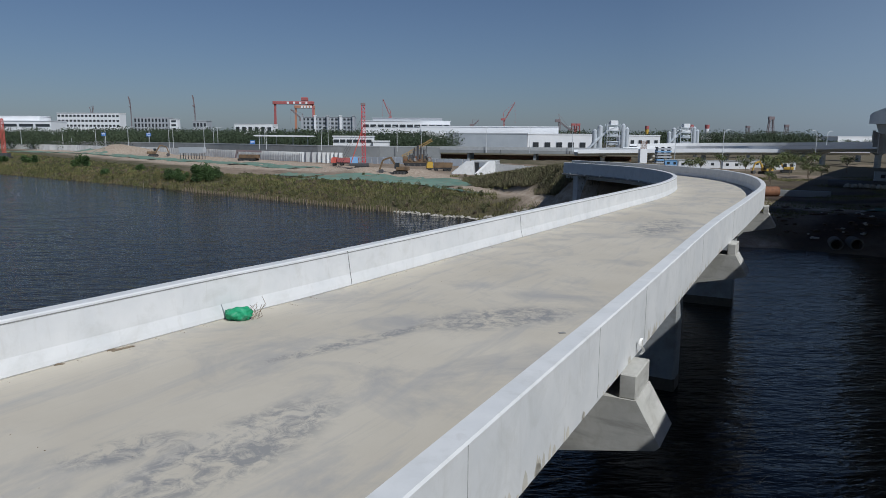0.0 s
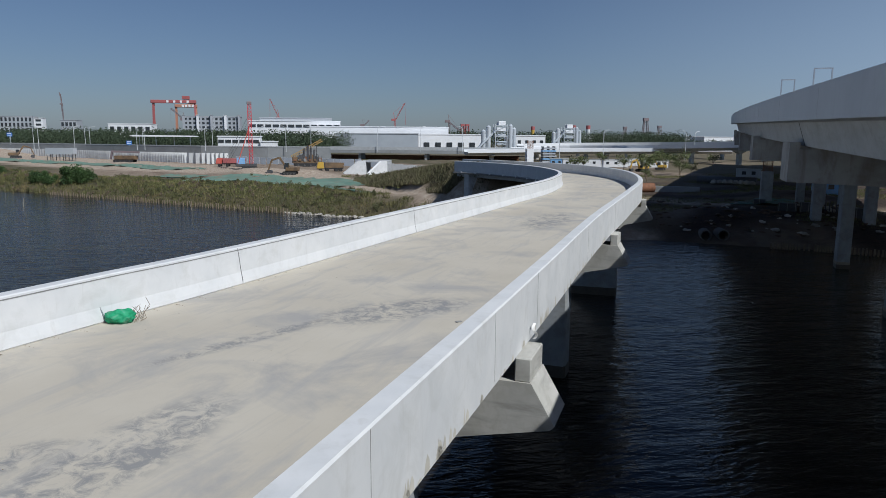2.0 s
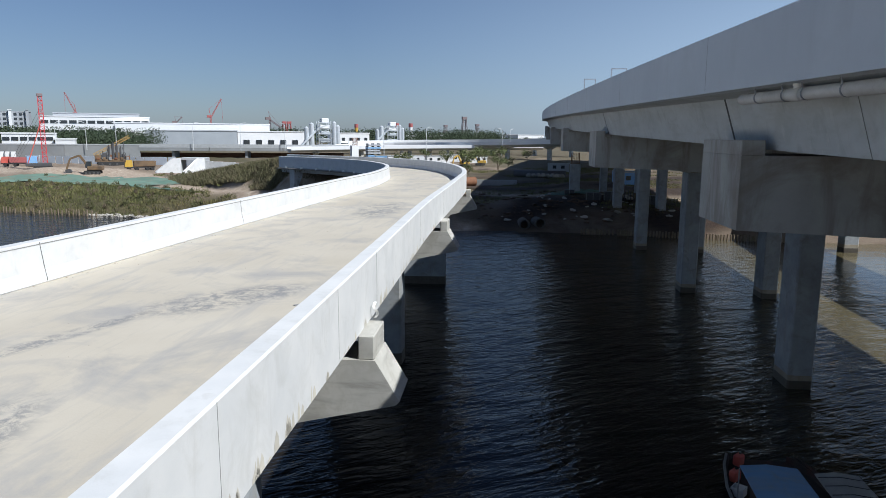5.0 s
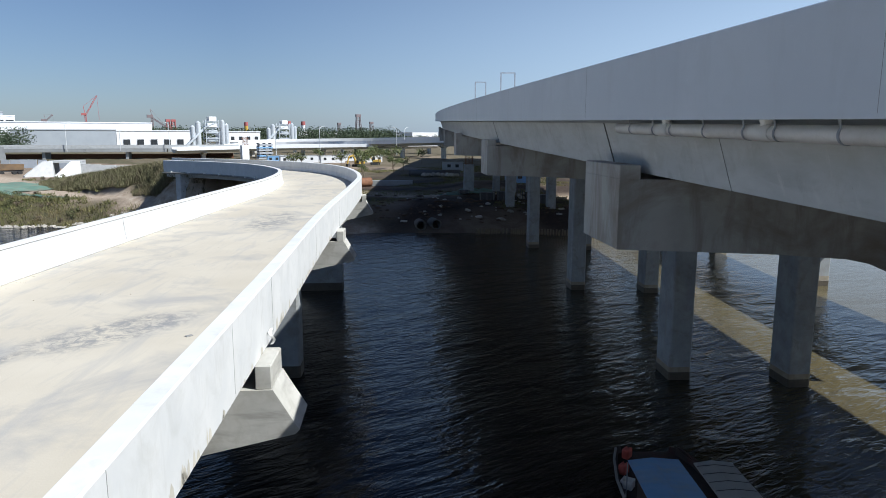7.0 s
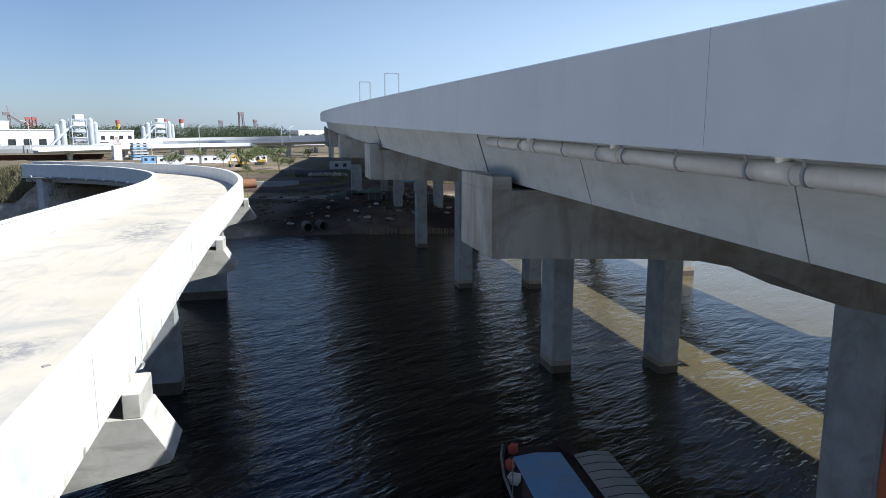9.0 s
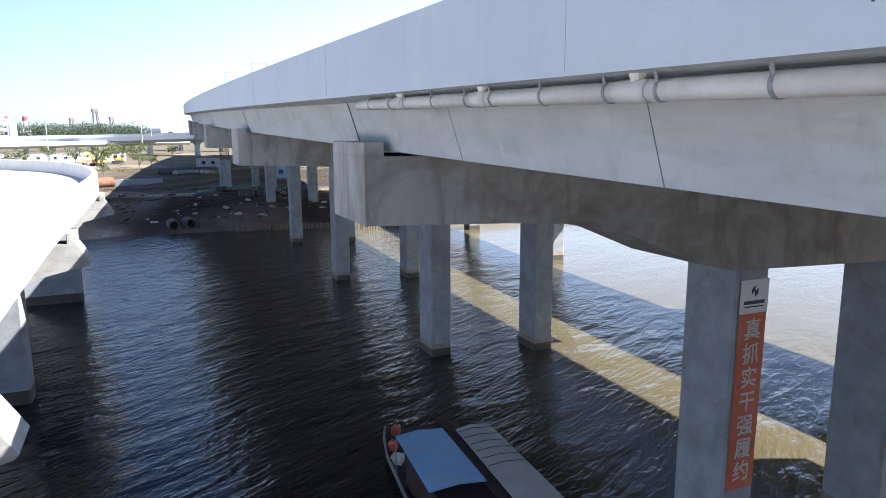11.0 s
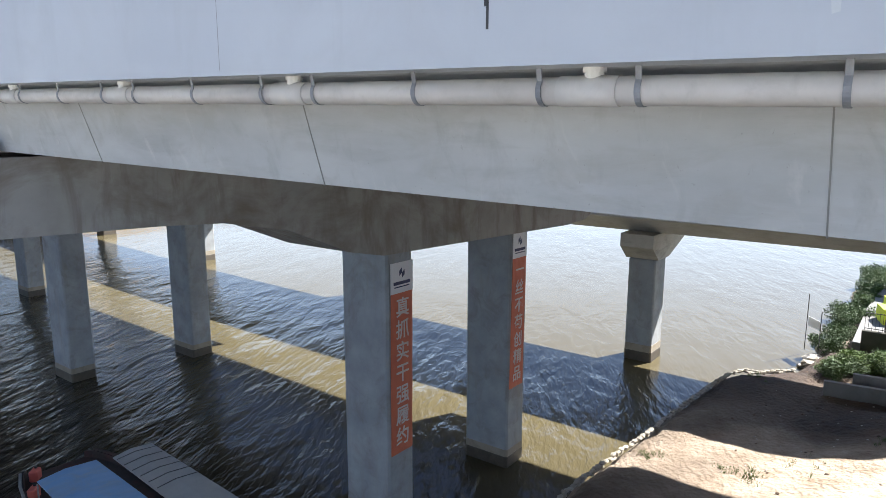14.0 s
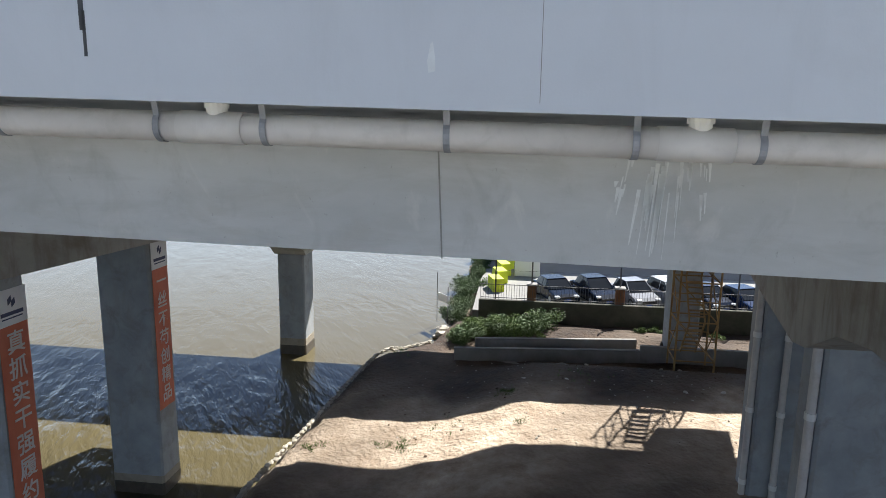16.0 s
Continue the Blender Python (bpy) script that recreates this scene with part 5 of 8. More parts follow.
def car(place, turn, mat, tall, long, label, category="car"):
    """A parked car, nose to +x."""
    ob = tagged(empty("parked_car", place, turn), label, category, "cars at the fence")
    L, Wd = long / 2, 0.9
    hood = 0.62 * tall
    bm = bmesh.new()
    profile = [(-L, 0.35), (-L + 0.02, hood * 0.95), (-L + 0.35, hood + 0.04), (L * 0.36, hood + 0.02), (L - 0.35, hood - 0.16), (L - 0.02, hood - 0.34), (L, 0.42), (L - 0.08, 0.22), (-L + 0.1, 0.22)]
    rows_ = []
    for y, inset in ((-Wd, 0.06), (-Wd + 0.10, 0.0), (Wd - 0.10, 0.0), (Wd, 0.06)):
        rows_.append([Vector((x * (1 - inset * 0.4), y, z - (inset * 0.5 if z > 0.6 else 0))) for x, z in profile])
    sweep(bm, rows_)
    part("body", bm, mat, ob)
    roof_back = -L + (0.25 if tall > 1.6 else 0.75)
    cab = [(roof_back, hood + 0.03), (roof_back + 0.22, tall - 0.06), (roof_back + 0.6, tall), (L * 0.02, tall - 0.01), (L * 0.12, tall - 0.06), (L * 0.46, hood + 0.02)]
    bm = bmesh.new()
    rows_ = []
    for y, k in ((-Wd + 0.06, 0.0), (-Wd + 0.20, 1.0), (Wd - 0.20, 1.0), (Wd - 0.06, 0.0)):
        rows_.append([Vector((x, y, z if z < hood + 0.1 else (z if k else hood + 0.06))) for x, z in cab])
    sweep(bm, rows_)
    cabin = part("cabin", bm, M_CARGLASS, ob, "dark glazed cabin")
    bm = bmesh.new()
    box(bm, (abs(roof_back) + L * 0.10 - 0.3, 1.42, 0.05), ((roof_back + 0.35 + L * 0.06) / 2, 0, tall - 0.005), bevel=0.02)
    part("roof_panel", bm, mat, cabin)
    for s in (-1, 1):
        for xa, xb in ((L * 0.46, L * 0.10), (-L * 0.12, -L * 0.14)):
            bm = bmesh.new()
            beam(bm, (xa, s * (Wd - 0.07), hood + 0.03), (xb, s * (Wd - 0.21), tall - 0.04), 0.05)
            part("pillar", bm, mat, cabin)
        bm = bmesh.new()
        box(bm, (0.34, 0.34, 0.14), (L - 0.17, s * 0.66, hood - 0.27), bevel=0.04)
        part("headlight", bm, M_LAMP, ob, "clear headlight")
        bm = bmesh.new()
        box(bm, (0.14, 0.22, 0.14), (L * 0.36, s * (Wd + 0.10), hood + 0.1), bevel=0.04)
        part("mirror", bm, mat, ob)
        for x in (L * 0.62, -L * 0.60):
            bm = bmesh.new()
            rod(bm, (x, s * (Wd - 0.2), 0.32), (x, s * (Wd + 0.012), 0.32), 0.32, 18)
            tyre = part("wheel", bm, M_RUBBER, ob, "black tyre")
            bm = bmesh.new()
            rod(bm, (x, s * (Wd - 0.05), 0.32), (x, s * (Wd + 0.02), 0.32), 0.20, 12)
            part("rim", bm, M_STEEL, tyre, "alloy rim")
    bm = bmesh.new()
    box(bm, (0.05, 1.0, 0.22), (L - 0.01, 0, 0.52), bevel=0.02)
    part("grille", bm, M_RUBBER, ob)
    bm = bmesh.new()
    box(bm, (0.03, 0.44, 0.13), (L + 0.015, 0, 0.40))
    part("number_plate", bm, M_PLATE, ob, "blue number plate with a plain bar")
    return ob


nose = wall_turn + radians(-68)
for (h, n), mat, tall, long, label in (((-2.3, 45.6), M_NAVY, 1.40, 4.1, "dark navy saloon car parked nose to the railing"),
                                       ((-4.9, 45.6), M_NAVY, 1.58, 4.1, "dark navy sport utility car parked nose to the railing"),
                                       ((-7.4, 45.4), M_SILVER, 1.51, 4.0, "silver estate car parked nose to the railing"),
                                       ((-9.8, 45.2), M_CARWHITE, 1.63, 4.2, "white people carrier parked nose to the railing"),
                                       ((-12.0, 45.4), M_NAVY, 1.38, 4.1, "dark car parked behind the scaffold tower"),
                                       ((-14.2, 45.0), M_TEAL, 1.40, 4.2, "dark teal saloon car parked nose to the railing")):
    car(at(h, n, 1.42), nose, mat, tall, long, label)
car(at(-1.0, 62, 1.42), nose + 0.5, M_CARWHITE, 1.5, 4.6, "white car parked far back on the paving")

# ---- scaffold stair tower beside the lower bridge's column ----
M_SCAFF = material("rusty_yellow_scaffold", [(0.22, 0.12, 0.05), (0.34, 0.22, 0.08)], 2.0, rough=0.8, bump=0)
tower = tagged(empty("scaffold_tower", at(-8.4, 33.3, 1.8), -math.atan2(HX, HY)), "rusty yellow scaffold stair tower beside a bridge column", "scaffold")
for x in (-0.8, 0.8):
    for y in (-0.9, 0.9):
        bm = bmesh.new()
        rod(bm, (x, y, -0.4), (x, y, 11.2), 0.05, 8)
        part("standard", bm, M_SCAFF, tower)
for k in range(6):
    z = 0.3 + 1.9 * k
    for nm, up, r in (("ledger", 0.0, 0.035), ("guard_rail", 1.0, 0.025)):
        bm = bmesh.new()
        for a, b in (((-0.8, -0.9), (0.8, -0.9)), ((0.8, -0.9), (0.8, 0.9)), ((0.8, 0.9), (-0.8, 0.9)), ((-0.8, 0.9), (-0.8, -0.9))):
            rod(bm, (*a, z + up), (*b, z + up), r, 6)
        part(nm, bm, M_SCAFF, tower)
    if k < 5:
        s = 1 if k % 2 else -1
        for y in (-0.9, 0.9):
            bm = bmesh.new()
            rod(bm, (-0.8 * s, y, z), (0.8 * s, y, z + 1.9), 0.025, 6)
            part("brace", bm, M_SCAFF, tower)
        for x in (-0.8, 0.8):
            bm = bmesh.new()
            rod(bm, (x, -0.9, z), (x, 0.9, z + 1.9), 0.025, 6)
            part("brace", bm, M_SCAFF, tower)
        flight = bmesh.new()
        for e in (-0.35, 0.35):
            beam(flight, (-0.7 * s, e, z), (0.7 * s, e, z + 1.9), 0.05, 0.14)
        stair = part("stair_flight", flight, M_SCAFF, tower)
        for j in range(1, 8):
            bm = bmesh.new()
            box(bm, (0.22, 0.7, 0.03), (-0.7 * s + 1.4 * s * j / 8, 0, z + 1.9 * j / 8))
            part("tread", bm, M_SCAFF, stair)

# ---- sign on the shore, stones, rubble ----
sign = tagged(empty("shore_sign", (39.6, -15.6, 0.6), 0.2), "small weathered notice board on two poles at the shore", "sign")
for x in (-0.55, 0.75):
    bm = bmesh.new()
    rod(bm, (x, 0, -0.4), (x, 0, 2.2 if x < 0 else 2.9), 0.025, 6)
    part("pole", bm, M_DARK_STEEL, sign)
bm = bmesh.new()
box(bm, (1.1, 0.03, 0.5), (0.1, -0.03, 1.35))
board = part("board", bm, M_WHITE, sign, "faded white board")
for z in (1.43, 1.28):
    bm = bmesh.new()
    box(bm, (0.85, 0.006, 0.07), (0.1, -0.05, z))
    part("text_bar", bm, M_RUST, board)
stone_meshes = [shared("stone", lump(20 + s, (1, 0.8, 0.6), 0.45, 0.3, 2), M_STONE) for s in range(5)]
rnd = random.Random(9)


def stones(name, label, spots, low, high, parent_label="stone"):
    for x, y in spots:
        s = rnd.uniform(low, high)
        o = tagged(new(name, stone_meshes[rnd.randrange(5)]), label, "stone", label)
        o.location = (x, y, ground_z(x, y) - 0.04 * s)
        o.scale = (s, s * rnd.uniform(0.7, 1.1), s * rnd.uniform(0.5, 0.9))
        o.rotation_euler = (0, 0, rnd.uniform(0, 6))


stones("boulder", "rounded pale boulder at the water's edge", [(37.6 + 0.5 * k + rnd.uniform(-0.2, 0.2), -14.6 - 0.32 * k + rnd.uniform(-0.3, 0.2)) for k in range(9)], 0.25, 0.6)
stones("rubble_stone", "piece of pale rubble on the bare earth", [tuple(at(rnd.uniform(-14, 5), rnd.uniform(24, 37)).xy) for _ in range(300)], 0.015, 0.055)
stones("rubble_block", "broken concrete lump on the bare earth", [tuple(at(rnd.uniform(-10, 2), rnd.uniform(27, 35)).xy) for _ in range(8)], 0.08, 0.15)
for h, n, ang in ((-2.5, 33.8, 0.2), (-8.5, 33.4, 1.0), (0.2, 34.4, 0.1)):
    p = at(h, n)
    ob = tagged(empty("concrete_slab", (p.x, p.y, ground_z(p.x, p.y) - 0.02), ang), "broken concrete slab lying on the earth", "slab", "slabs on the earth")
    bm = bmesh.new()
    prism(bm, [(-0.6, 0), (0.5, 0), (0.52, 0.06), (-0.5, 0.08)], Matrix.Diagonal((1, 0.55, 1, 1)))
    part("slab", bm, M_CURB, ob)

# clods of dug earth, and a dug heap round the lower bridge's column
M_CLOD = material("dark_earth_clod", [(0.07, 0.045, 0.03), (0.13, 0.085, 0.055)], 2.0, rough=0.95, bump=0.6, grain=14, random=0.3)
clod_meshes = [shared("clod", lump(70 + k, (1, 0.85, 0.5), 0.4, 0.35, 1), M_CLOD) for k in range(4)]
clods = tagged(empty("earth_clods"), "loose clods of dug red-brown earth on the bank", "earth")
for _ in range(260):
    h, n = rnd.uniform(-15, 6), rnd.choice((rnd.uniform(23, 36), rnd.uniform(30, 41)))
    p = at(h, n)
    d_ = ground_z(p.x, p.y)
    if d_ < 0.5:
        continue
    o = new("clod", clod_meshes[rnd.randrange(4)])
    o.parent = clods
    s = rnd.uniform(0.02, 0.09)
    o.location, o.scale, o.rotation_euler = (p.x, p.y, d_ - 0.02), (s, s * rnd.uniform(0.7, 1.2), s), (0, 0, rnd.uniform(0, 6))

# ---- construction site and skyline to the north ----
def out(s, y):
    """The place y metres ahead on a bearing whose slope is s."""
    return 0.44 + s * y, y


def on_ground(s, y):
    x, yy = out(s, y)
    return Vector((x, yy, ground_z(x, yy)))


M_HOARD = material("white_hoarding", [(0.62, 0.63, 0.62), (0.72, 0.73, 0.72)], 0.15, rough=0.7, stain=(0.36, 0.35, 0.33), stain_scale=0.3, bump=0, random=0.08)
M_ROADWALL = material("grey_road_wall", [(0.27, 0.28, 0.28), (0.34, 0.35, 0.35)], 0.1, rough=0.85, bump=0, stain=(0.22, 0.22, 0.21), stain_scale=0.15)
M_FARWHITE = material("white_rendered_wall", [(0.72, 0.73, 0.74), (0.80, 0.81, 0.82)], 0.05, rough=0.8, bump=0)
M_FARGREY = material("grey_rendered_wall", [(0.34, 0.36, 0.39), (0.42, 0.44, 0.46)], 0.05, rough=0.8, bump=0)
M_CRANE = material("faded_crane_red", [(0.33, 0.085, 0.085), (0.40, 0.125, 0.12)], 0.05, rough=0.7, bump=0)
M_CRANE_DARK = material("dark_crane_steel", [(0.16, 0.13, 0.14), (0.24, 0.19, 0.19)], 0.05, rough=0.7, bump=0)
M_BRONZE = material("muddy_machine_paint", [(0.09, 0.065, 0.045), (0.22, 0.14, 0.07)], 0.6, rough=0.8, bump=0)
M_SILO = material("galvanised_silo", [(0.50, 0.54, 0.57), (0.62, 0.65, 0.68)], 0.2, rough=0.45, metal=0.3, bump=0)

# wall of the raised road behind the site
road = tagged(empty("raised_road_wall"), "long grey retaining wall of a raised road behind the site", "wall", kind="structure")
road_line = [Vector((*out(s, y), 0)) for s, y in ((-0.86, 650), (-0.66, 565), (-0.48, 485), (-0.33, 420), (-0.18, 358), (-0.09, 342), (-0.002, 334))]
for a, b in zip(road_line, road_line[1:]):
    bm = bmesh.new()
    way = b - a
    box(bm, (way.length, 0.6, 6.6), ((a + b) / 2) + Vector((0, 0, 4.6)), turn=math.atan2(way.y, way.x))
    part("wall_panel", bm, M_ROADWALL, road)
    bm = bmesh.new()
    box(bm, (way.length, 0.8, 0.5), ((a + b) / 2) + Vector((0, 0, 8.1)), turn=math.atan2(way.y, way.x))
    part("coping", bm, M_GIRDER, road, "paler coping")
# its bridge over the cutting
span = tagged(empty("road_bridge"), "low concrete road bridge with a pale parapet beyond the ramp", "bridge", kind="structure")
span_line = [Vector((*out(s, y), 0)) for s, y in ((-0.003, 334), (0.09, 322), (0.19, 312), (0.285, 306))]
for a, b in zip(span_line, span_line[1:]):
    way = b - a
    t = math.atan2(way.y, way.x)
    for nm, sz, z, mat in (("parapet", (way.length, 0.4, 1.5), 7.75, M_GIRDER), ("girder", (way.length, 8.0, 1.5), 6.2, M_ROADWALL)):
        bm = bmesh.new()
        box(bm, sz, (a + b) / 2 + Vector((0, 4.0 if nm == "girder" else 0, z)), turn=t)
        part(nm, bm, mat, span)
    bm = bmesh.new()
    box(bm, (1.2, 6.5, 5.0), a.lerp(b, 0.5) + Vector((0, 4.4, 3.0)), turn=t)
    part("pier_wall", bm, M_ROADWALL, span)
    bm = bmesh.new()
    box(bm, (way.length, 1.0, 2.6), (a + b) / 2 + Vector((0, 9.5, 3.2)), turn=t)
    part("back_wall", bm, M_RUST, span, "rust-brown earth support behind")

# pleated white hoarding along the site
hoard = tagged(empty("hoarding"), "tall pleated white sheet hoarding along the site", "hoarding")
hl = [Vector((*out(s, y), 0)) for s, y in ((-0.70, 560), (-0.53, 455), (-0.40, 385), (-0.30, 328), (-0.20, 284), (-0.145, 274))]
fine = spline(hl, 4.2)
for k in range(len(fine) - 1):
    a, b = fine[k], fine[k + 1]
    way = (b - a)
    nrm = Vector((way.y, -way.x, 0)).normalized()
    far = min(1.0, max(0.0, (a.x + 110) / 60))
    top = 6.6 - 0.4 * (1 - far)
    bm = bmesh.new()
    ribs = 4
    row = []
    for j in range(ribs + 1):
        p = a.lerp(b, j / ribs)
        row.append(p + nrm * (0.9 * (j % 2) * (0.35 + 0.65 * far)))
    sweep(bm, [[p + Vector((0, 0, 1.6)) for p in row] + [p - nrm * 0.15 + Vector((0, 0, 1.6)) for p in row[::-1]], [p + Vector((0, 0, top)) for p in row] + [p - nrm * 0.15 + Vector((0, 0, top)) for p in row[::-1]]])
    part("panel", bm, M_HOARD, hoard)
low = tagged(empty("site_fence"), "low pale blue-white panel fence behind the machines", "fence")
fl = spline([Vector((*out(s, y), 0)) for s, y in ((-0.135, 282), (-0.05, 262), (0.03, 246), (0.085, 236))], 3.0)
bm = bmesh.new()
box(bm, (2.9, 0.12, 2.6), (0, 0, 1.3), bevel=0.02)
fp = shared("fence_panel", bm, material("pale_blue_panel", [(0.48, 0.54, 0.60), (0.58, 0.62, 0.66)], 0.4, rough=0.6, bump=0, random=0.12))
for a, b in zip(fl, fl[1:]):
    o = new("fence_panel", fp)
    o.parent = low
    o.location = (*((a + b) / 2).xy, ground_z(*((a + b) / 2).xy))
    o.rotation_euler = (0, 0, math.atan2((b - a).y, (b - a).x))

# culvert portal through the causeway's end
culvert = tagged(empty("culvert", (*out(0.0625, 196), 2.3), -0.25), "pale concrete box culvert with splayed wing walls", "culvert")
bm = bmesh.new()
for x in (-3.1, 3.1):
    box(bm, (0.5, 7, 3.9), (x, 3.0, 1.9))
box(bm, (6.7, 7, 0.5), (0, 3.0, 3.9))
part("box", bm, M_GIRDER, culvert)
for s in (-1, 1):
    bm = bmesh.new()
    a, b = Vector((s * 3.1, -0.55, 0)), Vector(((-9.0, -2.6, 0) if s < 0 else (-1.2, -7.6, 0)))
    prism(bm, [(0, -0.5), (0, 4.1), (0.3, 4.1), (1, 0.6), (1, -0.5)], Matrix.Translation(a) @ Matrix(((b.x - a.x, 0.5 * s, 0, 0), (b.y - a.y, 0.4, 0, 0), (0, 0, 1, 0), (0, 0, 0, 1))))
    part("wing_wall", bm, M_PARAPET, culvert, "white sloping wing wall")
# pale retaining wall beside the culvert
down = tagged(empty("retaining_wall"), "pale concrete retaining wall behind the brush slope", "wall", kind="structure")
line_ = spline([Vector((15.4, 195.5, 0)), Vector((20, 192, 0)), Vector((27, 188.5, 0)), Vector((36, 186, 0))], 4.0)
for a, b in zip(line_, line_[1:]):
    bm = bmesh.new()
    box(bm, ((b - a).length + 0.02, 0.4, 4.8), ((a + b) / 2) + Vector((0, 0, 3.2 - 0.08 * (195 - a.y))), turn=math.atan2((b - a).y, (b - a).x))
    part("wall_panel", bm, M_PARAPET, down)


# ---- machines ----
def tracks(ob, long, wide, tall):
    for s in (-1, 1):
        bm = bmesh.new()
        prism(bm, [(-long / 2, tall * 0.5), (-long / 2 + tall * 0.3, 0), (long / 2 - tall * 0.3, 0), (long / 2, tall * 0.5), (long / 2 - tall * 0.3, tall), (-long / 2 + tall * 0.3, tall)],
              Matrix.Translation((0, s * wide / 2, 0)) @ Matrix.Diagonal((1, 0.6, 1, 1)))
        tr = part("track", bm, M_RUBBER, ob, "dark crawler track")
        for k in range(4):
            bm = bmesh.new()
            x = -long / 2 + long * (k + 0.7) / 4.4
            rod(bm, (x, s * wide / 2 - 0.34, tall * 0.4), (x, s * wide / 2 + 0.34, tall * 0.4), tall * 0.28, 10)
            part("roller", bm, M_DARK_STEEL, tr)


def excavator(place, turn, size, mat, label):
    ob = tagged(empty("excavator", place, turn), label, "excavator", "excavators on the site")
    k = size
    tracks(ob, 3.6 * k, 2.4 * k, 0.9 * k)
    bm = bmesh.new()
    box(bm, (3.2 * k, 2.5 * k, 1.0 * k), (-0.6 * k, 0, 1.5 * k), bevel=0.15 * k)
    part("house", bm, mat, ob)
    bm = bmesh.new()
    prism(bm, [(-0.3, 0), (-0.3, 1.5), (0.6, 1.5), (0.95, 0.6), (0.9, 0)], Matrix.Translation((0.4 * k, 0.75 * k, 1.5 * k)) @ Matrix.Diagonal((k, 0.9 * k, k, 1)))
    part("cab", bm, M_GLASS, ob, "dark glazed cab")
    joints = [(0.9, 1.7), (2.6, 4.3), (4.6, 3.6), (5.5, 1.2)]
    for nm, a, b, w in (("boom", joints[0], joints[1], 0.5), ("boom", joints[1], joints[2], 0.45), ("stick", joints[2], joints[3], 0.35)):
        bm = bmesh.new()
        beam(bm, (a[0] * k, -0.2 * k, a[1] * k), (b[0] * k, -0.2 * k, b[1] * k), w * k)
        part(nm, bm, mat, ob)
    bm = bmesh.new()
    prism(bm, [(-0.5, 0.5), (0.5, 0.4), (0.35, -0.5), (-0.4, -0.6), (-0.8, -0.1)], Matrix.Translation((5.2 * k, -0.2 * k, 0.75 * k)) @ Matrix.Diagonal((k, 1.1 * k, k, 1)))
    part("bucket", bm, M_DARK_STEEL, ob)
    return ob


excavator(on_ground(-0.0605, 193), radians(172), 1.1, M_BRONZE, "mud-stained orange excavator with its arm bent down")
excavator(on_ground(-0.42, 345), radians(20), 1.35, M_BRONZE, "brown excavator by the spoil heap")


def lattice(bm, a, b, w, bays, thick):
    """A square lattice mast from a to b."""
    a, b = Vector(a), Vector(b)
    q = (b - a).to_track_quat("Z", "Y")
    length = (b - a).length
    pts = [[a + q @ Vector((x * w / 2, y * w / 2, length * k / bays)) for x, y in ((-1, -1), (1, -1), (1, 1), (-1, 1))] for k in range(bays + 1)]
    for i in range(4):
        beam(bm, pts[0][i], pts[-1][i], thick)
    for k in range(bays):
        for i in range(4):
            beam(bm, pts[k][i], pts[k + 1][(i + 1) % 4], thick * 0.6)
            beam(bm, pts[k][i], pts[k][(i + 1) % 4], thick * 0.6)


rig = tagged(empty("piling_rig", on_ground(-0.1165, 226), 0.1), "piling rig with a tall red lattice mast", "piling rig")
tracks(rig, 5.0, 3.6, 1.0)
bm = bmesh.new()
box(bm, (6.5, 3.2, 0.9), (-1.0, 0, 1.4), bevel=0.1)
part("platform", bm, M_DARK_STEEL, rig)
bm = bmesh.new()
box(bm, (2.6, 2.4, 2.0), (-2.6, 0, 2.7), bevel=0.1)
part("engine_house", bm, M_BLUE, rig, "blue engine house")
bm = bmesh.new()
lattice(bm, (0.6, 0, 1.2), (0.6, 0, 20.6), 1.1, 16, 0.16)
part("mast", bm, material("rig_red", [(0.50, 0.03, 0.04), (0.58, 0.05, 0.06)], 0.4, rough=0.5, bump=0), rig, "red lattice mast")
bm = bmesh.new()
box(bm, (1.5, 1.3, 0.9), (0.6, 0, 20.9), bevel=0.1)
part("mast_head", bm, M_CRANE_DARK, rig)
for y in (-1.4, 1.4):
    bm = bmesh.new()
    rod(bm, (-3.6, y, 1.8), (0.4, y * 0.2, 13.5), 0.13, 6)
    part("stay", bm, M_RED, rig)
for k in range(3):
    bm = bmesh.new()
    rod(bm, (-7.5 - k * 0.7, 0.6 * k, 0.2), (0.3, 0, 13.8 + k * 1.6), 0.035, 4)
    part("cable", bm, M_DARK_STEEL, rig)
mast2 = tagged(empty("piling_rig", on_ground(-0.637, 300), 0.1), "second piling rig with a red mast near the river", "piling rig")
bm = bmesh.new()
lattice(bm, (0, 0, 1.0), (0, 0, 17.5), 1.1, 14, 0.18)
part("mast", bm, M_RED, mast2)
tracks(mast2, 5.0, 3.6, 1.1)
bm = bmesh.new()
box(bm, (6, 3.2, 2.2), (-1, 0, 1.6), bevel=0.1)
part("platform", bm, M_DARK_STEEL, mast2)

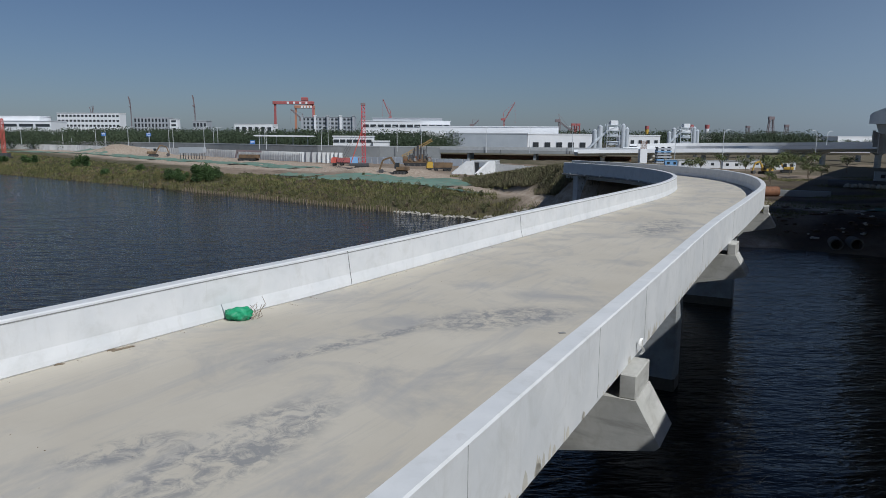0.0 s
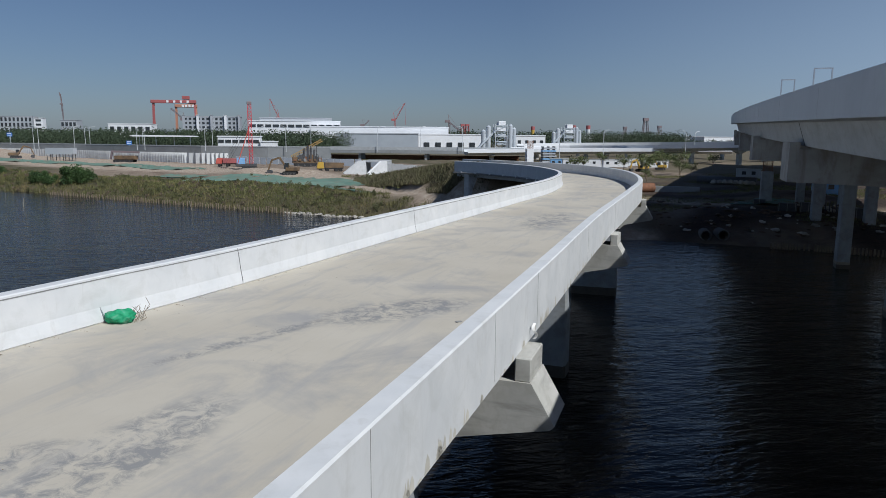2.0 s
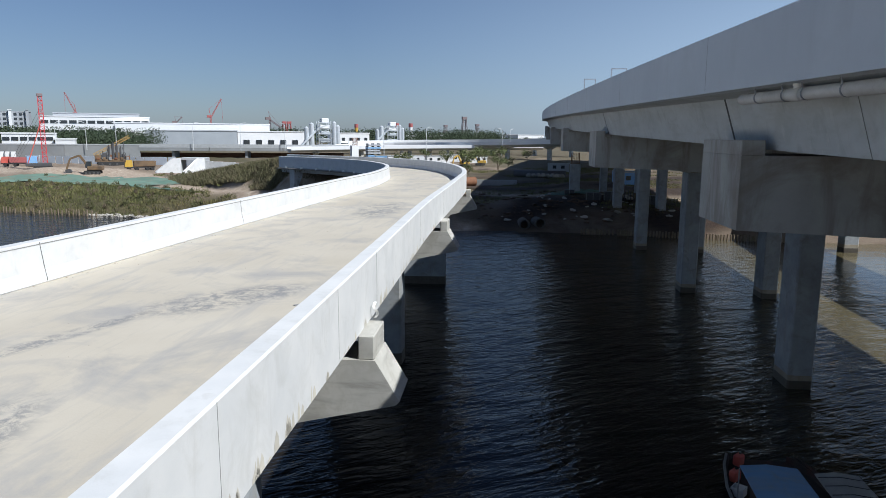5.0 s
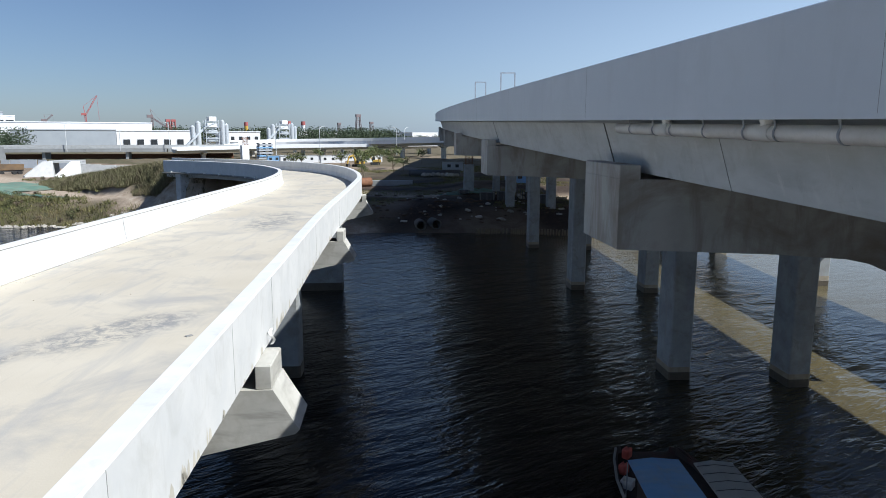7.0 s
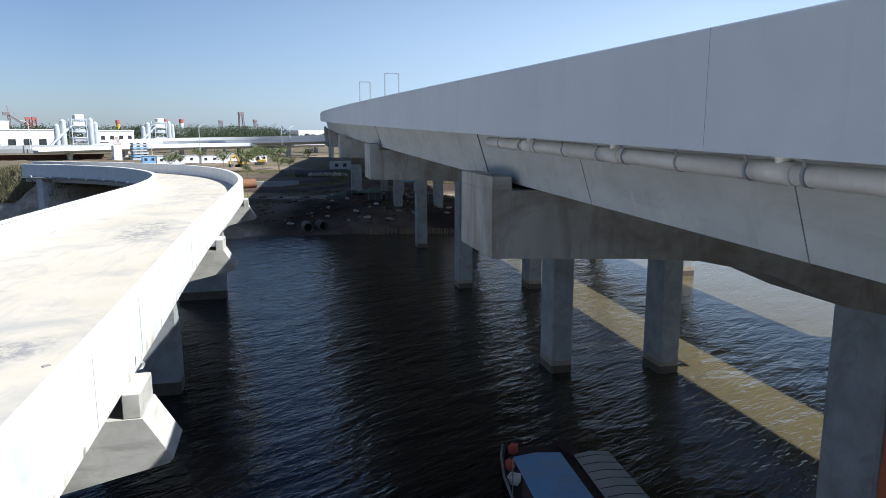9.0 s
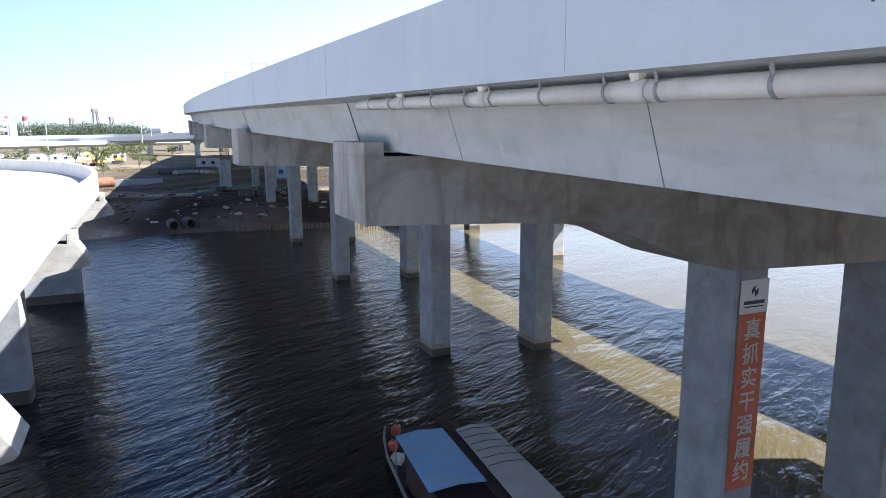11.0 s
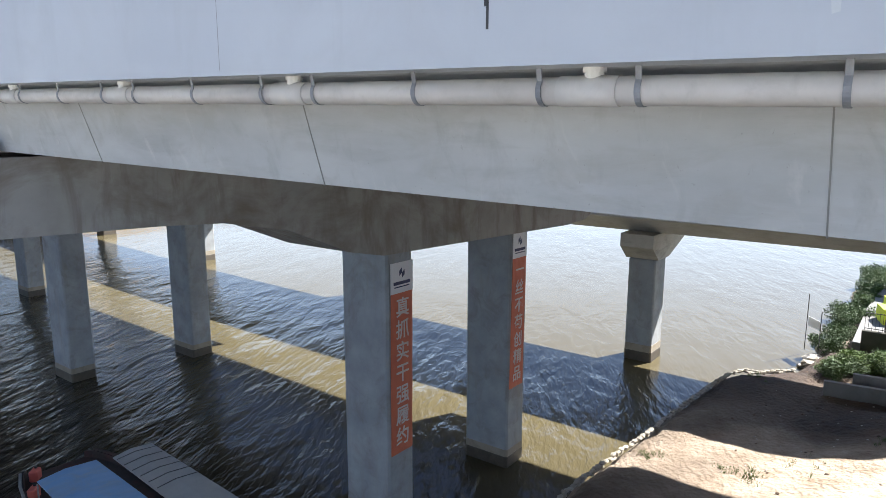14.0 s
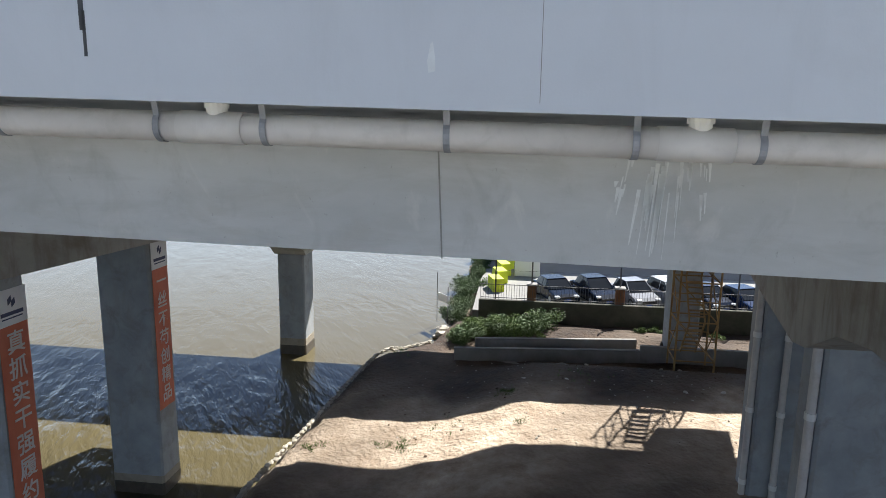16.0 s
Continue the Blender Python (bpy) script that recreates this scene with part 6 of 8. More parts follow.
drill = tagged(empty("drilling_rig", on_ground(-0.036, 250), radians(6)), "large dark drilling rig with a raised yellow boom", "drilling rig")
tracks(drill, 9.5, 4.0, 1.2)
bm = bmesh.new()
box(bm, (10.4, 3.4, 0.9), (0, 0, 1.6), bevel=0.1)
part("chassis", bm, M_BRONZE, drill)
for x, w, hgt, mat in ((-4.2, 2.0, 1.5, M_BRONZE), (-2.2, 1.4, 2.1, M_DARK_STEEL), (-0.4, 1.6, 1.5, M_RUST), (1.5, 1.5, 2.3, M_BRONZE), (3.1, 1.3, 1.7, M_DARK_STEEL), (4.5, 1.3, 1.1, M_RUST)):
    bm = bmesh.new()
    prism(bm, [(-w / 2, 0), (-w / 2, hgt * 0.85), (-w / 4, hgt), (w / 3, hgt * 0.95), (w / 2, hgt * 0.6), (w / 2, 0)], Matrix.Translation((x, 0.2, 2.05)) @ Matrix.Diagonal((1, 2.5, 1, 1)))
    part("machinery_block", bm, mat, drill)
M_OCHRE = material("dusty_ochre_paint", [(0.34, 0.22, 0.07), (0.42, 0.28, 0.10)], 0.5, rough=0.7, bump=0)
bm = bmesh.new()
lattice(bm, (-5.4, 0, 3.4), (5.4, 0, 9.4), 0.8, 10, 0.17)
part("boom", bm, M_OCHRE, drill, "long ochre lattice boom")
for x, z1, r in ((-1.1, 6.2, 0.34), (0.1, 7.2, 0.42), (1.2, 6.6, 0.36), (2.3, 5.8, 0.3)):
    bm = bmesh.new()
    rod(bm, (x, -0.9, 2.0), (x + 0.15, -0.8, z1), r, 10)
    rod(bm, (x + 0.15, -0.8, z1), (x + 0.15, -0.8, z1 + 0.5), r * 0.5, 8)
    part("drum", bm, M_DARK_STEEL, drill, "upright dark steel drum")
for x, z0, z1, lean in ((-3.4, 2.4, 4.8, 0.7), (-1.8, 2.4, 5.4, 0.5), (0.9, 2.4, 7.4, 0.6), (3.0, 2.4, 7.6, 0.5), (4.2, 2.4, 4.4, -0.5)):
    bm = bmesh.new()
    rod(bm, (x, -1.4, z0), (x + lean, -0.5, z1), 0.12, 6)
    rod(bm, (x + 0.5, -1.3, z0), (x + 0.5 - lean, -1.0, z0 + (z1 - z0) * 0.7), 0.08, 6)
    part("ram", bm, M_DARK_STEEL, drill, "dark hydraulic ram")
for k in range(6):
    bm = bmesh.new()
    box(bm, (0.9, 0.5, 0.6 + 0.25 * (k % 3)), (-4.4 + 1.75 * k, -1.7, 2.3), bevel=0.06)
    part("gear_box", bm, (M_RUST, M_BRONZE, M_GIRDER_DARK)[k % 3], drill)


def truck(place, turn, cab_mat, load_mat, label, long=9.0):
    ob = tagged(empty("dump_truck", place, turn), label, "truck", "trucks on the site")
    bm = bmesh.new()
    box(bm, (long, 2.2, 0.35), (0, 0, 1.0), bevel=0.04)
    part("chassis", bm, M_DARK_STEEL, ob)
    bm = bmesh.new()
    prism(bm, [(-1.0, 0), (-1.0, 1.9), (0.6, 1.9), (0.95, 1.0), (1.0, 0)], Matrix.Translation((long / 2 - 1.0, 0, 1.1)) @ Matrix.Diagonal((1, 2.4, 1, 1)))
    cab = part("cab", bm, cab_mat, ob)
    bm = bmesh.new()
    box(bm, (0.06, 2.0, 0.75), (long / 2 - 0.28, 0, 2.45), m=Matrix())
    part("windscreen", bm, M_GLASS, cab)
    bm = bmesh.new()
    prism(bm, [(-long / 2, 0), (-long / 2 - 0.2, 1.5), (long / 2 - 2.4, 1.6), (long / 2 - 2.4, 0)], Matrix.Translation((0, 0, 1.25)) @ Matrix.Diagonal((1, 2.65, 1, 1)))
    part("tipper", bm, load_mat, ob)
    for x in (-long / 2 + 0.8, -long / 2 + 2.1, 0.9, long / 2 - 1.1):
        for s in (-1, 1):
            bm = bmesh.new()
            rod(bm, (x, s * 0.85, 0.52), (x, s * 1.25, 0.52), 0.52, 14)
            part("wheel", bm, M_RUBBER, ob)
    return ob


truck(on_ground(-0.004, 214), radians(186), M_YELLOW, M_BRONZE, "yellow dump truck with a mud-brown tipper", 8.0)
truck(on_ground(-0.142, 246), radians(175), M_RED, M_CRANE, "faded red dump truck beside the hoarding", 9.5)
bunk = tagged(empty("bulk_hopper", on_ground(-0.363, 309), radians(-12)), "grey steel hopper trailer standing on legs", "hopper")
bm = bmesh.new()
prism(bm, [(-6, 0), (-6, 2.6), (6, 2.6), (6, 0.3), (5.4, 0)], Matrix.Translation((0, 0, 2.6)) @ Matrix.Diagonal((1, 2.8, 1, 1)))
part("body", bm, M_FARGREY, bunk)
for x in (-5.4, -3, 0, 2.5, 5.4):
    for s in (-1, 1):
        bm = bmesh.new()
        beam(bm, (x, s * 1.2, 0), (x, s * 1.2, 2.62), 0.22)
        part("leg", bm, M_DARK_STEEL, bunk)
crusher = tagged(empty("folded_rig", on_ground(-0.282, 293), radians(-12)), "mud-brown drilling rig with its mast folded flat", "drilling rig")
tracks(crusher, 8.0, 3.4, 1.1)
bm = bmesh.new()
box(bm, (8.5, 2.8, 1.6), (0.5, 0, 1.9), bevel=0.12)
part("house", bm, M_BRONZE, crusher)
bm = bmesh.new()
beam(bm, (-6.0, 0, 1.2), (-5.0, 0, 4.4), 0.6)
beam(bm, (-5.4, 0, 4.3), (6.0, 0, 4.0), 0.8)
part("mast", bm, M_CRANE_DARK, crusher)

# dust nets on the flat
def drape(spots_name, label, path, half, seed):
    bm = bmesh.new()
    rows_ = []
    pts = spline([Vector((x, y, 0)) for x, y in path], 2.0)
    ways = sides(pts)
    rnd = random.Random(seed)
    wob = [rnd.uniform(0.6, 1.3) for _ in pts]
    for i, p in enumerate(pts):
        row = []
        for k in range(9):
            f = -1 + k / 4
            q = p + ways[i] * (half * f * (0.7 + 0.3 * wob[i] + 0.25 * math.sin(i * 0.35 + k)))
            row.append(Vector((q.x, q.y, ground_z(q.x, q.y) + 0.08 + 0.34 * rnd.random() ** 2)))
        rows_.append(row)
    sweep(bm, rows_, closed=False)
    ob = tagged(empty(spots_name), label, "dust net", "dust nets")
    part("sheet", bm, M_NET, ob)


NETS = [("torn green dust net spread over the bare ground", [out(-0.185, 180), out(-0.12, 176), out(-0.06, 170), out(0.0, 160), out(0.035, 150)], 11.0, 1),
        ("narrow green dust net beside the sandy track", [(-1, 147), (4.2, 132), (8.4, 121)], 1.0, 2),
        ("long green dust net along the site track", [out(-0.62, 430), out(-0.50, 379), out(-0.437, 324), out(-0.363, 285), out(-0.29, 260), out(-0.20, 228)], 6.0, 3),
        ("green dust net over a dark mound", [(62, 92), (69, 97), (75, 103)], 4.0, 4),
        ("green dust net on the flat", [out(-0.24, 190), out(-0.19, 184)], 5.0, 5)]
for label, path, half, seed in NETS:
    drape("dust_net", label, path, half, seed)

# timber piles along the west shore and stones
rnd = random.Random(15)
pile_row = tagged(empty("timber_piling"), "line of short dark timber stakes along the shore", "stakes")
bm = bmesh.new()
rod(bm, (0, 0, -0.9), (0, 0, 0.75), 0.11, 7)
stake = shared("stake", bm, M_TWIG)
pl = spline([(-62, 163.4), (-40, 145.2), (-19, 127.5), (-7, 118.3)], 0.75)
for p in pl:
    o = new("stake", stake)
    o.parent = pile_row
    o.location = (p.x + rnd.uniform(-0.15, 0.15), p.y - 0.3, rnd.uniform(-0.15, 0.25))
    o.rotation_euler = (rnd.uniform(-0.1, 0.1), rnd.uniform(-0.1, 0.1), 0)
pile_far = tagged(empty("timber_piling"), "close row of dark timber stakes holding the bank under the viaduct", "stakes")
for p in spline([(52.4, 73.3), (56.4, 70.9), (66, 62.4), (74, 56.6)], 0.34):
    o = new("stake", stake)
    o.parent = pile_far
    o.location = (p.x + rnd.uniform(-0.06, 0.06), p.y - 0.2, rnd.uniform(-0.06, 0.1))
    o.rotation_euler = (rnd.uniform(-0.06, 0.06), rnd.uniform(-0.06, 0.06), 0)
sp = [(x, y) for x, y in ((-8 + 0.115 * k + rnd.uniform(-0.4, 0.4), 119.6 - 0.086 * k + rnd.uniform(-0.4, 1.0)) for k in range(190))]
stones("shore_stone", "pale stone tipped along the river shore", sp, 0.16, 0.42)

# things on the dark shore under the viaduct
rs_ = random.Random(52)
heap_meshes = [shared("filled_sack", lump(90 + k, (1.0, 0.7, 0.75), 0.6, 0.12, 2), M_BAG) for k in range(3)]
for k in range(8):
    p = at(171.5 + rs_.uniform(-0.4, 0.4), 9.2 + 1.15 * k)
    ob = tagged(new("filled_sack", heap_meshes[k % 3]), "bulging pale bulk sack standing in a row on the ground", "sack", "row of bulk sacks")
    ob.location, ob.rotation_euler = (p.x, p.y, ground_z(p.x, p.y) - 0.05), (0, 0, rs_.uniform(0, 3))
pa, pb = at(176.5, 5.5), at(174.5, 18.5)
ob = tagged(empty("steel_casing", (pa.x, pa.y, ground_z(pa.x, pa.y) - 0.05)), "long dark steel casing tube lying on the ground", "pipe")
bm = bmesh.new()
rod(bm, (0, 0, 0.9), (pb.x - pa.x, pb.y - pa.y, 0.9), 0.9, 20)
rounded(part("tube", bm, M_DARK_STEEL, ob))
for h, n, sz in ((106.5, 15.8, (2.4, 1.2, 1.1)), (106.0, 18.4, (2.2, 1.3, 1.3)), (102.5, 23.5, (2.6, 1.3, 1.4)), (111.0, 12.6, (1.8, 1.0, 0.7))):
    p = at(h, n)
    ob = tagged(empty("steel_crate", (p.x, p.y, ground_z(p.x, p.y) - 0.03), -0.5 + rs_.uniform(-0.2, 0.2)), "dark blue-grey steel crate on the bare ground", "crate", "crates under the viaduct")
    bm = bmesh.new()
    box(bm, sz, (0, 0, sz[2] / 2), bevel=0.03)
    body = part("body", bm, M_DARK_STEEL, ob)
    for e in (-0.33, 0.0, 0.33):
        bm = bmesh.new()
        box(bm, (0.08, sz[1] + 0.06, sz[2]), (e * sz[0] * 1.3, 0, sz[2] / 2 + 0.01))
        part("rib", bm, M_GIRDER_DARK, body)
for k in range(7):
    p = at(104.5 + rs_.uniform(-0.5, 0.5), 19.8 + 0.45 * k)
    ob = tagged(empty("steel_stake", (p.x, p.y, ground_z(p.x, p.y) - 0.2)), "dark upright steel stake driven into the ground", "stake", "stakes under the viaduct")
    bm = bmesh.new()
    rod(bm, (0, 0, 0), (rs_.uniform(-0.1, 0.1), 0, rs_.uniform(1.4, 2.0)), 0.06, 8)
    part("shaft", bm, M_DARK_STEEL, ob)
debris = tagged(empty("spoil_debris"), "dark clods and broken lumps scattered on the shore", "debris")
for _ in range(240):
    h, n = rs_.choice((rs_.gauss(97, 1.6), rs_.gauss(103, 2.0), rs_.uniform(94, 128))), rs_.uniform(-2, 27)
    p = at(h, n)
    sc = rs_.uniform(0.12, 0.45)
    o = new("lump", clod_meshes[rs_.randrange(4)] if rs_.random() < 0.8 else stone_meshes[rs_.randrange(5)])
    o.parent, o.location, o.scale = debris, (p.x, p.y, ground_z(p.x, p.y) - 0.03), (sc * 1.6, sc, sc)
    o.rotation_euler = (0, 0, rs_.uniform(0, 6))
M_OLDPIPE = material("muddy_pipe_concrete", [(0.11, 0.10, 0.085), (0.18, 0.165, 0.145)], 1.5, rough=0.9, stain=(0.07, 0.055, 0.04), stain_scale=1.5)
for x, y, t in ((47.2, 78.9, 0.1), (49.2, 78.2, 0.2)):
    ob = tagged(empty("concrete_pipe", (x, y, ground_z(x, y) - 0.05), math.atan2(-HX, HY) + t), "large concrete pipe ring lying on the shore", "pipe", "concrete pipes")
    bm = bmesh.new()
    n_ = 20
    rows_ = []
    for k in range(n_ + 1):
        a = 2 * math.pi * k / n_
        rows_.append([Vector((r * math.cos(a), yy, 0.72 + r * math.sin(a))) for r, yy in ((0.72, 0), (0.72, 2.4), (0.58, 2.4), (0.58, 0))])
    rings = [[bm.verts.new(p) for p in row] for row in rows_[:-1]]
    for i in range(n_):
        a, b = rings[i], rings[(i + 1) % n_]
        for j in range(4):
            bm.faces.new((a[j], a[(j + 1) % 4], b[(j + 1) % 4], b[j]))
    part("ring", bm, M_OLDPIPE, ob)
tube = tagged(empty("steel_casing", (59.5, 127.5, ground_z(59.5, 127.5) - 0.1), radians(4)), "big rusty steel casing tube lying on the sand", "pipe")
bm = bmesh.new()
n_ = 24
rings = []
for k in range(n_):
    a = 2 * math.pi * k / n_
    rings.append([bm.verts.new((xx, 0.98 * r * math.cos(a), 1.0 + 0.98 * r * math.sin(a))) for r, xx in ((1, -4.5), (1, 4.3), (0.94, 4.3), (0.94, -4.5))])
for i in range(n_):
    a, b = rings[i], rings[(i + 1) % n_]
    for j in range(4):
        bm.faces.new((a[j], a[(j + 1) % 4], b[(j + 1) % 4], b[j]))
part("tube", bm, M_RUST, tube, smooth=False)
for x, y, hh in ((67.5, 97.0, 5.2), (74.0, 93.5, 4.6)):
    ob = tagged(empty("column_stub", (x, y, ground_z(x, y) - 0.1), -0.5), "unfinished concrete column with starter bars", "column", "unfinished columns")
    bm = bmesh.new()
    box(bm, (1.7, 1.6, hh), (0, 0, hh / 2), bevel=0.06)
    part("shaft", bm, M_COLUMN, ob)
    for k in range(14):
        bm = bmesh.new()
        a = k / 14 * 2 * math.pi
        rod(bm, (0.68 * math.cos(a), 0.62 * math.sin(a), hh - 0.1), (0.70 * math.cos(a), 0.64 * math.sin(a), hh + 1.9), 0.03, 5)
        part("starter_bar", bm, M_RUST, ob)
for (x, y), sz, mat, lab in (((66, 128), (14, 1.0, 1.3), M_ROADWALL, "long grey concrete block wall"), ((112, 170), (6, 2.4, 2.5), M_GREYWALL, "grey site cabin under the viaduct"), ((97, 118), (6, 2.4, 2.6), M_BLUE, "plain blue steel site container"), ((101, 126), (5, 2.4, 2.6), M_BLUE, "plain blue steel site container")):
    ob = tagged(empty("site_cabin" if sz[1] > 2 else "block_wall", (x, y, ground_z(x, y) - 0.05), math.atan2(-HX, HY)), lab, "cabin" if sz[1] > 2 else "wall")
    bm = bmesh.new()
    box(bm, sz, (0, 0, sz[2] / 2), bevel=0.04)
    body = part("wall", bm, mat, ob)
    if sz[1] > 2:
        for k in range(2):
            bm = bmesh.new()
            box(bm, (1.0, 0.06, 0.9), (-1.2 + 2.4 * k, -sz[1] / 2 - 0.01, 1.5))
            part("window", bm, M_GLASS, body)
        bm = bmesh.new()
        box(bm, (sz[0] + 0.2, sz[1] + 0.2, 0.12), (0, 0, sz[2] + 0.06))
        part("roof", bm, M_ROOFGREY, ob)

# ---- interchange beyond the ramp ----
def flyover(name, label, line, wide, deep):
    pts = spline(line, 6.0)
    ways = sides(pts)
    ob = tagged(empty(name), label, "bridge", kind="structure")
    w = wide / 2
    bm = bmesh.new()
    sweep(bm, [[p + ways[i] * a + Vector((0, 0, z)) for a, z in ((-w, 0), (w, 0), (w, -0.5), (w * 0.5, -deep), (-w * 0.5, -deep), (-w, -0.5))] for i, p in enumerate(pts)])
    part("deck", bm, M_GIRDER, ob)
    for s in (-1, 1):
        bm = bmesh.new()
        sweep(bm, [[p + ways[i] * (s * a) + Vector((0, 0, z)) for a, z in ((w - 0.3, 0.01), (w - 0.25, 1.05), (w + 0.02, 1.05), (w + 0.02, -0.45))] for i, p in enumerate(pts)])
        part("parapet", bm, M_FARWHITE, ob)
    for i in range(2, len(pts) - 1, 4):
        p = pts[i]
        g = ground_z(p.x, p.y)
        if p.z - deep - g > 1.5:
            pier = bmesh.new()
            q = Matrix.Translation((p.x, p.y, 0)) @ Matrix.Rotation(math.atan2(ways[i].y, ways[i].x), 4, "Z")
            prism(pier, [(-0.8, g - 0.5), (-0.8, p.z - deep - 1.2), (-w * 0.75, p.z - deep - 0.3), (-w * 0.75, p.z - deep + 0.02), (w * 0.75, p.z - deep + 0.02), (w * 0.75, p.z - deep - 0.3), (0.8, p.z - deep - 1.2), (0.8, g - 0.5)], q @ Matrix.Diagonal((1, 1.6, 1, 1)))
            part("pier", pier, M_CAP, ob)
    return ob


flyover("flyover", "pale curved flyover of the interchange", [(88, 322, 7.4), (112, 330, 8.2), (135, 312, 8.6), (152, 283, 9.2), (163, 255, 10.0), (172, 228, 10.8), (182, 200, 11.6)], 9.0, 1.6)
flyover("flyover", "second pale flyover with red barrier marks", [(104, 372, 8.6), (140, 378, 9.2), (176, 360, 9.8), (198, 325, 10.6), (206, 285, 11.4)], 9.0, 1.5)
flyover("flyover", "long straight viaduct crossing behind the interchange", [(60, 305, 6.6), (90, 306, 7.0), (118, 302, 7.4), (140, 296, 7.6), (175, 280, 8.0)], 8.0, 1.5)
pier_site = tagged(empty("pier_formwork", on_ground(0.293, 292)), "unfinished white pier with rebar and blue formwork beside it", "pier")
bm = bmesh.new()
box(bm, (3.0, 3.0, 6.0), (0, 0, 3.0), bevel=0.05)
part("shaft", bm, M_FARWHITE, pier_site)
for k in range(9):
    bm = bmesh.new()
    rod(bm, (-1.3 + 0.32 * k, -1.2, 5.9), (-1.3 + 0.32 * k, -1.2, 9.4), 0.09, 5)
    part("starter_bar", bm, M_RUST, pier_site)
form = tagged(empty("formwork_stack", on_ground(0.322, 290)), "stack of blue-grey steel formwork panels", "formwork")
for k in range(6):
    bm = bmesh.new()
    box(bm, (6.0 - 0.3 * (k % 2), 3.5, 0.7), (0.2 * (k % 3), 0, 0.4 + 1.15 * k), bevel=0.04)
    part("panel", bm, M_BLUE if k % 3 == 1 else M_FARGREY, form)
    for x in (-2.6, 0, 2.6):
        bm = bmesh.new()
        box(bm, (0.25, 3.4, 0.46), (x, 0, 0.98 + 1.15 * k))
        part("spacer", bm, M_DARK_STEEL, form)
for s, y, w, mat in ((0.365, 240, 9, M_WHITE), (0.395, 245, 10, M_FARWHITE), (0.43, 238, 9, M_WHITE), (0.34, 255, 7, M_BLUE), (0.46, 250, 9, M_FARWHITE), (0.50, 235, 7, M_WHITE)):
    ob = tagged(empty("site_cabin", on_ground(s, y), -0.2), "long white site cabin with a flat roof" if mat is not M_BLUE else "blue site cabin with a flat roof", "cabin", "cabins by the interchange")
    bm = bmesh.new()
    box(bm, (w, 3.0, 2.7), (0, 0, 1.35), bevel=0.04)
    part("wall", bm, mat, ob)
    bm = bmesh.new()
    box(bm, (w + 0.3, 3.3, 0.14), (0, 0, 2.76))
    part("roof", bm, M_ROOFGREY, ob)
    for k in range(3):
        bm = bmesh.new()
        box(bm, (1.0, 0.08, 0.9), (-w / 3 + k * w / 3, -1.5, 1.5))
        part("window", bm, M_GLASS, ob)
excavator(on_ground(0.475, 205), radians(200), 0.9, M_YELLOW, "yellow excavator by the young trees")
excavator(on_ground(0.505, 215), radians(160), 0.9, M_YELLOW, "yellow excavator by the road")

# street lamps along the raised road
bm = bmesh.new()
rod(bm, (0, 0, -0.5), (0, 0, 10.6), 0.16, 8, 0.09)
M_LAMPPOST = material("pale_painted_post", [(0.55, 0.57, 0.58), (0.62, 0.64, 0.65)], 1.0, rough=0.5, bump=0)
lamp_pole = shared("pole", bm, M_LAMPPOST)
bm = bmesh.new()
pts = [(0, 0, 10.5), (0.5, 0, 11.2), (1.3, 0, 11.6), (2.2, 0, 11.7)]
for a, b in zip(pts, pts[1:]):
    rod(bm, a, b, 0.11, 6)
lamp_arm = shared("arm", bm, M_LAMPPOST)
bm = bmesh.new()
box(bm, (0.9, 0.34, 0.16), (2.5, 0, 11.68), bevel=0.05)
lamp_head = shared("lamp_head", bm, M_LAMPPOST)
for k, (s, y) in enumerate(((-0.61, 455), (-0.55, 470), (-0.537, 500), (-0.502, 440), (-0.488, 430), (-0.455, 445), (-0.39, 392), (-0.345, 384), (-0.325, 420), (-0.255, 368), (-0.175, 352), (-0.165, 385), (-0.065, 338), (0.065, 324), (0.128, 318), (0.19, 310), (0.34, 262), (0.41, 252), (0.545, 270), (0.56, 285), (-0.455, 420), (-0.424, 470), (-0.396, 405), (-0.331, 440), (-0.265, 372), (-0.257, 410), (-0.10, 345), (-0.03, 338))):
    x, yy = out(s, y)
    ob = tagged(empty("street_lamp", (x, yy, 6.3 if s < 0.2 else 4.5), 0.4 + (math.pi if k % 3 == 0 else 0)), "tall grey street lamp with a curved arm", "street lamp", "lamps along the raised road")
    for nm, me in (("pole", lamp_pole), ("arm", lamp_arm), ("lamp_head", lamp_head)):
        o = new(nm, me)
        o.parent = ob
M_SIGNBLUE = material("road_sign_blue", [(0.02, 0.14, 0.50), (0.03, 0.18, 0.56)], 1.0, rough=0.4, bump=0)
for s, y in ((-0.425, 400), (-0.49, 420), (-0.275, 372)):
    x, yy = out(s, y)
    ob = tagged(empty("road_sign", (x, yy, 8.3), 0.1), "blue road sign on a grey post", "road sign", "blue road signs")
    bm = bmesh.new()
    rod(bm, (0, 0, -0.5), (0, 0, 6.2 if s < -0.4 else 2.0), 0.12, 6)
    part("post", bm, M_STEEL, ob)
    bm = bmesh.new()
    box(bm, (2.6, 0.1, 2.0), (0, -0.15, 5.0 if s < -0.4 else 1.2), bevel=0.03)
    board = part("board", bm, M_SIGNBLUE, ob)
    for dz in (0.5, -0.3):
        bm = bmesh.new()
        box(bm, (2.0, 0.02, 0.35), (0, -0.22, (5.0 if s < -0.4 else 1.2) + dz))
        part("text_bar", bm, M_WHITE, board)

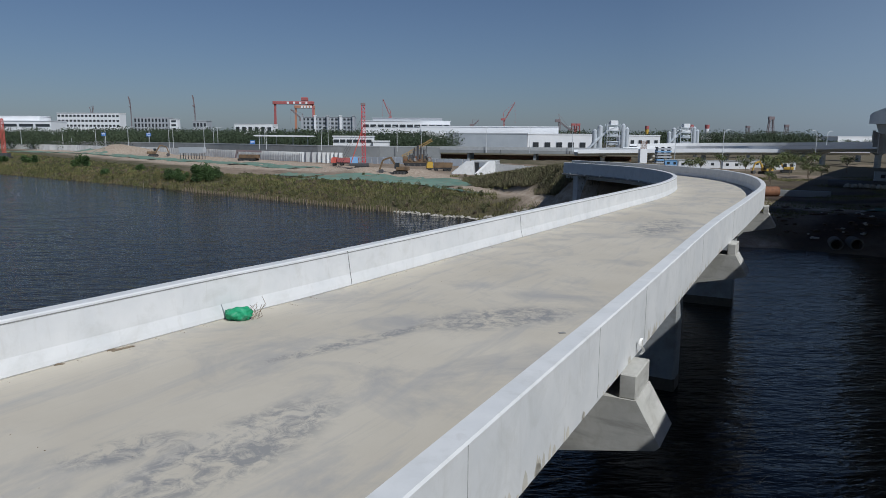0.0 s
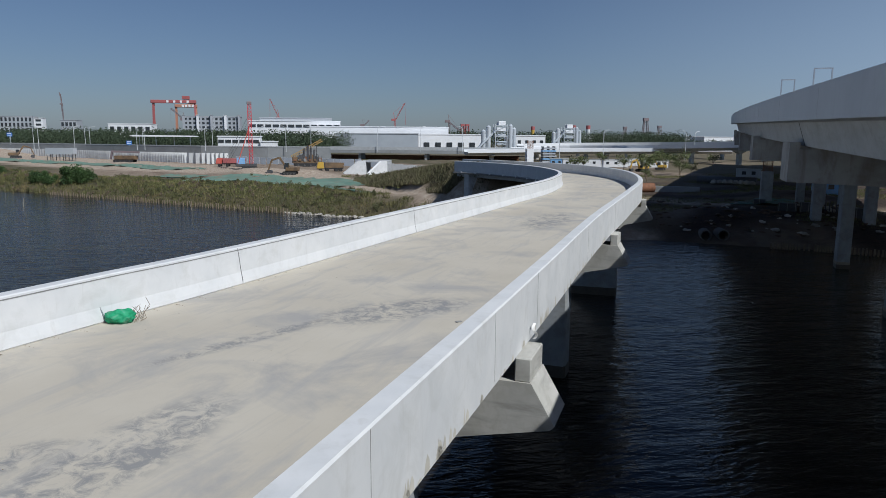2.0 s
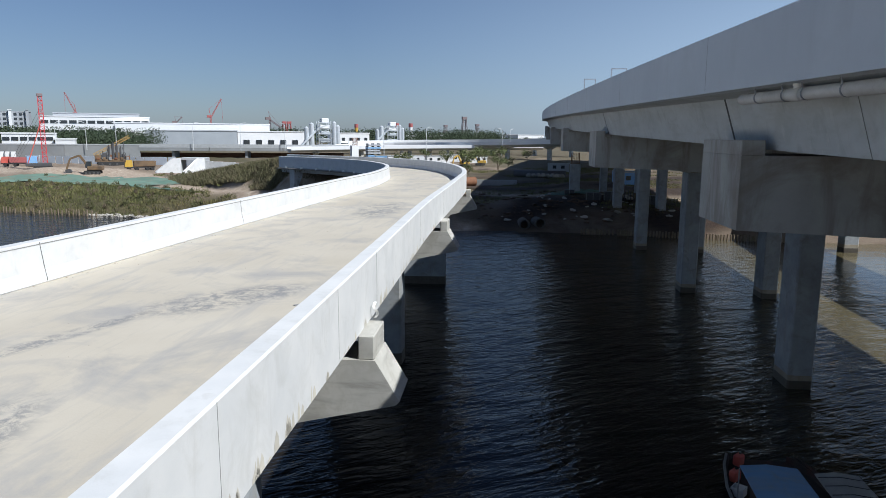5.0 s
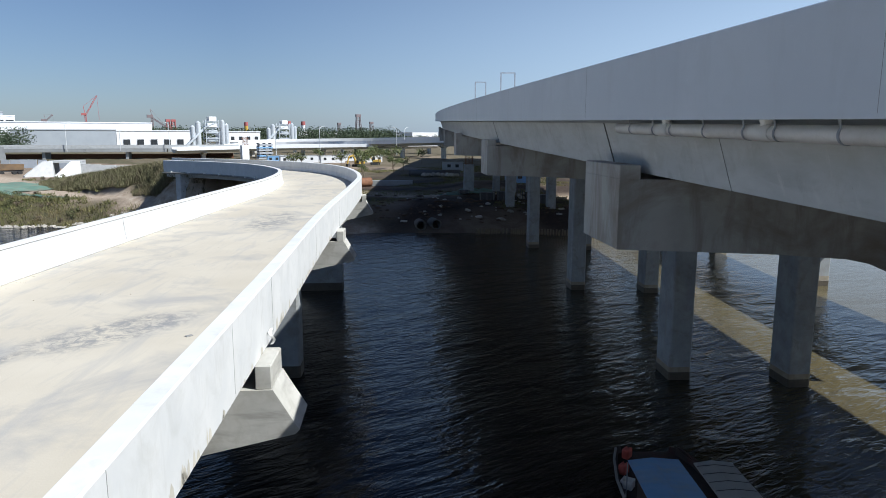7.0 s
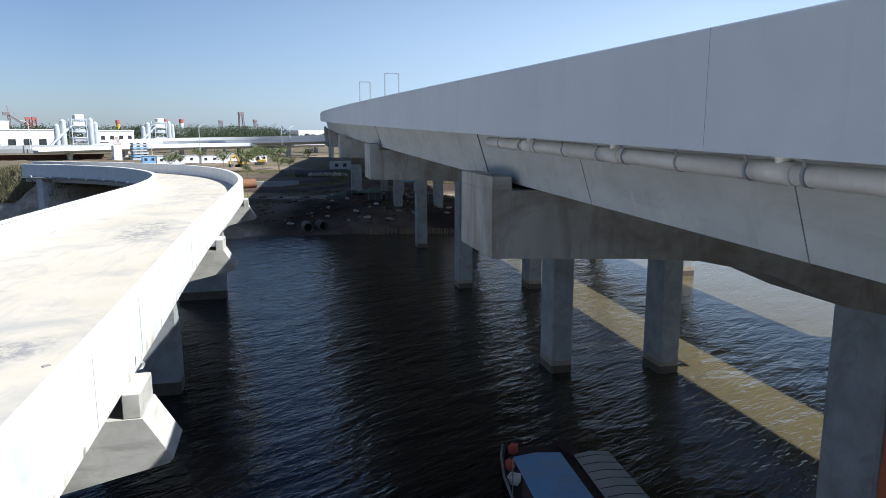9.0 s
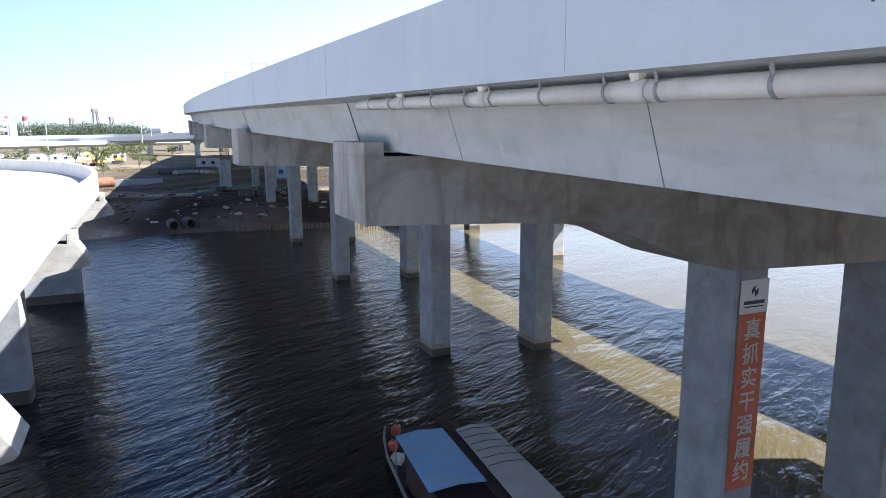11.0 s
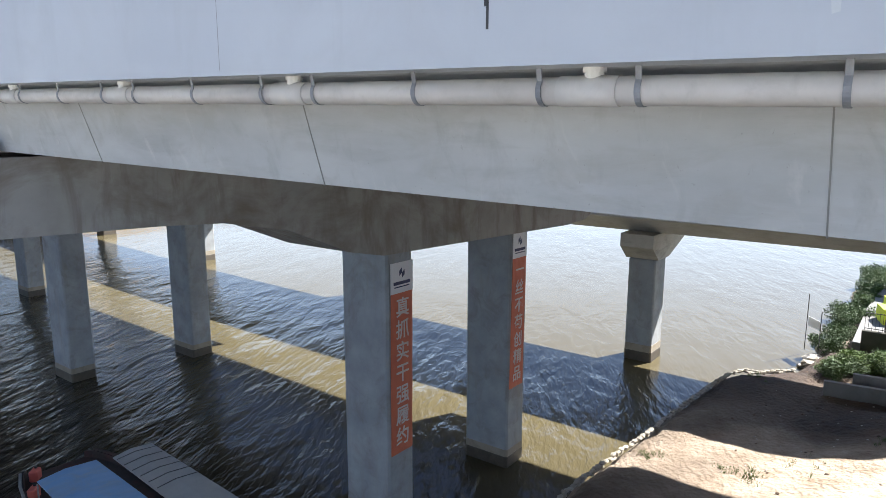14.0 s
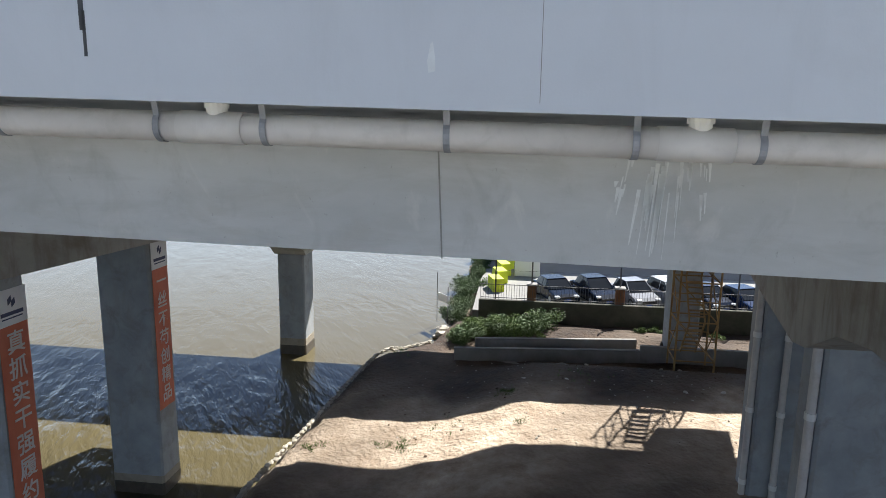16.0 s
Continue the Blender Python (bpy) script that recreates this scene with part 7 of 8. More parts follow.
# ---- buildings and cranes on the skyline ----
def building(name, s0, s1, y, base, top, deep, mat, label, rows=0, cols=0, roof=None, category="building", win=(0.6, 0.5), bands=False):
    """A building whose front spans two bearings at distance y; rows x cols of windows in its front."""
    x0, x1 = out(s0, y)[0], out(s1, y)[0]
    wide, tall = x1 - x0, top - base
    ob = tagged(empty(name, ((x0 + x1) / 2, y, base)), label, category)
    bm = bmesh.new()
    box(bm, (wide, deep, tall), (0, deep / 2, tall / 2))
    wall = part("wall", bm, mat, ob)
    bm = bmesh.new()
    box(bm, (wide + 0.8, deep + 0.8, 0.7), (0, deep / 2, tall + 0.35))
    part("roof", bm, roof or mat, ob)
    if rows and cols:
        cw, rh = wide / cols, tall / rows
        bm = bmesh.new()
        box(bm, (cw * win[0], 0.5, rh * win[1]), (0, 0, 0))
        pane = shared("window", bm, M_GLASS)
        for r in range(rows):
            for c in range(cols):
                o = new("window", pane)
                o.parent = wall
                o.location = (-wide / 2 + cw * (c + 0.5), -0.1, rh * (r + 0.5))
    return ob


building("office_block", -0.555, -0.465, 900, 2.5, 40, 18, M_FARWHITE, "white five-storey block with rows of dark windows", 6, 16, win=(0.62, 0.42))
building("office_block", -0.202, -0.126, 800, 2.5, 34, 16, M_FARGREY, "grey and white block with regular dark windows", 7, 13, win=(0.55, 0.5))
for k in range(5):
    building("stair_core", -0.2035 + 0.0185 * k, -0.2005 + 0.0185 * k, 797, 2.5, 35.5, 3, M_FARWHITE if k % 2 else M_FARGREY, "pale vertical stair core on the block's front", category="tower")
building("hall", -0.66, -0.565, 700, 2.5, 26, 30, M_FARWHITE, "white low hall with a blue glass front", 3, 4, win=(0.85, 0.35))
building("hall_step", -0.66, -0.58, 716, 2.5, 31, 20, M_FARWHITE, "higher white rear part of a low hall")
building("office_block", -0.445, -0.395, 950, 2.5, 36, 18, M_FARGREY, "grey louvred block above the trees", 5, 10, win=(0.5, 0.7))
building("stair_tower", -0.393, -0.382, 940, 2.5, 34, 10, M_FARWHITE, "narrow white tower above the trees", 6, 1)
building("long_hall", -0.115, 0.012, 640, 2.5, 26.5, 40, M_FARWHITE, "long white factory hall with clerestory strips", 3, 12, win=(0.8, 0.3))
building("long_hall_roof", -0.10, 0.0, 652, 2.5, 29.5, 20, M_FARGREY, "grey raised clerestory of the factory hall")
building("long_hall", -0.03, 0.169, 600, 2.5, 21.3, 40, M_FARWHITE, "long white factory hall with a flat roof")
building("grey_hall", 0.006, 0.124, 550, 2.5, 15.4, 40, M_GREYWALL, "large grey metal-clad hall", roof=M_FARGREY)
white_hall = building("white_hall", 0.1245, 0.232, 552, 2.5, 15.0, 40, M_WHITE, "white workshop hall with tall dark doors", roof=M_FARWHITE)
building("white_hall", 0.271, 0.317, 552, 2.5, 14.4, 40, M_WHITE, "white workshop hall beside the mixing plant", 1, 4, roof=M_FARWHITE, win=(0.4, 0.42))
bm = bmesh.new()
box(bm, (4.4, 0.8, 6.2), (0, 0, 3.1))
hall_door = shared("door", bm, M_GLASS)
for k in range(6):
    o = new("door", hall_door)
    o.parent = white_hall
    o.location = (-23 + k * 9.4, -0.2, 0.2)
building("low_office", -0.158, -0.101, 430, 2.5, 12.6, 14, M_WHITE, "white two-storey site office with dark window bands", 2, 6, win=(0.8, 0.35))
building("low_office", -0.10, -0.078, 428, 2.5, 9.6, 12, M_WHITE, "low white annex of the site office")
building("far_hall", 0.355, 0.47, 1300, 2.5, 17, 40, M_FARWHITE, "long pale shed roof on the horizon")
building("far_block", 0.545, 0.575, 1000, 2.5, 16, 20, M_FARGREY, "dark block on the horizon", 3, 5)
building("far_hall", 0.575, 0.625, 900, 2.5, 15, 40, M_FARWHITE, "pale shed with a sloping roof on the horizon")
building("far_hall", -0.30, -0.245, 900, 2.5, 27, 30, M_FARWHITE, "white shed above the trees", 2, 6)
building("far_hall", -0.36, -0.34, 900, 2.5, 31, 20, M_FARGREY, "grey shed above the trees", 3, 4)
canopy = tagged(empty("canopy", (*out(-0.228, 420), 2.5)), "flat white canopy roof on slender posts", "canopy")
bm = bmesh.new()
prism(bm, [(-18, 10.4), (-16, 11.0), (16, 10.7), (18, 10.2), (16, 10.0), (-16, 10.1)], Matrix.Diagonal((1, 12, 1, 1)))
part("roof", bm, M_WHITE, canopy)
for x in (-14, -5, 5, 14):
    bm = bmesh.new()
    rod(bm, (x, 0, -0.2), (x, 0, 10.1), 0.25, 8)
    part("post", bm, M_STEEL, canopy)

# concrete mixing plants
def mixing_plant(s, y, k, label):
    ob = tagged(empty("mixing_plant", (*out(s, y), 2.5)), label, "mixing plant", "mixing plants")
    for x, r, hh in ((-9, 1.9, 19), (-12.8, 1.7, 16), (8.0, 1.6, 20), (10.8, 1.5, 17.5)):
        bm = bmesh.new()
        rod(bm, (x * k, 0, 2), (x * k, 0, hh * k), r * k, 16)
        rod(bm, (x * k, 0, hh * k), (x * k, 0, (hh + 1.2) * k), r * k, 16, 0.3)
        silo = part("silo", bm, M_SILO, ob, "pale metal silo")
        bm = bmesh.new()
        for a in range(4):
            rod(bm, ((x + 0.8 * r * math.cos(a * 1.57)) * k, 0.8 * r * k * math.sin(a * 1.57), -0.2), ((x + 0.8 * r * math.cos(a * 1.57)) * k, 0.8 * r * k * math.sin(a * 1.57), 2.2), 0.2, 6)
        part("legs", bm, M_DARK_STEEL, silo)
    bm = bmesh.new()
    for x in (-4.5, 4.5):
        for yy in (-3.5, 3.5):
            beam(bm, (x * k, yy, -0.2), (x * k, yy, 21 * k), 0.45)
    for z in (4, 8, 12, 16, 20):
        for yy in (-3.5, 3.5):
            beam(bm, (-4.5 * k, yy, z * k), (4.5 * k, yy, z * k), 0.35)
            beam(bm, (-4.5 * k, yy, (z - 4) * k), (4.5 * k, yy, z * k), 0.2)
    part("frame", bm, M_SILO, ob, "pale steel tower frame")
    for z, w, hh in ((7, 7.5, 3.0), (12.5, 6.5, 2.6), (17, 8.0, 2.8), (21.5, 5.5, 3.4)):
        bm = bmesh.new()
        box(bm, (w * k, 6, hh * k), (0.6 * k, 0, z * k), bevel=0.3)
        part("hopper_house", bm, M_FARWHITE if z > 15 else M_SILO, ob)
    bm = bmesh.new()
    beam(bm, (-20 * k, -3, 1), (-4 * k, -1, 16 * k), 1.6, 1.2)
    part("conveyor", bm, M_SILO, ob, "inclined conveyor gallery")
    return ob


mixing_plant(0.247, 480, 0.95, "tall pale concrete mixing plant with silos")
mixing_plant(0.352, 520, 0.9, "second concrete mixing plant with silos")
for s, y in ((0.361, 800), (0.384, 800), (0.297, 900)):
    ob = tagged(empty("water_tower", (*out(s, y), 2.5)), "white silo with a red top on the horizon", "silo", "red-topped silos")
    bm = bmesh.new()
    rod(bm, (0, 0, 0), (0, 0, 21), 2.4, 14)
    part("shaft", bm, M_FARWHITE if s > 0.3 else M_YELLOW, ob)
    bm = bmesh.new()
    rod(bm, (0, 0, 21), (0, 0, 25.5), 2.6, 14)
    part("cap", bm, M_CRANE, ob, "red top")


def slewing_crane(s, y, base, tall, jib, lean, label, mat=None, thin=1.0):
    ob = tagged(empty("crane", (*out(s, y), base)), label, "crane", "cranes on the skyline")
    mat = mat or M_CRANE
    bm = bmesh.new()
    lattice(bm, (0, 0, 0), (0, 0, tall), tall * 0.07 * thin, 8, tall * 0.018 * thin)
    part("tower", bm, mat, ob)
    bm = bmesh.new()
    lattice(bm, (0, 0, tall * 0.95), (jib * math.cos(lean), 0, tall + jib * math.sin(lean)), tall * 0.05 * thin, 8, tall * 0.016 * thin)
    part("jib", bm, mat, ob)
    bm = bmesh.new()
    box(bm, (tall * 0.22 * thin, tall * 0.12 * thin, tall * 0.12 * thin), (-tall * 0.08 * thin, 0, tall))
    part("machine_house", bm, mat, ob)
    bm = bmesh.new()
    beam(bm, (-tall * 0.05, 0, tall * 1.3), (jib * math.cos(lean), 0, tall + jib * math.sin(lean)), tall * 0.008)
    beam(bm, (0, 0, tall), (-tall * 0.05, 0, tall * 1.3), tall * 0.02)
    beam(bm, (jib * math.cos(lean), 0, tall + jib * math.sin(lean)), (jib * math.cos(lean) * 1.05, 0, tall * 0.8), tall * 0.008)
    part("stay", bm, mat, ob)
    return ob


slewing_crane(0.090, 1200, 2.5, 40, 34, radians(58), "red slewing jib crane on the skyline", None, 0.75)
slewing_crane(-0.073, 1200, 2.5, 42, 34, radians(115), "thin red crane with a leaning jib", None, 0.6)
slewing_crane(0.045, 1300, 2.5, 32, 14, radians(40), "small dark crane on the skyline", M_CRANE_DARK)
slewing_crane(-0.356, 1100, 2.5, 56, 14, radians(95), "slender dark mast crane above the trees", M_CRANE_DARK, 0.28)
slewing_crane(-0.448, 1100, 2.5, 54, 12, radians(92), "thin grey mast above the trees", M_CRANE_DARK, 0.25)
slewing_crane(-0.505, 1200, 2.5, 44, 16, radians(75), "thin grey crane behind a block", M_CRANE_DARK, 0.4)
slewing_crane(0.170, 1100, 2.5, 36, 26, radians(-40), "brown lattice crane with a falling jib", M_CRANE_DARK)
for s, tall in ((0.19, 30), (0.197, 30), (0.443, 28), (0.476, 42), (0.499, 30)):
    ob = tagged(empty("dock_crane", (*out(s, 1150), 2.5)), "dark lattice dock crane on the horizon", "crane", "dock cranes")
    bm = bmesh.new()
    for dx in (-1, 1):
        for dy in (-1, 1):
            beam(bm, (dx * tall * 0.16, dy * 4, 0), (dx * tall * 0.07, dy * 2, tall), tall * 0.03)
    for k in range(1, 6):
        z = tall * k / 6
        w = tall * (0.16 - 0.09 * k / 6)
        beam(bm, (-w, 0, z), (w, 0, z), tall * 0.02)
        beam(bm, (-w, 0, z), (w * 0.9, 0, z + tall / 6), tall * 0.016)
    part("portal", bm, M_CRANE_DARK if s > 0.3 else M_CRANE, ob)
    bm = bmesh.new()
    box(bm, (tall * 0.22, 5, tall * 0.12), (0, 0, tall * 1.03))
    part("cab", bm, M_CRANE_DARK if s > 0.3 else M_CRANE, ob)

# shipyard gantry crane
M_GANTRY2 = material("faded_orange_steel", [(0.42, 0.19, 0.12), (0.48, 0.24, 0.16)], 0.02, rough=0.7, bump=0)
for y, mat, s0, s1, zt, lab in ((1500, M_CRANE, -0.243, -0.184, 92, "giant red shipyard gantry crane"), (1560, M_GANTRY2, -0.212, -0.183, 86, "giant orange shipyard gantry crane behind the red one")):
    x0, x1 = out(s0, y)[0], out(s1, y)[0]
    ob = tagged(empty("gantry_crane", ((x0 + x1) / 2, y, 2.5)), lab, "gantry crane", "shipyard gantries")
    half = (x1 - x0) / 2
    bm = bmesh.new()
    box(bm, (2 * half, 9, 6.5), (0, 0, zt - 12), bevel=0.6)
    girder = part("girder", bm, mat, ob)
    for k in range(4):
        bm = bmesh.new()
        box(bm, (4.5, 0.4, 4.5), (-half * 0.25 + k * half * 0.3, -4.8, zt - 12))
        part("letter_bar", bm, M_FARWHITE, girder, "white letter-sized panel")
    for x in (-half * 0.92, half * 0.96):
        bm = bmesh.new()
        beam(bm, (x, -5, 0), (x * 0.97, 0, zt - 14), 3.6 if x < 0 else 2.4)
        beam(bm, (x, 5, 0), (x * 0.97, 0, zt - 14), 3.6 if x < 0 else 2.4)
        part("leg", bm, mat, ob)
    bm = bmesh.new()
    box(bm, (14, 10, 7), (half * 0.55, 0, zt - 4), bevel=0.5)
    part("trolley", bm, mat, ob)
slewing_crane(-0.200, 1480, 2.5, 44, 34, radians(140), "dark slewing crane under the gantries", M_CRANE_DARK)

# ---- vegetation ----
def leaf_mass(points, sizes, rnd, flat=0.0):
    """Triangulated leaf blades, two faces each, at points."""
    verts, faces = [], []
    for p, s in zip(points, sizes):
        d = Vector((rnd.uniform(-1, 1), rnd.uniform(-1, 1), rnd.uniform(-0.4, 1))).normalized()
        e = d.orthogonal().normalized()
        e = (e * math.cos(rnd.random() * 6.28) + d.cross(e) * math.sin(rnd.random() * 6.28)).normalized()
        k = len(verts)
        verts += [p - d * s * 0.5, p + e * s * 0.32, p + d * s * 0.5, p - e * s * 0.32]
        faces += [(k, k + 1, k + 2), (k, k + 2, k + 3)]
    return verts, faces


def flat_mesh(name, verts, faces, mat):
    mesh = bpy.data.meshes.new(name)
    mesh.from_pydata([tuple(v) for v in verts], [], faces)
    mesh.materials.append(mat)
    return mesh


def bush_mesh(seed, wide, tall, leaves, size, mat):
    """A shrub: leaves scattered through several uneven clumps."""
    rnd = random.Random(seed)
    clumps = [(Vector((rnd.uniform(-0.6, 0.6) * wide, rnd.uniform(-0.6, 0.6) * wide, rnd.uniform(0.25, 0.75) * tall)), rnd.uniform(0.25, 0.5)) for _ in range(9)]
    pts = []
    for _ in range(leaves):
        c, r = rnd.choice(clumps)
        d = Vector((rnd.gauss(0, 1), rnd.gauss(0, 1), rnd.gauss(0, 1))).normalized() * (rnd.random() ** 0.4)
        p = c + Vector((d.x * wide * r, d.y * wide * r, d.z * tall * r * 0.8))
        p.z = max(0.02, p.z)
        pts.append(p)
    return flat_mesh("foliage", *leaf_mass(pts, [size * rnd.uniform(0.6, 1.3) for _ in pts], rnd), mat)


def grass_mesh(name, spots, low, high, width, mat, blades=5, seed=1, spread=0.25):
    """Tufts of upright blades, one thin triangle each."""
    rnd = np.random.RandomState(seed)
    spots = np.asarray(spots, float)
    n = len(spots) * blades
    base = np.repeat(spots, blades, 0) + np.c_[rnd.normal(0, spread, (n, 2)), np.zeros(n)]
    tall = rnd.uniform(low, high, n) * rnd.uniform(0.6, 1.2, len(spots)).repeat(blades)
    ang = rnd.uniform(0, np.pi, n)
    side = np.c_[np.cos(ang), np.sin(ang), np.zeros(n)] * (width * rnd.uniform(0.6, 1.4, n) * (np.clip(base[:, 1] / 110, 1, 4) if width > 0.02 else 1))[:, None]
    lean = np.c_[rnd.normal(0, 0.38, (n, 2)) * tall[:, None], tall]
    verts = np.concatenate([base - side, base + side, base + lean], 1).reshape(-1, 3)
    faces = np.arange(len(verts)).reshape(-1, 3)
    mesh = bpy.data.meshes.new(name)
    mesh.from_pydata(verts.tolist(), [], faces.tolist())
    mesh.materials.append(mat)
    return mesh


def scatter(seed, count, x0, x1, y0, y1, keep):
    rs = np.random.RandomState(seed)
    x, y = rs.uniform(x0, x1, count), rs.uniform(y0, y1, count)
    d = river_distance(x, y)
    ok = keep(x, y, d)
    x, y = x[ok], y[ok]
    return np.c_[x, y, land_height(x, y)]


def patchy(x, y, f=0.05, s=0.0):
    return np.sin(x * f + 1.7 * np.sin(y * f * 1.3 + s)) * np.cos(y * f * 0.9 + 1.1 * np.sin(x * f * 0.7 + s))


M_REED_GREEN = material("green_reeds", [(0.070, 0.085, 0.026), (0.12, 0.115, 0.042), (0.18, 0.14, 0.065)], 0.12, rough=0.9, bump=0, islands=0.35)


def open_ground(x, y):
    """True where no net lies and no track runs."""
    ok = track_clear(x, y) + 1.5 * patchy(x, y, 0.3) > 1.0
    for _, path, half, _ in NETS:
        ok &= lane_distance(x, y, path) + 1.2 * patchy(x, y, 0.4) > half * 0.92
    return ok & ~((y > 188) & (x > -62 - (y - 188) * 0.9))


west = lambda x, y, d: (x < 26) & (d > 0.2) & open_ground(x, y)
slope = lambda x, y: (x > np.interp(y, *EDGE_X) - np.where(y < 118, 4.2, 3.6)) & (x < np.interp(y, *EDGE_X) + 2.0) & (y > 93.5)
tagged(new("shore_reeds", grass_mesh("shore_reeds", scatter(1, 170000, -330, 28, 86, 430, lambda x, y, d: west(x, y, d) & (d < 10 + 4 * patchy(x, y)) & (d > 0.2)), 0.3, 0.95, 0.045, M_REED_GREEN, 9, 1, 0.4)), "dense green and straw-coloured reeds along the river shore", "reeds", kind="stuff")
tagged(new("dry_scrub", grass_mesh("dry_scrub", scatter(2, 300000, -360, 28, 86, 460, lambda x, y, d: west(x, y, d) & (d > 5) & (d < 90 + 20 * patchy(x, y, 0.03)) & ~((y > 96) & slope(x, y)) & (patchy(x, y, 0.11, 2.0) > -0.75)), 0.12, 0.6, 0.065, M_REED, 7, 2, 0.55)), "dry brown and olive scrub on the river flat", "scrub", kind="stuff")
tagged(new("causeway_grass", grass_mesh("causeway_grass", scatter(3, 70000, -5, 26, 93, 165, lambda x, y, d: (d > 0.5) & slope(x, y) & (track_clear(x, y) > 0.2)), 0.3, 1.1, 0.05, M_GRASS, 12, 3, 0.4)), "brown dry brush on the causeway slope", "brush", kind="stuff")
tagged(new("east_scrub", grass_mesh("east_scrub", scatter(4, 30000, 30, 140, 66, 190, lambda x, y, d: (d > 1.5) & (patchy(x, y, 0.13, 0.7) > 0.15)), 0.1, 0.45, 0.03, M_REED, 7, 4, 0.4)), "low scrub on the disturbed ground under the viaduct", "scrub", kind="stuff")
M_FRESH = material("fresh_green_weeds", [(0.05, 0.10, 0.02), (0.11, 0.165, 0.035)], 0.8, rough=0.8, bump=0, islands=0.35)
spots = []
rs = np.random.RandomState(7)
for h, n, r, c in ((7.4, 24.1, 0.22, 22), (4.1, 24.7, 0.30, 34), (4.9, 24.5, 0.2, 10), (0.3, 29.0, 0.22, 26), (-0.4, 25.6, 0.12, 8), (6.2, 35.2, 0.4, 16), (2.4, 26.4, 0.6, 10), (-3.0, 30.5, 0.7, 14)):
    for _ in range(c):
        p = at(h + rs.normal(0, r), n + rs.normal(0, r))
        spots.append((p.x, p.y, ground_z(p.x, p.y)))
tagged(new("bank_weeds", grass_mesh("bank_weeds", spots, 0.06, 0.22, 0.009, M_FRESH, 12, 8, 0.07)), "sparse green weeds on the bare bank", "weeds", kind="stuff")
# shrubs on the slope below the parking
bank_bush = [bush_mesh(40 + s, 1.0, 1.0, 3200, 0.085, M_FRESH) for s in range(3)] + [bush_mesh(50 + s, 1.0, 1.1, 3200, 0.08, M_LEAF) for s in range(2)]
rnd = random.Random(12)
for k in range(30):
    h, n = 3.6 - 0.24 * k + rnd.uniform(-0.4, 0.4), 38.6 + rnd.uniform(-1.2, 2.2) - (0.6 if k < 6 else 0)
    if k > 20:
        h, n = rnd.uniform(-16, -3), rnd.uniform(39.5, 40.8)
    p = at(h, n)
    ob = tagged(empty("shrub", (p.x, p.y, ground_z(p.x, p.y) - 0.05), rnd.uniform(0, 6)), "leafy green shrub on the slope below the wall", "shrub", "shrubs on the slope")
    o = new("foliage", bank_bush[k % 5 if k < 14 else rnd.randrange(3)])
    o.parent = ob
    s = rnd.uniform(0.45, 0.9) if k <= 20 else rnd.uniform(0.35, 0.6)
    o.scale = (s, s, s * rnd.uniform(0.7, 1.1))
for k in range(12):
    h, n = 3.1 - 0.42 * k + rnd.uniform(-0.3, 0.3), 38.4 + 0.13 * k + rnd.uniform(-0.7, 0.7)
    p = at(h, n)
    ob = tagged(empty("shrub", (p.x, p.y, ground_z(p.x, p.y) - 0.05), rnd.uniform(0, 6)), "spreading leafy green shrub below the retaining wall", "shrub", "shrubs on the slope")
    o = new("foliage", bank_bush[rnd.randrange(4)])
    o.parent = ob
    s = rnd.uniform(0.85, 1.2)
    o.scale = (s * 1.2, s * 1.2, s)
# greenery on the far side shore by the barriers
for k in range(16):
    p = at(4.1 - 0.05 * k + rnd.uniform(-0.6, 0.3), 42.0 + 1.5 * k + rnd.uniform(-0.5, 0.5))
    ob = tagged(empty("shrub", (p.x, p.y, max(0.1, ground_z(p.x, p.y)) - 0.05), rnd.uniform(0, 6)), "grey-green shrub at the river's edge", "shrub", "shrubs on the shore")
    o = new("foliage", bank_bush[3 + k % 2])
    o.parent = ob
    s = rnd.uniform(0.9, 1.5)
    o.scale = (s, s, s)

# dark bushes on the west flat
dark_bush = [bush_mesh(60 + s, 2.6, 3.6, 3600, 0.30, M_LEAF) for s in range(3)]
for x, y, s in ((-119, 226, 1.5), (-70, 178, 1.15), (-60, 172, 1.5), (-56, 170, 1.2), (-66, 174, 0.9), (-97, 198, 0.7), (-150, 250, 1.2), (-165, 258, 1.0), (-90, 205, 0.8)):
    ob = tagged(empty("bush", (x, y, ground_z(x, y) - 0.1), rnd.uniform(0, 6)), "dark green rounded bush among the scrub", "bush", "bushes on the flat")
    o = new("foliage", dark_bush[rnd.randrange(3)])
    o.parent = ob
    o.scale = (s, s, s * 0.8)


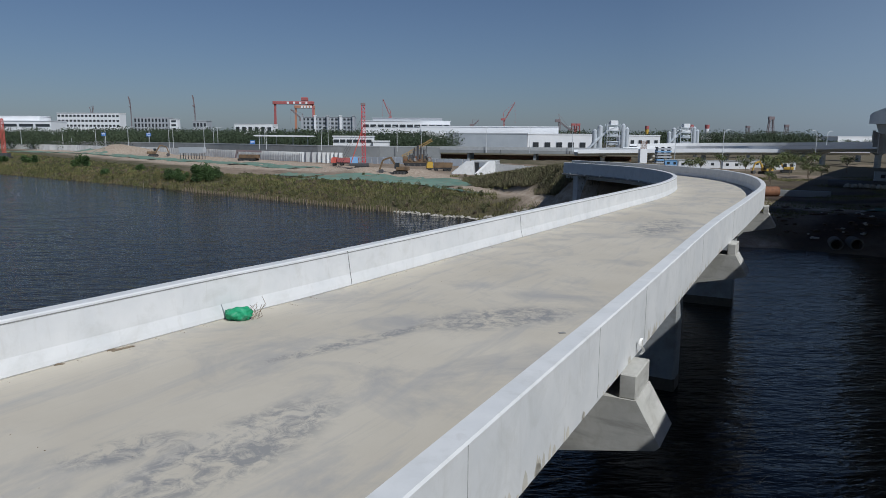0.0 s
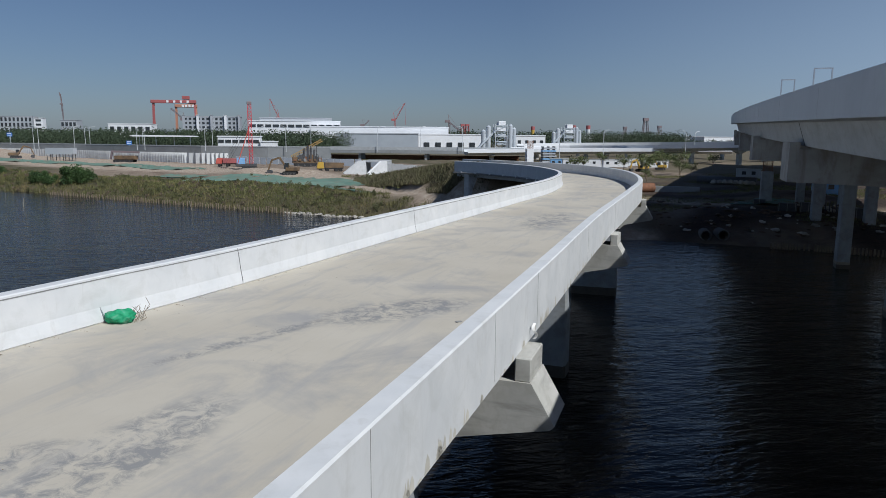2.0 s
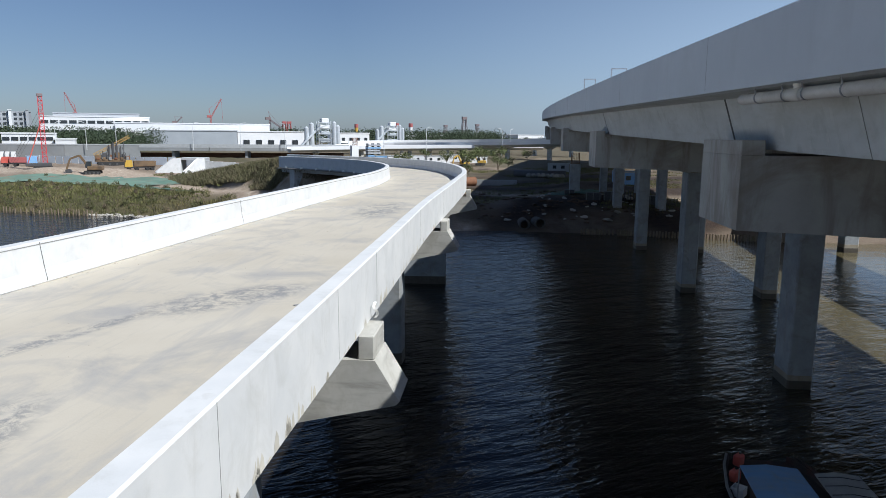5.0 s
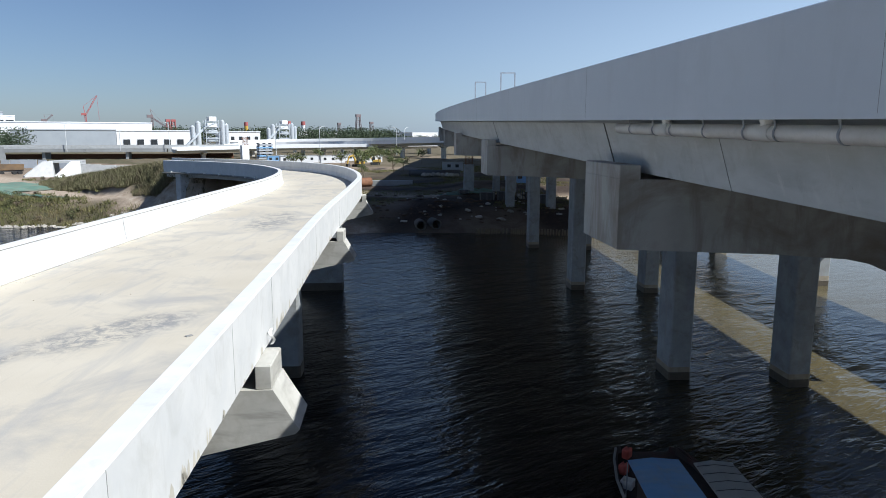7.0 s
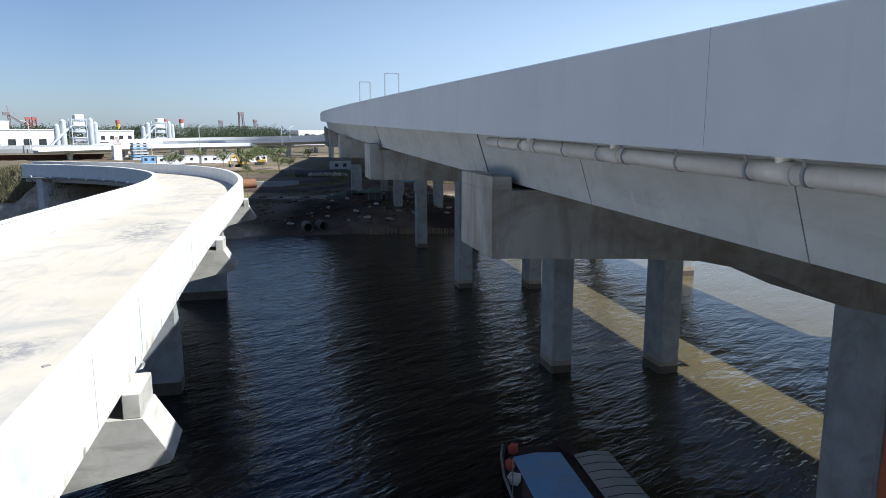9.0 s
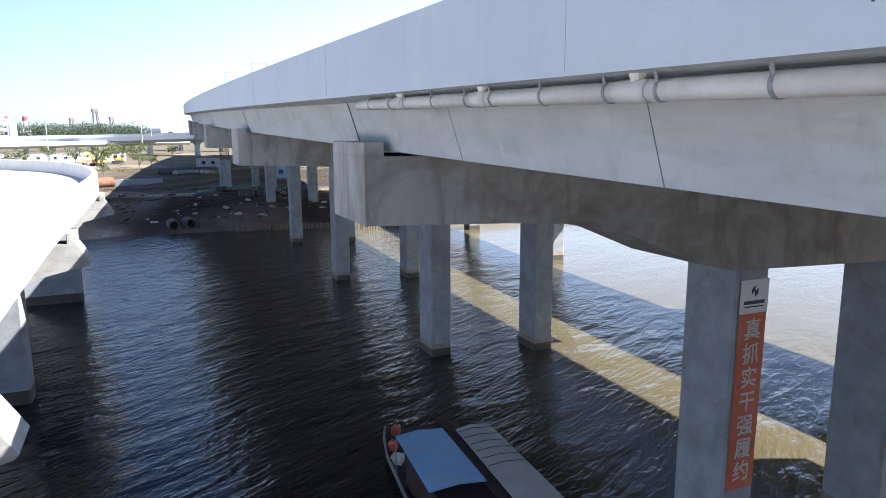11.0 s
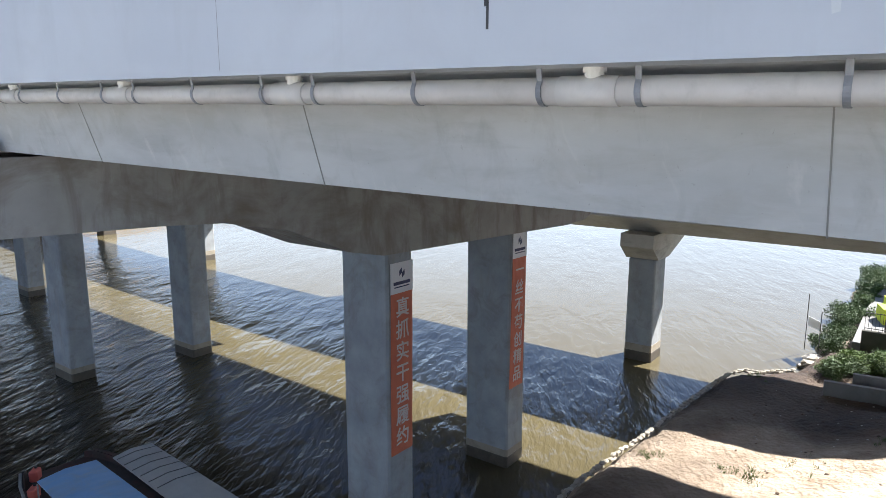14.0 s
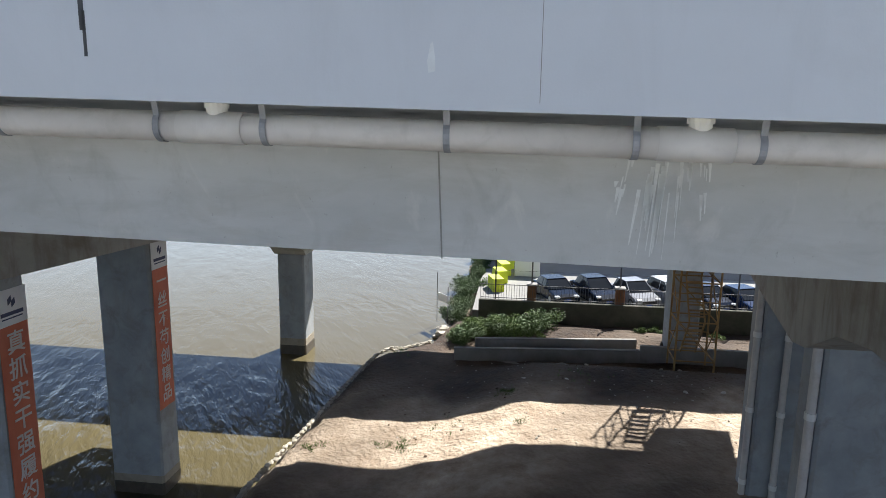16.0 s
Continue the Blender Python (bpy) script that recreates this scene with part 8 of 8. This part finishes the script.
def tree_parts(seed, tall, wide, leaves, size, mat):
    """Trunk with limbs, and a crown of leaf clumps, as two meshes."""
    rnd = random.Random(seed)
    bm = bmesh.new()
    fork = tall * 0.45
    rod(bm, (0, 0, -0.3), (0.03 * tall, 0, fork), 0.022 * tall, 7, 0.014 * tall)
    ends = []
    for k in range(6):
        a = k * 1.05 + rnd.uniform(-0.4, 0.4)
        e = Vector((math.cos(a) * wide * rnd.uniform(0.25, 0.6), math.sin(a) * wide * rnd.uniform(0.25, 0.6), tall * rnd.uniform(0.6, 0.92)))
        rod(bm, (0.03 * tall, 0, fork * rnd.uniform(0.8, 1.0)), e, 0.010 * tall, 5, 0.004 * tall)
        ends.append(e)
    trunk = shared("trunk", bm, M_TWIG)
    pts = []
    for _ in range(leaves):
        c = rnd.choice(ends)
        d = Vector((rnd.gauss(0, 1), rnd.gauss(0, 1), rnd.gauss(0, 0.8))) * wide * 0.17
        pts.append(c + d)
    crown = flat_mesh("crown", *leaf_mass(pts, [size * rnd.uniform(0.6, 1.3) for _ in pts], rnd), mat)
    return trunk, crown


M_YOUNG = material("young_tree_leaves", [(0.07, 0.10, 0.03), (0.13, 0.14, 0.05)], 0.5, rough=0.8, bump=0, islands=0.4)
young = [tree_parts(70 + s, 6.0, 3.6, 700, 0.38, M_YOUNG) for s in range(4)]
for x, y, s in ((88, 197, 1.0), (81, 167, 1.1), (86, 178, 1.0), (95, 232, 0.9), (101, 187, 1.15), (73, 150, 0.55), (91, 168, 0.8), (105, 205, 1.1), (112, 222, 1.0), (120, 240, 1.0), (82, 215, 0.8), (98, 175, 0.7), (70, 190, 0.9), (128, 215, 0.9)):
    ob = tagged(empty("young_tree", (x, y, ground_z(x, y)), rnd.uniform(0, 6)), "young staked street tree with a thin crown", "tree", "young trees by the road")
    trunk, crown = young[rnd.randrange(4)]
    for nm, me in (("trunk", trunk), ("crown", crown)):
        o = new(nm, me)
        o.parent = ob
        o.scale = (s, s, s)
# far belts of trees as one mass
rs = np.random.RandomState(21)


def belt(name, label, count, seed, place, size, mat=None, per=130, category="trees"):
    """Crowns of small leaf blades standing close together."""
    rnd, rs = random.Random(seed), np.random.RandomState(seed)
    spots = np.array([place(rnd) for _ in range(count)]) if callable(place) else place
    count = len(spots)
    x, y, tall = (np.repeat(spots[:, k], per) for k in range(3))
    n = len(x)
    base = np.repeat(land_height(spots[:, 0], spots[:, 1]), per) if mat else 2.5
    d = rs.normal(0, 1, (n, 3))
    d *= (rs.rand(n) ** 0.35 / np.linalg.norm(d, axis=1))[:, None]
    wide = tall * np.repeat(rs.uniform(0.4, 0.62, count), per)
    p = np.c_[x + d[:, 0] * wide, y + d[:, 1] * wide, base + tall * (0.5 + 0.5 * d[:, 2])]
    u = rs.normal(0, 1, (n, 3))
    u /= np.linalg.norm(u, axis=1)[:, None]
    v = np.cross(u, rs.normal(0, 1, (n, 3)))
    v /= np.linalg.norm(v, axis=1)[:, None]
    s = (size * rs.uniform(0.6, 1.4, n))[:, None]
    verts = np.stack([p - u * s * 0.5, p + v * s * 0.35, p + u * s * 0.5, p - v * s * 0.35], 1).reshape(-1, 3)
    faces = np.arange(4 * n).reshape(-1, 4)
    tagged(new(name, flat_mesh(name, verts, faces.tolist(), mat or M_LEAF_FAR)), label, category, kind="stuff")


def west_belt(r):
    y = r.uniform(470, 640)
    return r.uniform(-0.80, 0.02) * y, y, r.uniform(9, 14) * (0.75 + y / 1300)


def north_belt(r):
    y = r.uniform(650, 820)
    return r.uniform(-0.75, 0.55) * y, y, r.uniform(14, 20)


def east_belt(r):
    y = r.uniform(560, 760)
    return r.uniform(0.30, 1.1) * y, y, r.uniform(6, 10.5)


belt("far_trees_west", "dark belt of trees beyond the construction site", 900, 31, west_belt, 0.95, None, 190)
belt("far_trees_north", "dark wooded skyline far beyond the site", 800, 32, north_belt, 1.2, None, 190)
belt("far_trees_east", "dark belt of trees beyond the interchange", 600, 33, east_belt, 1.0, None, 170)


def flat_spots(seed, low, high, far):
    p = scatter(seed, 4600, -260, 14, 92, 330, lambda x, y, d: (d > 0.8) & (d < far) & open_ground(x, y))
    p[:, 2] = np.random.RandomState(seed).uniform(low, high, len(p))
    return p


M_DEADBRUSH = material("grey_brown_dead_brush", [(0.11, 0.085, 0.06), (0.17, 0.13, 0.09)], 0.2, rough=0.9, bump=0, islands=0.35)
M_SHRUB = material("olive_shrub_leaves", [(0.068, 0.078, 0.03), (0.115, 0.115, 0.048)], 0.2, rough=0.85, bump=0, islands=0.35)
belt("low_shrubs", "low olive shrubs scattered through the river flat", 0, 41, flat_spots(41, 0.5, 1.35, 80), 0.17, M_SHRUB, 150, "shrubs")
belt("dead_brush", "grey-brown dead brush scattered through the river flat", 0, 42, flat_spots(42, 0.4, 1.0, 80), 0.15, M_DEADBRUSH, 120, "brush")
